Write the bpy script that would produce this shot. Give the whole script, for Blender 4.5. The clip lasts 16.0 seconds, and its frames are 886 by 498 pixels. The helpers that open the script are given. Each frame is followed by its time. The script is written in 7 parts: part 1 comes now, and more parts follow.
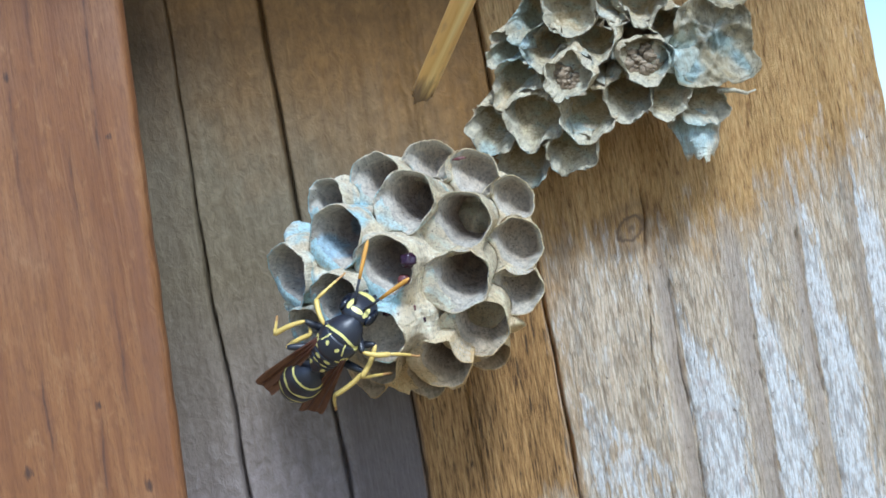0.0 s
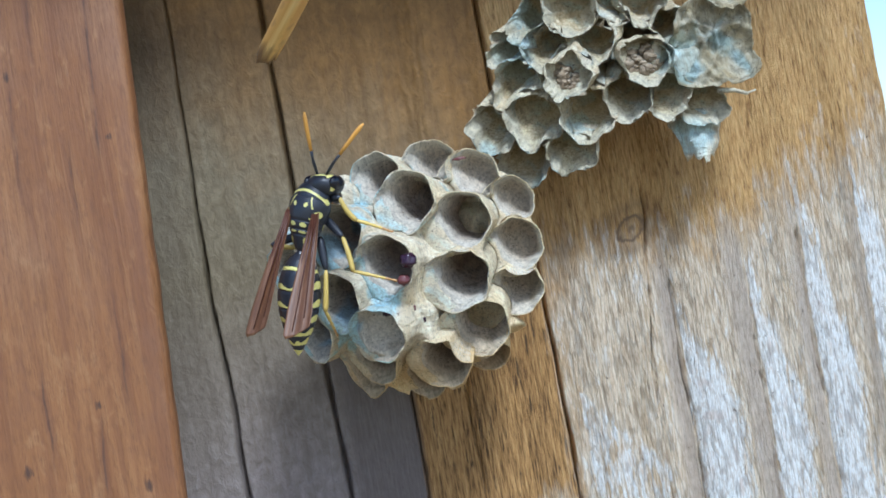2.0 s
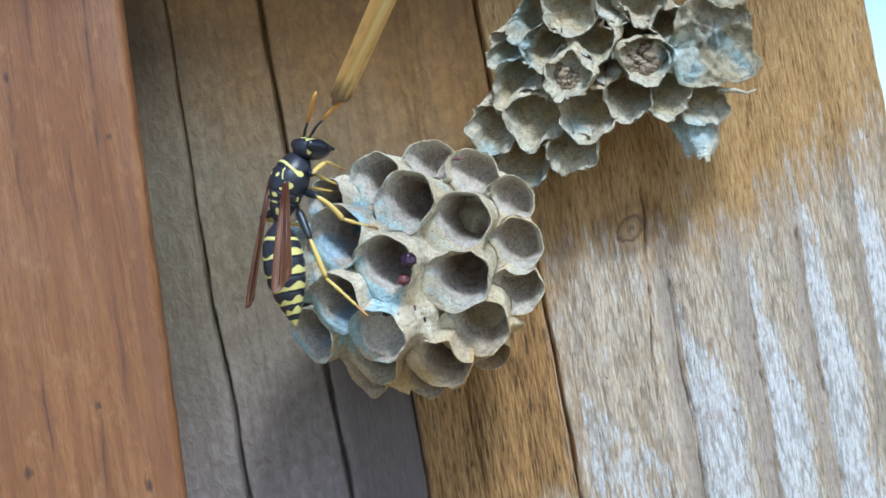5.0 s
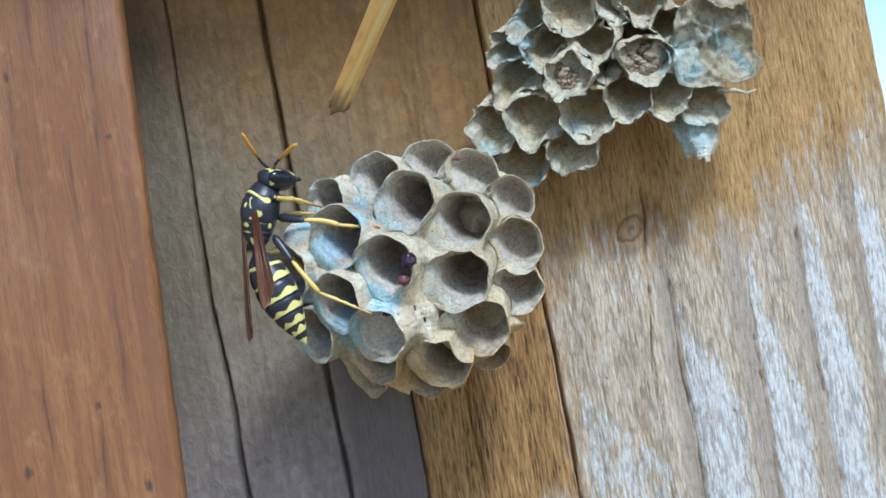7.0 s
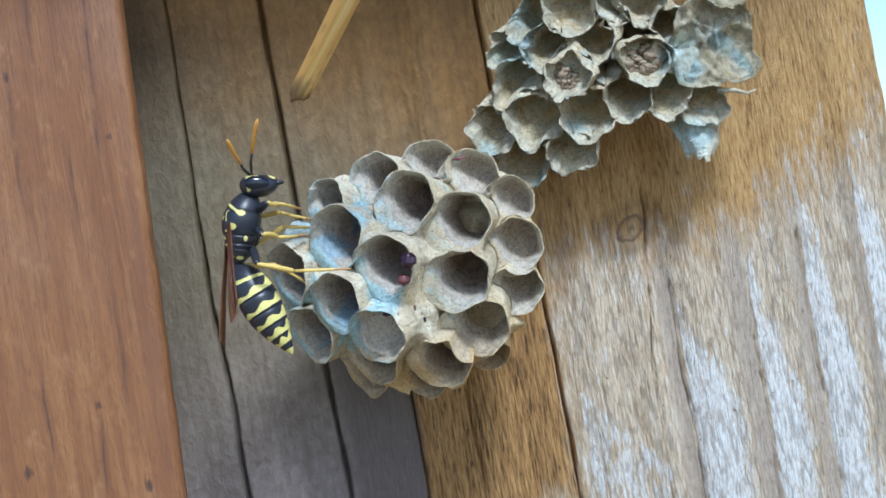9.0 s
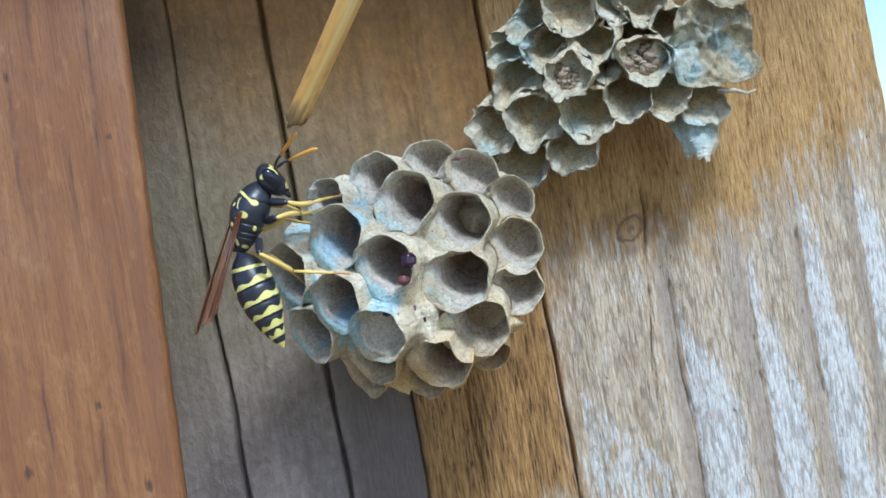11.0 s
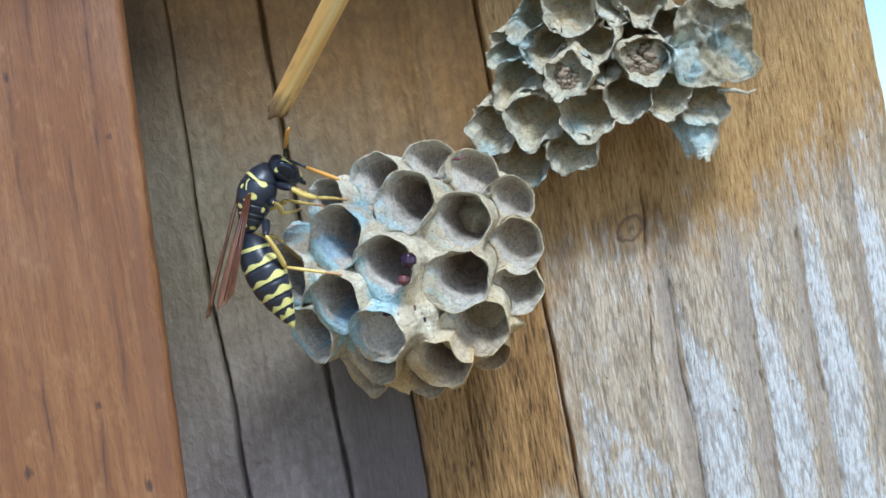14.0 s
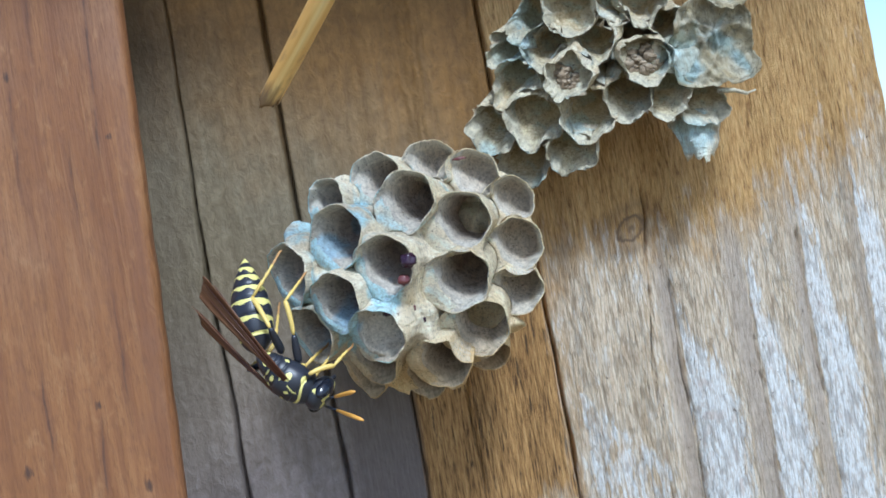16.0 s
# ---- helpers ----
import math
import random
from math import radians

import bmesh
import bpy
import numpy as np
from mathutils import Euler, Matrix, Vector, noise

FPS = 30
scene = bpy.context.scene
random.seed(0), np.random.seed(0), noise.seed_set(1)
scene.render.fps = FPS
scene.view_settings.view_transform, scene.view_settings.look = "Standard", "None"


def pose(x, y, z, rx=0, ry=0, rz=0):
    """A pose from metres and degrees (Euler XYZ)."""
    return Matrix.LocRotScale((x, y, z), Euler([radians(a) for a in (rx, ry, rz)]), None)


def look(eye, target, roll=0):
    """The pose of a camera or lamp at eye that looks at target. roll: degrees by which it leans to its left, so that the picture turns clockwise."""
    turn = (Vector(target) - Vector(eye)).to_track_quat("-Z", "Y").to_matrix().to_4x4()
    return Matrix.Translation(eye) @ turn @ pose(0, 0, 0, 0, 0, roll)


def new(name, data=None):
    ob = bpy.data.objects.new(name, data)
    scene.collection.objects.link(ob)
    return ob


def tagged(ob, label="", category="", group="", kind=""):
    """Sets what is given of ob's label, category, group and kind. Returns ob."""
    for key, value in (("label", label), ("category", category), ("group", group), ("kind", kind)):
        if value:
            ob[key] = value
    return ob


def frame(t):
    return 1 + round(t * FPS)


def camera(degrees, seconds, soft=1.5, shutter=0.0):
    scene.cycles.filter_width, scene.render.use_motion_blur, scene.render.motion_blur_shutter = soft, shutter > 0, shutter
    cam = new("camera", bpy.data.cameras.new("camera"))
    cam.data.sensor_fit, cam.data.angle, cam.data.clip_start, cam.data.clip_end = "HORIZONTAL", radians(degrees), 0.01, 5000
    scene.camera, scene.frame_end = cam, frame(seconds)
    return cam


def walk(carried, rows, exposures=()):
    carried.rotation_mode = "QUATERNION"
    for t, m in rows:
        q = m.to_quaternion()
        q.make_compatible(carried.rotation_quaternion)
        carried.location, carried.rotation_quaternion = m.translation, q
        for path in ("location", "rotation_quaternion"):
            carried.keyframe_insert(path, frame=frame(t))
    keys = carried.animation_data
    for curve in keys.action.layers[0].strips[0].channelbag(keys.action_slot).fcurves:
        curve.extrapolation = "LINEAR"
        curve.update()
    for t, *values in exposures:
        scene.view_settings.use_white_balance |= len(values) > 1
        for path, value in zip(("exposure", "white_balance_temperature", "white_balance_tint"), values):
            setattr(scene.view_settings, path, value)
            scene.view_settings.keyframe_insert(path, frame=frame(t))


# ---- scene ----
# ---------------------------------------------------------------- camera
# Sizes below are in millimetres: x along the wall, z up, h out of the wall.
cam = camera(40, 16.0, soft=1.6)
EYE, AIM = (0, -0.1197, 0), (0, 0, 0)
walk(cam, [(0.0, look(EYE, AIM, -9.5)), (16.0, look(EYE, AIM, -9.5))], exposures=[(0.0, 0.53, 5650, 6), (16.0, 0.53, 5650, 6)])

# ---------------------------------------------------------------- light
SUN_UP, SUN_SIDE = 48, 23          # degrees above the horizon, degrees to the right of the view's back
world = bpy.data.worlds.new("sky")
scene.world = world
world.use_nodes = True
wn = world.node_tree.nodes
sky = wn.new("ShaderNodeTexSky")
sky.sky_type, sky.sun_disc = "NISHITA", False
sky.sun_elevation, sky.sun_rotation = radians(SUN_UP), radians(180 - SUN_SIDE)
sky.air_density, sky.dust_density, sky.ozone_density = 1.0, 1.0, 1.5
wn["Background"].inputs["Strength"].default_value = 0.145
world.node_tree.links.new(sky.outputs["Color"], wn["Background"].inputs["Color"])

sun_data = bpy.data.lights.new("sun", "SUN")
sun_data.energy, sun_data.angle, sun_data.color = 3.05, radians(12), (0.90, 0.95, 1.0)
sun = new("sun", sun_data)
toward = Vector((math.sin(radians(SUN_SIDE)) * math.cos(radians(SUN_UP)),
                 -math.cos(radians(SUN_SIDE)) * math.cos(radians(SUN_UP)), math.sin(radians(SUN_UP))))
sun.matrix_basis = look(toward * 3, (0, 0, 0))


# ---------------------------------------------------------------- materials
class Mat:
    """A small builder for node materials; coordinates are the object's own, in millimetres."""

    def __init__(self, name, roughness=0.7, coords="Object"):
        self.m = bpy.data.materials.new(name)
        self.m.use_nodes = True
        self.t = self.m.node_tree
        self.bsdf = self.t.nodes["Principled BSDF"]
        self.bsdf.inputs["Roughness"].default_value = roughness
        tc = self.node("ShaderNodeTexCoord")
        self.co = tc.outputs[coords]

    def node(self, kind, **sets):
        n = self.t.nodes.new(kind)
        for k, v in sets.items():
            n.inputs[k.replace("_", " ")].default_value = v
        return n

    def link(self, a, b):
        self.t.links.new(a, b)

    def noise(self, scale=(1, 1, 1), detail=4, rough=0.55, distort=0.0, shift=(0, 0, 0)):
        mp = self.node("ShaderNodeMapping", Scale=tuple(1000 * s for s in scale), Location=shift)
        self.link(self.co, mp.inputs["Vector"])
        n = self.node("ShaderNodeTexNoise", Scale=1.0, Detail=detail, Roughness=rough, Distortion=distort)
        self.link(mp.outputs[0], n.inputs["Vector"])
        return n.outputs["Fac"]

    def pieces(self, scale, shift=(0, 0, 0), sway=0.0):
        """Long torn pieces: a random value for each, and the distance from its middle."""
        mp = self.node("ShaderNodeMapping", Scale=tuple(1000 * s for s in scale), Location=shift)
        self.link(self.co, mp.inputs["Vector"])
        v = self.node("ShaderNodeTexVoronoi", Scale=1.0, Randomness=1.0)
        v.voronoi_dimensions = "3D"
        src = mp.outputs[0]
        if sway:
            add = self.t.nodes.new("ShaderNodeVectorMath")
            add.operation = "MULTIPLY_ADD"
            n = self.node("ShaderNodeTexNoise", Scale=0.6, Detail=3.0)
            self.link(src, n.inputs["Vector"])
            self.link(n.outputs["Color"], add.inputs[0])
            add.inputs[1].default_value = (sway, 0, sway)
            self.link(src, add.inputs[2])
            src = add.outputs[0]
        self.link(src, v.inputs["Vector"])
        one = self.node("ShaderNodeSeparateColor")
        self.link(v.outputs["Color"], one.inputs[0])
        return one.outputs[0], v.outputs["Distance"]

    def random(self):
        return self.node("ShaderNodeObjectInfo").outputs["Random"]

    def axis(self, k):
        s = self.node("ShaderNodeSeparateXYZ")
        self.link(self.co, s.inputs[0])
        return self.math("MULTIPLY", s.outputs[k], 1000.0)

    def math(self, op, a, b=0.0, c=0.0, clamp=False):
        n = self.t.nodes.new("ShaderNodeMath")
        n.operation, n.use_clamp = op, clamp
        for i, v in enumerate((a, b, c)):
            if isinstance(v, (int, float)):
                n.inputs[i].default_value = v
            else:
                self.link(v, n.inputs[i])
        return n.outputs[0]

    def ramp(self, fac, stops):
        n = self.t.nodes.new("ShaderNodeValToRGB")
        e = n.color_ramp.elements
        while len(e) < len(stops):
            e.new(0.5)
        for i, (p, col) in enumerate(stops):
            e[i].position = p
            e[i].color = (*col, 1) if isinstance(col, tuple) else (col, col, col, 1)
        self.link(fac, n.inputs[0])
        return n.outputs[0]

    def mix(self, fac, a, b, kind="MIX"):
        n = self.t.nodes.new("ShaderNodeMix")
        n.data_type, n.blend_type = "RGBA", kind
        for i, v in ((0, fac), (6, a), (7, b)):
            if isinstance(v, (int, float)):
                n.inputs[i].default_value = v
            elif isinstance(v, tuple):
                n.inputs[i].default_value = (*v, 1)
            else:
                self.link(v, n.inputs[i])
        return n.outputs[2]

    def base(self, v):
        self.feed("Base Color", v)

    def feed(self, key, v):
        if isinstance(v, tuple):
            self.bsdf.inputs[key].default_value = (*v, 1)
        elif isinstance(v, (int, float)):
            self.bsdf.inputs[key].default_value = v
        else:
            self.link(v, self.bsdf.inputs[key])

    def bump(self, height, strength, mm_deep):
        n = self.node("ShaderNodeBump", Strength=strength, Distance=mm_deep / 1000)
        self.link(height, n.inputs["Height"])
        self.link(n.outputs[0], self.bsdf.inputs["Normal"])


def wall_wood():
    k = Mat("weathered_wood", 0.7)
    fibre = k.noise((4.4, 1, 0.40), 6, 0.65, 0.15)
    fine = k.noise((12.0, 1, 1.8), 4, 0.6)
    lumps = k.noise((1.0, 1, 0.7), 4, 0.6, 0.5)
    blot = k.noise((0.10, 1, 0.07), 4, 0.6, 0.3)
    chip, chip_off = k.pieces((2.9, 0, 0.60), (0.3, 0, 0.9), 1.1)
    sliver, _ = k.pieces((8.5, 0, 1.0), (4.3, 0, 2.9), 0.8)
    x, z = k.axis(0), k.axis(2)
    brown = k.ramp(fibre, [(0.34, (0.11, 0.052, 0.016)), (0.46, (0.345, 0.182, 0.058)), (0.58, (0.50, 0.278, 0.097)), (0.70, (0.62, 0.40, 0.168))])
    # the planed half, dull ochre, greyer and painted with bluish light towards its foot
    plane = k.ramp(lumps, [(0.30, (0.116, 0.088, 0.048)), (0.50, (0.148, 0.114, 0.066)), (0.70, (0.184, 0.146, 0.088))])
    plane = k.mix(k.ramp(k.noise((2.4, 1, 1.5), 3, 0.6, 0.6, (3, 0, 1)), [(0.34, 0.45), (0.44, 0.0)]), plane, (0.089, 0.067, 0.036))
    plane = k.mix(k.ramp(k.noise((1.3, 1, 0.05), 4, 0.6, 0.3, (2, 0, 5)), [(0.36, 0.35), (0.5, 0.0)]), plane, (0.093, 0.067, 0.035))
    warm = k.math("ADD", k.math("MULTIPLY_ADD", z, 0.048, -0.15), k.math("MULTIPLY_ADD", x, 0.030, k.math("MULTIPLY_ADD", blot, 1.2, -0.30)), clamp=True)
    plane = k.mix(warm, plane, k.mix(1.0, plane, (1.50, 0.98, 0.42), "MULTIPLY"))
    step = k.math("MULTIPLY_ADD", z, 0.055, 0.5, clamp=True)
    edge = k.math("SUBTRACT", x, k.math("MULTIPLY_ADD", step, 12.6, -5.5))
    half = k.math("ADD", k.math("MULTIPLY", edge, 1.4), k.math("MULTIPLY", k.math("SUBTRACT", blot, 0.5), 1.2), clamp=True)
    # browner strip below the nest, darkened to stand in for the nest's shadow
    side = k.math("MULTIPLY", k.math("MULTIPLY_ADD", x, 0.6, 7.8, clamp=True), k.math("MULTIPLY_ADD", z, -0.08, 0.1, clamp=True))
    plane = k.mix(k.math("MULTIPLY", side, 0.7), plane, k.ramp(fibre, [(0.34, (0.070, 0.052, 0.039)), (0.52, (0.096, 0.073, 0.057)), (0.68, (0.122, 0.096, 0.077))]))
    # bluish sky light on the lower part, painted as a tint by height
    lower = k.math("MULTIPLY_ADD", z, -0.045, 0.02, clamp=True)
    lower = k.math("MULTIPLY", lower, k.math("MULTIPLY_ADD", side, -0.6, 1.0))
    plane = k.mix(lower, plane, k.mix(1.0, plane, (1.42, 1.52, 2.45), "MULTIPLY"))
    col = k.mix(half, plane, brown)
    # dark fibres in the rough half
    dark = k.ramp(k.noise((3.6, 1, 0.34), 4, 0.62, 0.2), [(0.34, 0.85), (0.43, 0.0)])
    col = k.mix(k.math("MULTIPLY", half, dark), col, (0.055, 0.028, 0.011))
    # weathered tan where rain reaches; golden wood stays under the old nest
    med = k.math("SUBTRACT", k.noise((0.35, 1, 0.13), 4, 0.6, 0.4), 0.5)
    jag = k.math("SUBTRACT", chip, 0.5)
    wide = k.math("ADD", k.math("MULTIPLY_ADD", x, 0.35, -3.0), k.math("MULTIPLY", med, 2.5), clamp=True)
    foot = k.math("ADD", k.math("MULTIPLY_ADD", z, -0.16, -4.7), k.math("ADD", k.math("MULTIPLY", x, 0.10), k.math("MULTIPLY", med, 4.0)), clamp=True)
    dx = k.math("MULTIPLY", k.math("SUBTRACT", x, 19.0), 0.62)
    dz = k.math("MULTIPLY", k.math("SUBTRACT", z, 17.0), 0.95)
    near = k.math("SQRT", k.math("ADD", k.math("MULTIPLY", dx, dx), k.math("MULTIPLY", dz, dz)))
    bare = k.math("ADD", k.math("MULTIPLY_ADD", near, 0.17, -2.75), k.math("ADD", k.math("MULTIPLY", med, 1.6), k.math("MULTIPLY", jag, 0.5)), clamp=True)
    grey_by = k.math("MAXIMUM", k.math("MULTIPLY", wide, bare), k.math("MULTIPLY", foot, half))
    grain = k.noise((4.2, 1, 0.60), 6, 0.68, 0.3)
    tan = k.ramp(grain, [(0.28, (0.365, 0.262, 0.166)), (0.40, (0.585, 0.448, 0.308)), (0.54, (0.740, 0.605, 0.442)), (0.68, (0.900, 0.815, 0.675))])
    honey = k.ramp(grain, [(0.32, (0.309, 0.186, 0.077)), (0.48, (0.598, 0.418, 0.222)), (0.64, (0.783, 0.598, 0.361))])
    tan = k.mix(k.ramp(k.noise((0.30, 1, 0.10), 4, 0.6, 0.5, (6.1, 0, 2.0)), [(0.52, 0.0), (0.70, 0.55)]), tan, honey)
    tan = k.mix(k.math("MULTIPLY", k.ramp(sliver, [(0.72, 0.0), (0.80, 1.0)]), 0.4), tan, (0.844, 0.763, 0.628))
    tan = k.mix(k.math("MULTIPLY", k.ramp(sliver, [(0.12, 1.0), (0.22, 0.0)]), 0.40), tan, (0.412, 0.309, 0.212))
    kept = k.math("MULTIPLY", k.math("SUBTRACT", 1.0, bare), half)
    col = k.mix(k.math("MULTIPLY", kept, 0.8), col, k.ramp(grain, [(0.34, (0.22, 0.105, 0.032)), (0.46, (0.54, 0.315, 0.112)), (0.62, (0.70, 0.45, 0.19))]))
    col = k.mix(k.math("MULTIPLY", grey_by, 0.94), col, tan)
    # silvery torn fibres beside each groove, their ends stepped; a smooth taupe strip on the groove's other side
    pale = k.ramp(k.noise((5.6, 1, 1.2), 6, 0.7, 0.4), [(0.32, (0.493, 0.420, 0.342)), (0.43, (0.715, 0.670, 0.615)), (0.54, (0.880, 0.885, 0.870)), (0.66, (0.940, 0.945, 0.945))])
    pale = k.mix(k.ramp(k.noise((0.55, 1, 0.45), 3, 0.6, 0.5, (8, 0, 3)), [(0.58, 0.0), (0.70, 0.6)]), pale, (0.680, 0.557, 0.484))
    worn, taupe = 0.0, 0.0
    wave = k.math("MULTIPLY", k.math("SUBTRACT", k.noise((0.05, 1, 0.07), 2, 0.5), 0.5), 0.5)
    for x0, lean, top, grow, most, give, strip in ((10.6, 0.02, -15.0, 0.8, 8.5, 0.50, 0.0), (21.6, 0.0, -8.0, 0.48, 5.6, 0.9, 2.0), (28.9, 0.01, -1.0, 0.20, 4.4, 0.78, 2.4),
                                                   (34.8, 0.0, 6.0, 0.20, 4.6, 0.85, 1.8), (40.6, 0.0, 8.0, 0.20, 4.0, 0.75, 1.2)):
        u = k.math("ADD", k.math("SUBTRACT", k.math("SUBTRACT", x, x0), k.math("MULTIPLY_ADD", z, -lean, 0.0)), wave)
        wide_by = k.math("MINIMUM", k.math("MULTIPLY", k.math("SUBTRACT", top, z), grow), most)
        inside = k.math("MINIMUM", k.math("MULTIPLY", k.math("SUBTRACT", wide_by, u), 0.45), k.math("MULTIPLY_ADD", u, 3.0, 0.2))
        worn = k.math("MAXIMUM", worn, k.math("MINIMUM", inside, give))
        if strip:
            band = k.math("MINIMUM", k.math("MULTIPLY", u, -3.0), k.math("MULTIPLY", k.math("ADD", u, strip), 1.1), clamp=True)
            taupe = k.math("MAXIMUM", taupe, k.math("MULTIPLY", band, k.math("MULTIPLY_ADD", z, -0.05, k.math("MULTIPLY_ADD", med, 1.5, 0.55), clamp=True)))
    worn = k.math("ADD", worn, k.math("ADD", k.math("MULTIPLY", jag, 0.5), k.math("ADD", k.math("MULTIPLY", med, 1.3), k.math("MULTIPLY", k.math("SUBTRACT", grain, 0.5), 1.3))))
    worn = k.math("MULTIPLY", k.math("SUBTRACT", worn, 0.20), 2.6, clamp=True)
    worn = k.math("MULTIPLY", k.math("MULTIPLY", worn, bare), k.math("MULTIPLY", wide, 0.92))
    col = k.mix(worn, col, pale)
    smooth_strip = k.math("MULTIPLY", taupe, k.math("MULTIPLY", bare, 0.8))
    col = k.mix(smooth_strip, col, k.ramp(k.noise((1.8, 1, 1.2), 4, 0.6), [(0.32, (0.386, 0.308, 0.244)), (0.66, (0.552, 0.455, 0.373))]))
    # short torn cracks, dark flecks, gaps between the slivers
    crack = k.ramp(k.noise((2.2, 1, 1.2), 3, 0.6, 1.4, (2.0, 0, 9.0)), [(0.265, 0.85), (0.315, 0.0)])
    col = k.mix(k.math("MULTIPLY", crack, wide), col, (0.101, 0.064, 0.039))
    gap = k.math("MULTIPLY", k.ramp(chip_off, [(0.55, 0.0), (0.75, 0.4)]), k.math("MULTIPLY", grey_by, k.math("SUBTRACT", 1.0, smooth_strip)))
    col = k.mix(gap, col, (0.184, 0.129, 0.083))
    lines = k.noise((9.5, 1, 0.55), 5, 0.72, 0.25, (1, 0, 7))
    col = k.mix(half, col, k.mix(1.0, col, k.ramp(lines, [(0.33, 0.52), (0.43, 0.93), (0.55, 1.0), (0.68, 1.12)]), "MULTIPLY"))
    # the knot: a dark eye in pale rings
    dx = k.math("SUBTRACT", x, 18.5)
    dz = k.math("SUBTRACT", k.math("MULTIPLY_ADD", dx, 0.25, -1.05), z)
    dz = k.math("MULTIPLY", dz, 1.25)
    d = k.math("SQRT", k.math("ADD", k.math("MULTIPLY", dx, dx), k.math("MULTIPLY", dz, dz)))
    d = k.math("ADD", d, k.math("MULTIPLY_ADD", k.math("SUBTRACT", lumps, 0.5), 1.3, k.math("MULTIPLY", k.math("SUBTRACT", fine, 0.5), 0.5)))
    ring = k.ramp(k.math("DIVIDE", d, 6.0), [(0.0, 0.75), (0.08, 0.30), (0.16, 0.35), (0.225, 0.88), (0.285, 0.15), (0.45, 0.35), (0.65, 0.0)])
    col = k.mix(ring, col, (0.106, 0.063, 0.037))
    # shade beside the proud board, painted as a dark band along the joint
    joint_shade = k.math("MULTIPLY_ADD", k.math("ADD", x, k.math("MULTIPLY", blot, 3.0)), -0.28, -5.75, clamp=True)
    col = k.mix(k.math("MULTIPLY", joint_shade, 0.35), col, (0.069, 0.055, 0.041))
    k.base(col)
    k.feed("Roughness", k.math("MULTIPLY_ADD", worn, -0.16, 0.72))
    rough_h = k.math("ADD", k.math("MULTIPLY", fibre, 1.1), k.math("MULTIPLY", fine, 0.5))
    torn = k.math("ADD", k.math("MULTIPLY", chip, 0.45), k.math("ADD", k.math("MULTIPLY", sliver, 0.40), k.math("MULTIPLY", chip_off, -0.35)))
    rough_h = k.math("ADD", rough_h, k.math("MULTIPLY", torn, k.math("MULTIPLY", grey_by, k.math("SUBTRACT", 1.0, smooth_strip))))
    flat_h = k.math("ADD", k.math("MULTIPLY", lumps, 0.50), k.math("MULTIPLY", k.noise((2.2, 1, 1.6), 3, 0.6, 0.3), 0.16))
    h = k.math("ADD", k.math("MULTIPLY", rough_h, half), k.math("MULTIPLY", flat_h, k.math("SUBTRACT", 1.0, half)))
    h = k.math("ADD", h, k.math("MULTIPLY", k.math("MULTIPLY", lines, half), 0.7))
    k.bump(h, 0.9, 0.44)
    return k.m


SHAKES = [(-33.0, 31.3, -33.7, 21.9, 0.7), (-36.0, 23.0, -36.6, 9.8, 0.8), (-27.9, 30.4, -29.1, 12.1, 1.0), (-31.5, 16.4, -32.0, 4.9, 0.7), (-29.9, 2.5, -30.2, -12.9, 0.9), (-37.3, -3.0, -37.6, -14.7, 0.9), (-32.7, -8.6, -33.5, -19.5, 0.8), (-35.8, 5.5, -36.3, -2.1, 0.4)]
PIN_KNOTS = [(-40.0, -13.7, 0.42), (-29.4, -16.6, 0.4), (-32.8, -8.7, 0.28), (-28.0, 14.9, 0.24), (-36.1, 21.6, 0.3)]


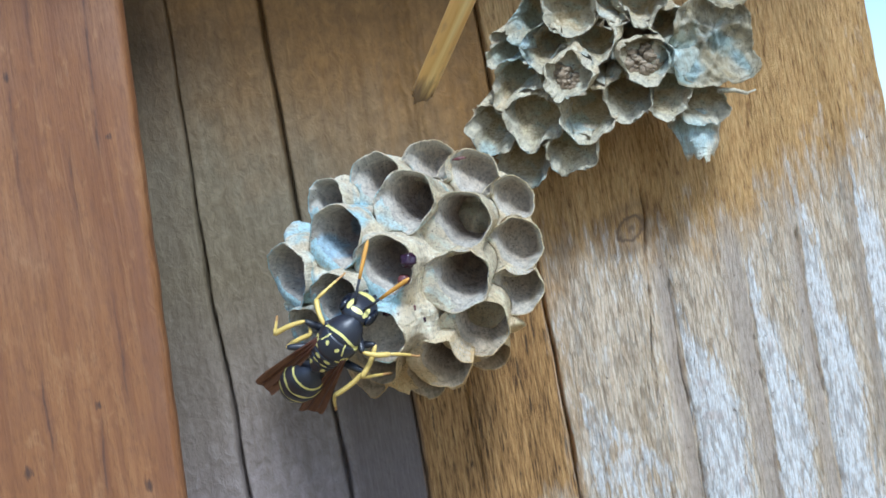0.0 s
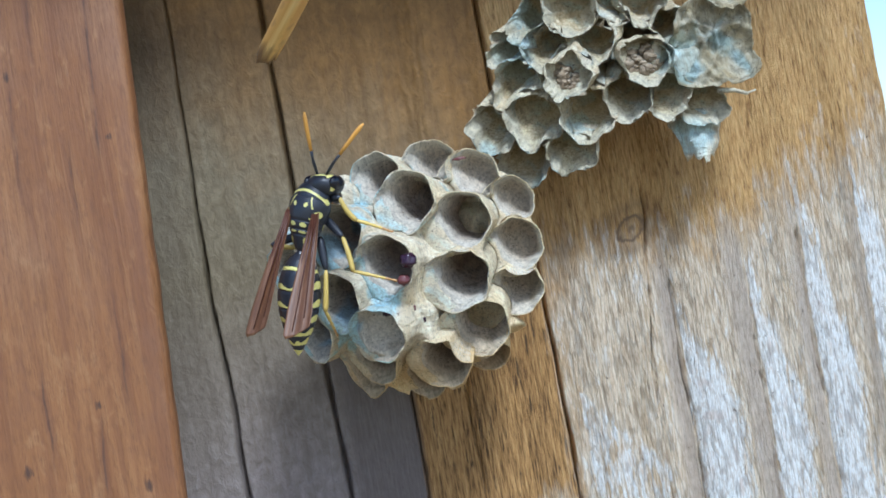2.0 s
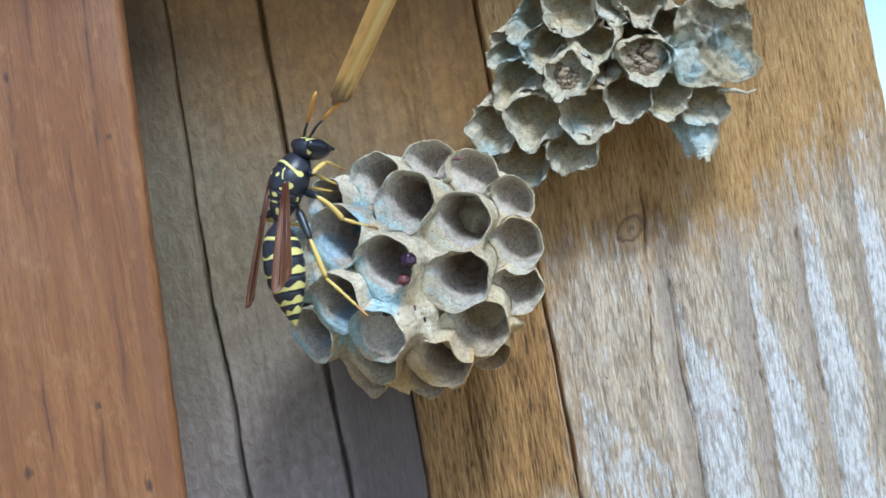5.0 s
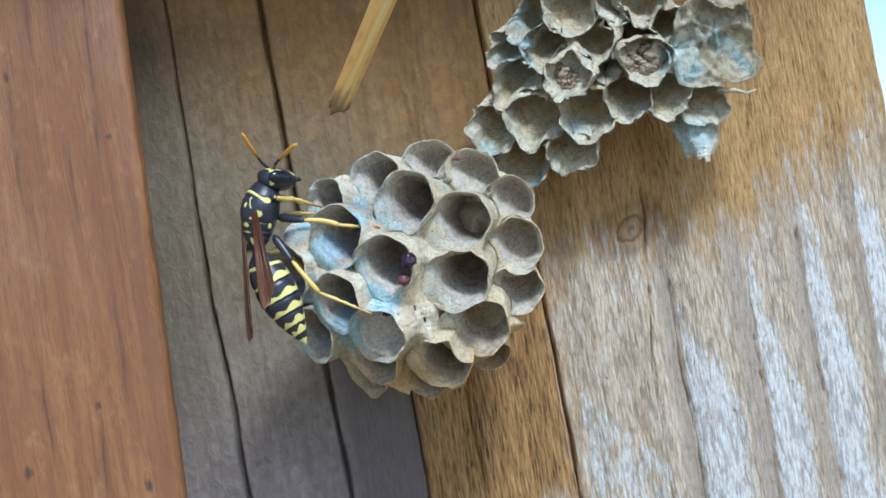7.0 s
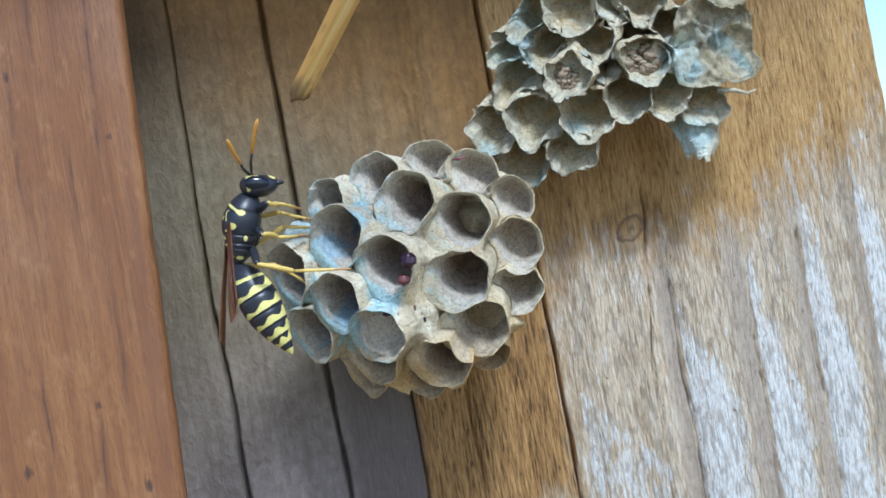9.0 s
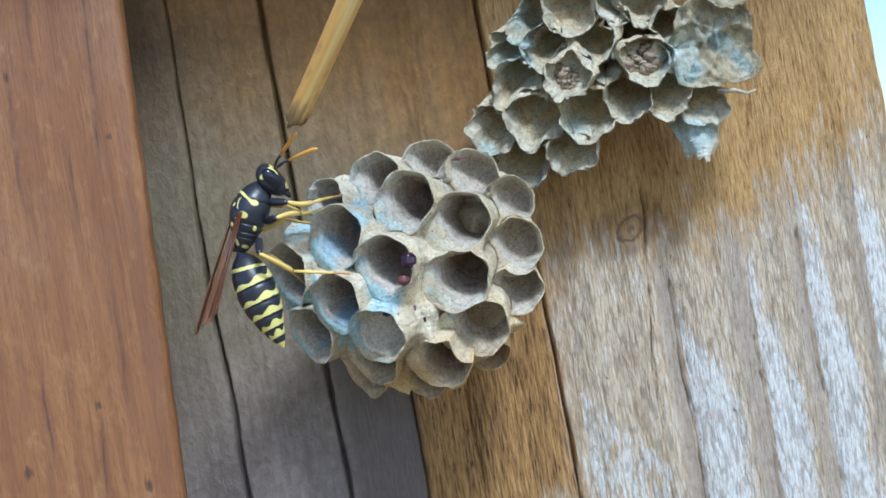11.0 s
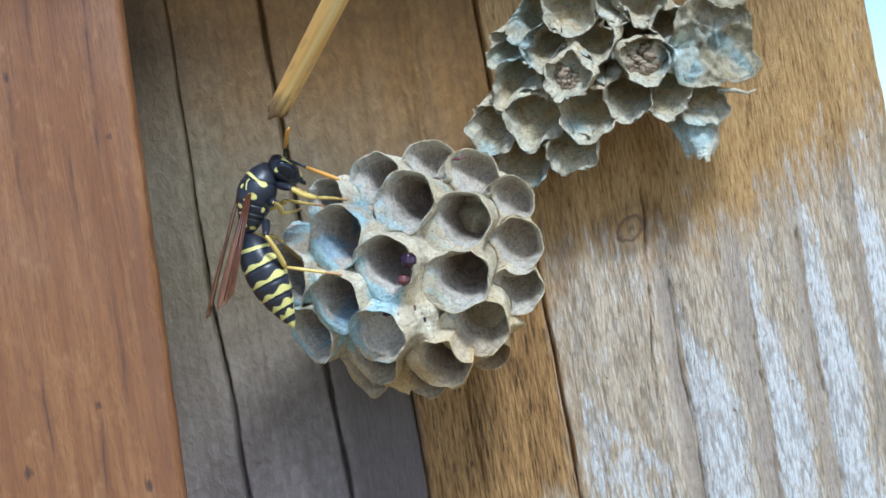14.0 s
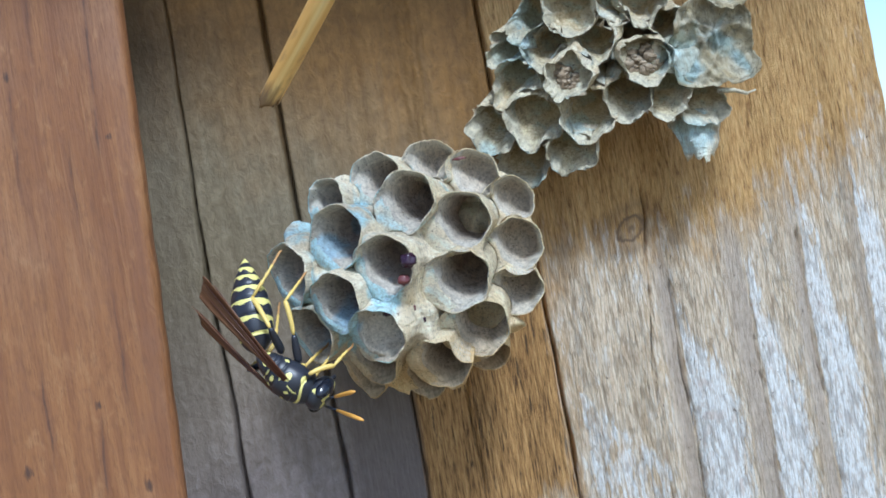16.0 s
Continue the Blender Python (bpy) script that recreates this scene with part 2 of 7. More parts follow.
def red_wood():
    k = Mat("red_cedar", 0.58)
    broad = k.noise((0.42, 1, 0.030), 4, 0.55, 0.5)
    grain = k.noise((1.5, 1, 0.060), 5, 0.6, 0.4)
    fine = k.noise((4.0, 3, 0.7), 4, 0.6)
    mottle = k.noise((0.55, 0.5, 0.30), 4, 0.62, 0.6, (2.0, 0, 6.0))
    col = k.ramp(broad, [(0.28, (0.170, 0.064, 0.022)), (0.46, (0.216, 0.088, 0.030)), (0.60, (0.253, 0.110, 0.039)), (0.78, (0.198, 0.078, 0.027))])
    col = k.mix(k.ramp(grain, [(0.34, 0.55), (0.50, 0.0)]), col, (0.152, 0.059, 0.024))
    col = k.mix(k.ramp(grain, [(0.54, 0.0), (0.74, 0.45)]), col, (0.317, 0.161, 0.069))
    col = k.mix(k.ramp(mottle, [(0.34, 0.40), (0.50, 0.0)]), col, (0.170, 0.069, 0.031))
    col = k.mix(k.ramp(mottle, [(0.56, 0.0), (0.72, 0.45)]), col, (0.340, 0.179, 0.078))
    col = k.mix(k.ramp(k.noise((0.12, 1, 0.05), 3, 0.6), [(0.5, 0.0), (0.75, 0.30)]), col, (0.285, 0.170, 0.110))
    col = k.mix(k.ramp(k.noise((10.0, 3, 0.8), 4, 0.65, 0.3, (3, 0, 3)), [(0.34, 0.5), (0.46, 0.0)]), col, (0.115, 0.046, 0.020))
    col = k.mix(k.ramp(fine, [(0.34, 0.35), (0.46, 0.0)]), col, (0.110, 0.044, 0.018))
    x, z = k.axis(0), k.axis(2)
    sway = k.math("MULTIPLY", k.math("SUBTRACT", k.noise((0.2, 1, 0.25), 3, 0.5), 0.5), 0.7)
    thick = k.noise((0.6, 1, 0.30), 3, 0.6, 0.0, (1, 0, 2))
    for x0, z0, x1, z1, most in SHAKES:
        run = k.math("ADD", k.math("MULTIPLY", k.math("SUBTRACT", z, z0), (x1 - x0) / (z1 - z0)), x0)
        off = k.math("ABSOLUTE", k.math("SUBTRACT", k.math("ADD", x, sway), run))
        ends = k.math("MINIMUM", k.math("MULTIPLY", k.math("SUBTRACT", z0, z), 0.3), k.math("MULTIPLY", k.math("SUBTRACT", z, z1), 0.3), clamp=True)
        by = k.math("MULTIPLY", k.math("MULTIPLY", ends, most), k.ramp(thick, [(0.34, 0.25), (0.58, 1.0)]))
        col = k.mix(k.math("MULTIPLY", k.ramp(off, [(0.05, 0.9), (0.14, 0.40), (0.55, 0.0)]), by), col, (0.064, 0.026, 0.018))
    for x0, z0, r in PIN_KNOTS:
        dx, dz = k.math("SUBTRACT", x, x0), k.math("MULTIPLY", k.math("SUBTRACT", z, z0), 0.6)
        d = k.math("SQRT", k.math("ADD", k.math("MULTIPLY", dx, dx), k.math("MULTIPLY", dz, dz)))
        d = k.math("ADD", d, k.math("MULTIPLY", k.math("SUBTRACT", fine, 0.5), 0.8))
        col = k.mix(k.ramp(k.math("DIVIDE", d, r), [(0.3, 0.85), (0.9, 0.35), (1.0, 0.0)]), col, (0.041, 0.020, 0.015))
    k.base(col)
    k.bump(k.math("ADD", grain, k.math("ADD", k.math("MULTIPLY", fine, 0.4), k.math("MULTIPLY", mottle, 0.6))), 0.6, 0.22)
    return k.m


SKY_LIT = [(-5.4, -3.6, 1.6), (-9.1, -5.0, 1.5), (-9.6, 1.7, 1.4), (-6.7, 3.7, 1.2), (-6.4, -8.8, 1.0)]           # bluish sky light painted on each nest: x, z, radius in mm
SKY_LIT_OLD = [(9.3, 16.4, 1.9), (10.8, 20.0, 1.6), (5.7, 8.4, 1.2), (13.9, 9.3, 1.3), (24.7, 6.6, 2.0), (24.2, 13.5, 2.2), (10.0, 4.1, 1.2)]


def paper(name, tint, stain, seed, glow=0.10, vary=0.35, lip=None, lip_by=0.24, blue=0.9, west=None, contrast=1.0, growth=0.38, weave=(3.6, 3.6, 0.32), sky_lit=()):
    """Grey chewed-wood paper: streaks along the cell, growth bands across it, stains, pits and painted patches of
    bluish sky light.
    """
    k = Mat(name, 0.92)
    fib = k.noise(weave, 6, 0.68, 0.9, (seed, 0, 0))
    band = k.noise((0.5, 0.5, 2.1), 4, 0.6, 0.8, (0, seed, 3))
    spot = k.noise((0.36, 0.36, 0.30), 4, 0.6, 0.5, (0, seed, 0))
    speck = k.noise((4, 4, 4), 2, 0.5, 0, (seed, seed, 0))
    streak = k.math("ADD", k.math("MULTIPLY", fib, 1 - growth), k.math("MULTIPLY", band, growth))
    lo, hi = 1 - 0.42 * contrast, 1 + 0.24 * contrast
    col = k.ramp(streak, [(0.40, tuple(lo * v for v in tint)), (0.49, tuple(0.92 * v for v in tint)), (0.58, tuple(min(0.92, hi * v) for v in tint))])
    col = k.mix(k.ramp(spot, [(0.42, 0.0), (0.64, 0.85)]), col, k.mix(1.0, k.ramp(streak, [(0.38, lo), (0.50, 1.0), (0.62, 1.0)]), stain, "MULTIPLY"))
    cool = k.noise((0.26, 0.26, 0.22), 3, 0.5, 0.6, (seed, 3, seed))
    where = k.node("ShaderNodeSeparateXYZ")
    k.link(k.node("ShaderNodeNewGeometry").outputs["Position"], where.inputs[0])
    if west is not None:                      # the side of the comb painted with bluish sky light
        more = k.math("MULTIPLY_ADD", where.outputs[0], -14.0, 0.014 * west)
        more = k.math("ADD", more, k.math("MINIMUM", k.math("MULTIPLY_ADD", where.outputs[2], 60.0, 0.42), 0.0))
        cool = k.math("ADD", cool, k.math("MINIMUM", k.math("MAXIMUM", more, -0.12), 0.10))
        col = k.mix(k.math("MULTIPLY", more, -5.0, clamp=True), col, k.mix(1.0, col, (1.05, 0.985, 0.86), "MULTIPLY"))
    for x, z, r in sky_lit:
        dx, dz = (k.math("MULTIPLY_ADD", where.outputs[i], 1000.0 / r, -v / r) for i, v in ((0, x), (2, z)))
        off = k.math("SQRT", k.math("ADD", k.math("MULTIPLY", dx, dx), k.math("MULTIPLY", dz, dz)))
        cool = k.math("ADD", cool, k.math("MULTIPLY", k.math("SUBTRACT", 1.3, off, clamp=True), 0.30))
    col = k.mix(k.ramp(cool, [(0.36, 0.7), (0.48, 0.0)]), col, k.mix(1.0, col, (1.0, 0.94, 0.80), "MULTIPLY"))
    col = k.mix(k.math("MULTIPLY", k.random(), vary), col, stain)
    grit = k.noise((8, 8, 5), 4, 0.65, 0.5, (seed, 1, 5))
    col = k.mix(1.0, col, k.ramp(grit, [(0.34, 0.74), (0.46, 0.98), (0.64, 1.0)]), "MULTIPLY")
    # pale at the mouth; the shade of the hollow is painted in deeper down
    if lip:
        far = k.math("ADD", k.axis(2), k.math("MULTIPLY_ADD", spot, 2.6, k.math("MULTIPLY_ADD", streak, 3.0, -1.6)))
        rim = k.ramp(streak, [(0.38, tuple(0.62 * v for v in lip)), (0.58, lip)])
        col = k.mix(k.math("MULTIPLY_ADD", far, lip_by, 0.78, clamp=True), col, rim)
    if west is not None:                      # browner paper along the foot of the comb, its shade painted in too
        foot = k.math("MULTIPLY_ADD", where.outputs[2], -230.0, k.math("MULTIPLY_ADD", where.outputs[0], 15.0, -1.35), clamp=True)
        col = k.mix(foot, col, k.mix(1.0, col, (0.86, 0.73, 0.56), "MULTIPLY"))
        cool = k.math("SUBTRACT", cool, k.math("MULTIPLY", foot, 0.15))
    # bluish sky light, put into the paper's colour
    col = k.mix(k.ramp(cool, [(0.54, 0.0), (0.67, blue)]), col, k.mix(1.0, col, (0.66, 1.04, 1.44), "MULTIPLY"))
    col = k.mix(k.ramp(speck, [(0.67, 0.0), (0.73, 0.85)]), col, (0.09, 0.06, 0.045))
    k.base(col)
    k.feed("Specular IOR Level", 0.22)
    k.bump(k.math("ADD", k.math("MULTIPLY_ADD", grit, 0.5, streak), k.math("ADD", k.math("MULTIPLY", spot, 0.9), k.math("MULTIPLY", band, growth))), 1.0, 0.36)
    thin = k.node("ShaderNodeBsdfTranslucent")
    k.link(col, thin.inputs["Color"])
    both = k.node("ShaderNodeMixShader", Fac=glow)
    k.link(k.bsdf.outputs[0], both.inputs[1])
    k.link(thin.outputs[0], both.inputs[2])
    k.link(both.outputs[0], k.t.nodes["Material Output"].inputs["Surface"])
    return k.m


def chitin(name, col, rough, hairs=0.3):
    k = Mat(name, rough)
    n = k.noise((9, 9, 9), 4, 0.6)
    k.base(k.mix(k.ramp(n, [(0.35, 0.0), (0.7, 0.5)]), col, tuple(0.65 * v for v in col)))
    k.feed("Roughness", k.math("MULTIPLY_ADD", n, 0.25, rough - 0.1))
    k.bump(k.noise((22, 22, 22), 3, 0.6), hairs, 0.03)
    return k.m


def wing_membrane():
    k = Mat("wing_membrane", 0.5)
    n = k.noise((0.5, 5.0, 1), 5, 0.6, 0.3)
    k.base(k.ramp(n, [(0.3, (0.090, 0.034, 0.014)), (0.55, (0.160, 0.066, 0.028)), (0.75, (0.27, 0.130, 0.062))]))
    k.feed("Transmission Weight", 0.18)
    k.bump(n, 0.5, 0.06)
    return k.m


def straw_skin():
    k = Mat("dry_straw", 0.48)
    n = k.noise((0.10, 4.0, 4.0), 5, 0.6)
    streak = k.noise((0.05, 0.75, 0.75), 3, 0.6, 0.0, (1, 4, 2))
    blot = k.noise((0.5, 1.1, 1.1), 3, 0.6)
    col = k.ramp(n, [(0.3, (0.62, 0.38, 0.115)), (0.5, (0.76, 0.50, 0.175)), (0.75, (0.84, 0.61, 0.26))])
    col = k.mix(k.ramp(streak, [(0.46, 0.0), (0.58, 0.75)]), col, (0.62, 0.32, 0.075))
    col = k.mix(k.ramp(streak, [(0.36, 0.6), (0.46, 0.0)]), col, (0.82, 0.66, 0.33))
    col = k.mix(k.ramp(blot, [(0.58, 0.0), (0.72, 0.5)]), col, (0.30, 0.17, 0.07))
    end = k.math("ADD", k.axis(0), k.math("MULTIPLY_ADD", k.noise((0.2, 2.2, 2.2), 3, 0.6), 6.0, -3.0))
    col = k.mix(k.ramp(k.math("MULTIPLY", end, 0.2), [(0.0, 0.95), (0.22, 0.55), (0.42, 0.0)]), col, (0.16, 0.095, 0.045))
    k.base(col)
    k.bump(n, 0.15, 0.04)
    return k.m


def earth():
    k = Mat("dry_grass_soil", 0.95)
    n = k.noise((0.004, 0.004, 0.004), 6, 0.65)
    k.base(k.ramp(n, [(0.3, (0.12, 0.095, 0.05)), (0.5, (0.26, 0.20, 0.11)), (0.7, (0.38, 0.29, 0.17))]))
    k.bump(n, 0.6, 30)
    return k.m


WOOD, CEDAR = wall_wood(), red_wood()
PAPER = paper("nest_paper", (0.90, 0.80, 0.62), (0.74, 0.61, 0.42), 2.0, west=-5.0, sky_lit=SKY_LIT)
PAPER_OLD = paper("old_nest_paper", (0.82, 0.77, 0.61), (0.60, 0.46, 0.29), 9.0, blue=0.6, sky_lit=SKY_LIT_OLD)
# the same paper in a darker colour, for the shade inside the cells
SHADED_LINING = paper("shaded_cell_lining", (0.60, 0.50, 0.425), (0.44, 0.35, 0.30), 4.0, 0.14, 0.4, (0.84, 0.785, 0.67), 0.25, 0.85, -5.0, 1.2, sky_lit=SKY_LIT)
LINING_OLD = paper("old_cell_lining", (0.82, 0.68, 0.44), (0.58, 0.42, 0.22), 6.0, 0.26, 0.6, (0.80, 0.73, 0.55), 0.75, 0.5, None, 1.2, sky_lit=SKY_LIT_OLD)
SHEET = paper("flat_nest_paper", (0.50, 0.46, 0.35), (0.36, 0.28, 0.155), 7.0, 0.12, 0.1, blue=0.75, growth=0.0, weave=(1.1, 1.1, 0.7), sky_lit=SKY_LIT_OLD)
DEBRIS = paper("crumbled_debris", (0.50, 0.40, 0.29), (0.25, 0.17, 0.10), 5.0, 0.05)
BLACK = chitin("black_chitin", (0.024, 0.026, 0.036), 0.33)
YELLOW = chitin("yellow_chitin", (0.74, 0.66, 0.22), 0.38, 0.15)
LEG_YELLOW = chitin("leg_yellow", (0.70, 0.50, 0.14), 0.42, 0.15)
ORANGE = chitin("orange_chitin", (0.68, 0.33, 0.06), 0.45, 0.15)
FOOT = chitin("foot_brown", (0.50, 0.27, 0.10), 0.45, 0.15)
VEIN = chitin("wing_vein", (0.085, 0.026, 0.013), 0.4)
EYE_BLACK = chitin("eye_black", (0.008, 0.010, 0.018), 0.16, 0.08)
DROP = chitin("dark_purple_gum", (0.028, 0.008, 0.022), 0.22)
RUST = chitin("rust_red_gum", (0.12, 0.030, 0.030), 0.35)
WING, STRAW, SOIL = wing_membrane(), straw_skin(), earth()


# ---------------------------------------------------------------- building helpers
def mm(x, y, z, rx=0, ry=0, rz=0):
    return pose(x / 1000, y / 1000, z / 1000, rx, ry, rz)


def at(x, z, h):
    """A point of the wall's space (mm) in the world."""
    return Vector((x, -h, z)) / 1000


def part(name, bm, materials, parent=None, label="", smooth=True):
    me = bpy.data.meshes.new(name)
    bm.to_mesh(me)
    bm.free()
    for m in materials if isinstance(materials, (list, tuple)) else [materials]:
        me.materials.append(m)
    if smooth:
        me.polygons.foreach_set("use_smooth", [True] * len(me.polygons))
    ob = new(name, me)
    ob.parent = parent
    return tagged(ob, label)


def rings_mesh(rings, cap_start=True, cap_end=True):
    """A bmesh skinned over rings of equal length."""
    bm = bmesh.new()
    vs = [[bm.verts.new(p) for p in ring] for ring in rings]
    for a, b in zip(vs, vs[1:]):
        n = len(a)
        for i in range(n):
            bm.faces.new((a[i], a[(i + 1) % n], b[(i + 1) % n], b[i]))
    if cap_start:
        bm.faces.new(vs[0][::-1])
    if cap_end:
        bm.faces.new(vs[-1])
    bmesh.ops.recalc_face_normals(bm, faces=bm.faces)
    return bm


def spline(points, t):
    """A Catmull-Rom value at t (0..1) along a list of tuples."""
    n = len(points) - 1
    f = min(max(t, 0), 1) * n
    i = min(int(f), n - 1)
    f -= i
    p = [points[min(max(j, 0), n)] for j in (i - 1, i, i + 1, i + 2)]
    return tuple(0.5 * (2 * b + (c - a) * f + (2 * a - 5 * b + 4 * c - d) * f * f + (3 * b - a - 3 * c + d) * f ** 3)
                 for a, b, c, d in zip(*p))


def loft(stations, rings=36, segs=32, paint=None, grooves=()):
    """A body along x from stations (x, half width, half height, rise), in mm. paint(x, y, z, angle) gives a face its material."""
    made = []
    for i in range(rings + 1):
        x, ry, rz, zc = spline(stations, i / rings)
        ry, rz = max(ry, 0.02), max(rz, 0.02)
        for g, wide, deep in grooves:         # a step: sharp on one side, easing off on the other
            k = (x - g) / wide
            cut = 1 - deep * (math.exp(-k * k) if k < 0 else math.exp(-k * k * 0.08))
            ry, rz = ry * cut, rz * cut
        made.append([Vector((x, ry * math.cos(a), zc + rz * math.sin(a))) / 1000
                     for a in (2 * math.pi * j / segs for j in range(segs))])
    bm = rings_mesh(made)
    if paint:
        for f in bm.faces:
            p = f.calc_center_median() * 1000
            f.material_index = paint(p.x, p.y, p.z)
    return bm


def tube(points, radii, segs=10):
    """A tapering tube through points (mm)."""
    pts = [Vector(p) / 1000 for p in points]
    rings, up = [], Vector((0.13, 0.2, 0.97))
    for i, p in enumerate(pts):
        d = (pts[min(i + 1, len(pts) - 1)] - pts[max(i - 1, 0)]).normalized()
        s = d.cross(up).normalized()
        u = s.cross(d)
        r = radii[i] / 1000
        rings.append([p + r * (math.cos(a) * s + math.sin(a) * u) for a in (2 * math.pi * j / segs for j in range(segs))])
    return rings_mesh(rings)


def lump(r, seed, rough=0.3, squash=(1, 1, 1), level=3):
    bm = bmesh.new()
    bmesh.ops.create_icosphere(bm, subdivisions=level, radius=1)
    for v in bm.verts:
        k = 1 + rough * noise.noise(v.co * 1.6 + Vector((seed, 0, 0))) + 0.4 * rough * noise.noise(v.co * 4.5 + Vector((0, seed, 0)))
        v.co = Vector([a * b for a, b in zip(v.co * k, squash)]) * r / 1000
    return bm


# ---------------------------------------------------------------- ground and boards
def build_ground():
    bm = bmesh.new()
    bmesh.ops.create_grid(bm, x_segments=40, y_segments=40, size=2000)
    ob = part("ground", bm, SOIL)
    ob.location.z = -1.8
    return tagged(ob, "dry grass and bare soil of the yard", "ground", kind="structure")


CHECKS = [  # drying checks: half width, depth, then x at five heights from the top down (30, 15, 0, -15, -30)
    (0.24, 2.2, (-23.1, -23.2, -23.3, -22.9, -22.8), -99),
    (0.23, 2.0, (-14.0, -13.6, -13.7, -13.1, -12.6), -99),
    (0.20, 2.0, (7.1, 7.2, 8.6, 9.3, 9.4), -99),
    (0.12, 1.2, (-5.5, -5.5, -5.5, -5.4, -5.3), 3),
    (0.11, 1.1, (21.5, 21.5, 21.5, 21.4, 21.8), -7),
    (0.11, 0.8, (29.1, 29.1, 29.1, 28.9, 28.9), -9),
    (0.10, 0.9, (34.6, 34.6, 34.6, 34.5, 35.1), -4),
    (0.08, 0.6, (0.5, 0.4, 0.4, 0.1, 0.2), -9),
    (0.12, 1.0, (18.9, 18.9, 20.3, 18.4, 18.4), 3.0),
]


def wall_height(x, z):
    h = 0.10 * noise.noise(Vector((x * 0.35, z * 0.03, 1)))
    h += 0.05 * noise.noise(Vector((x * 1.5, z * 0.10, 5)))
    if x > -7:
        k = min(1, (x + 7) / 4)
        h += k * 0.34 * math.sin(x * 1.12 + 1.6 * noise.noise(Vector((x * 0.05, z * 0.02, 9))))
        h += k * 0.10 * noise.noise(Vector((x * 2.6, z * 0.35, 2)))
    else:
        h += 0.10 * noise.noise(Vector((x * 0.22, z * 0.22, 4)))
    for gx, reach in ((20.6, 1.0), (28.2, 1.1), (34.4, 1.0), (39.6, 0.8), (14.6, 0.5)):
        d = (x - gx + 0.5 * noise.noise(Vector((gx, z * 0.04, 1)))) / reach
        if abs(d) < 3:
            h -= 0.42 * math.exp(-d * d) * min(1, max(0, (14 - z) / 14))
    f = min(max((30 - z) / 15, 0), 3.999)
    i = int(f)
    for half, deep, xs, top in CHECKS:
        if top > -99 and z > -top * -1:
            if z > top or (top == 3.0 and z < -5):
                continue
        mid = xs[i] + (xs[i + 1] - xs[i]) * (f - i) + 0.22 * noise.noise(Vector((half * 90, z * 0.16, 3))) + 0.05 * noise.noise(Vector((half * 70, z * 1.1, 8)))
        w = half * (1 + 0.5 * noise.noise(Vector((half * 50, z * 0.25, 11))))
        if half == 0.24:                      # this one closes upwards
            w *= min(1, max(0.45, 1 - (z + 4) / 36))
        d = abs(x - mid) / max(w, 0.03)
        if d < 2:
            h -= deep * max(0, 1 - d * d * 0.5) ** 2
        if d < 9:
            h -= 0.05 * (1 - d / 9)
    return h


def build_wall_board():
    """One wide board, its drying checks and worn ridges cut into it."""
    xs = list(np.arange(-60, -27, 1.5)) + list(np.arange(-27, 45.0, 0.15))
    zs = [-1800, -600, -200, -80, -50] + list(np.arange(-36, 36.1, 0.6)) + [50, 80, 200, 600, 1200]
    verts, faces = [], []
    for z in zs:
        lean = 45.0 - 0.016 * (z - 17) + 0.15 * noise.noise(Vector((0, z * 0.2, 0)))
        for x in xs:
            k = x if x < 40 else 40 + (x - 40) * (lean - 40) / 4.9
            verts.append(at(k, z, wall_height(k, z) if abs(z) < 60 else 0))
    n = len(xs)
    for j in range(len(zs) - 1):
        for i in range(n - 1):
            a = j * n + i
            faces.append((a, a + 1, a + n + 1, a + n))
    front = len(verts)
    for z in zs:                                   # the board's end grain and back
        lean = 45.0 - 0.016 * (z - 17)
        verts += [at(lean + 0.1, z, -0.6), at(lean + 0.1, z, -19), at(-60, z, -19)]
    for j in range(len(zs) - 1):
        a, b = front + 3 * j, front + 3 * j + 3
        r0, r1 = j * n + n - 1, (j + 1) * n + n - 1
        faces += [(r0, a, b, r1), (a, a + 1, b + 1, b), (a + 1, a + 2, b + 2, b + 1), (a + 2, j * n, (j + 1) * n, b + 2)]
    me = bpy.data.meshes.new("wall_board")
    me.from_pydata(verts, [], faces)
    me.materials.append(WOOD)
    me.polygons.foreach_set("use_smooth", [True] * len(me.polygons))
    return tagged(new("wall_board", me), "weathered brown wooden wall board with long drying checks", "wall", kind="structure")


def build_trim_board():
    """The proud reddish board that overlaps the wall board."""
    zs = [-1800, -300, -60] + list(np.arange(-40, 40.1, 1.0)) + [60, 300, 1200]
    rings = []
    for z in zs:
        edge = -25.94 + 0.0373 * max(-60, min(60, z)) - 0.0004 * min(z * z, 1600) * 0.2 + 0.12 * noise.noise(Vector((z * 0.3, 0, 0)))
        ring = [(-150, -2), (edge - 2.7, -0.3), (edge - 0.3, 7.6), (edge, 9.4), (edge - 0.2, 10.1), (edge - 0.8, 10.5)]
        for x in np.arange(edge - 2.0, -75, -1.2):
            ring.append((x, 10.55 + 0.12 * noise.noise(Vector((x * 0.5, z * 0.02, 3))) + 0.05 * noise.noise(Vector((x * 1.3, z * 0.2, 6)))))
        ring = ring[:37] + [(-150, 10.5)]
        rings.append([at(x, z, h) for x, h in ring])
    ob = part("trim_board", rings_mesh(rings), CEDAR)
    return tagged(ob, "reddish-brown cedar board proud of the wall", "trim", kind="structure")


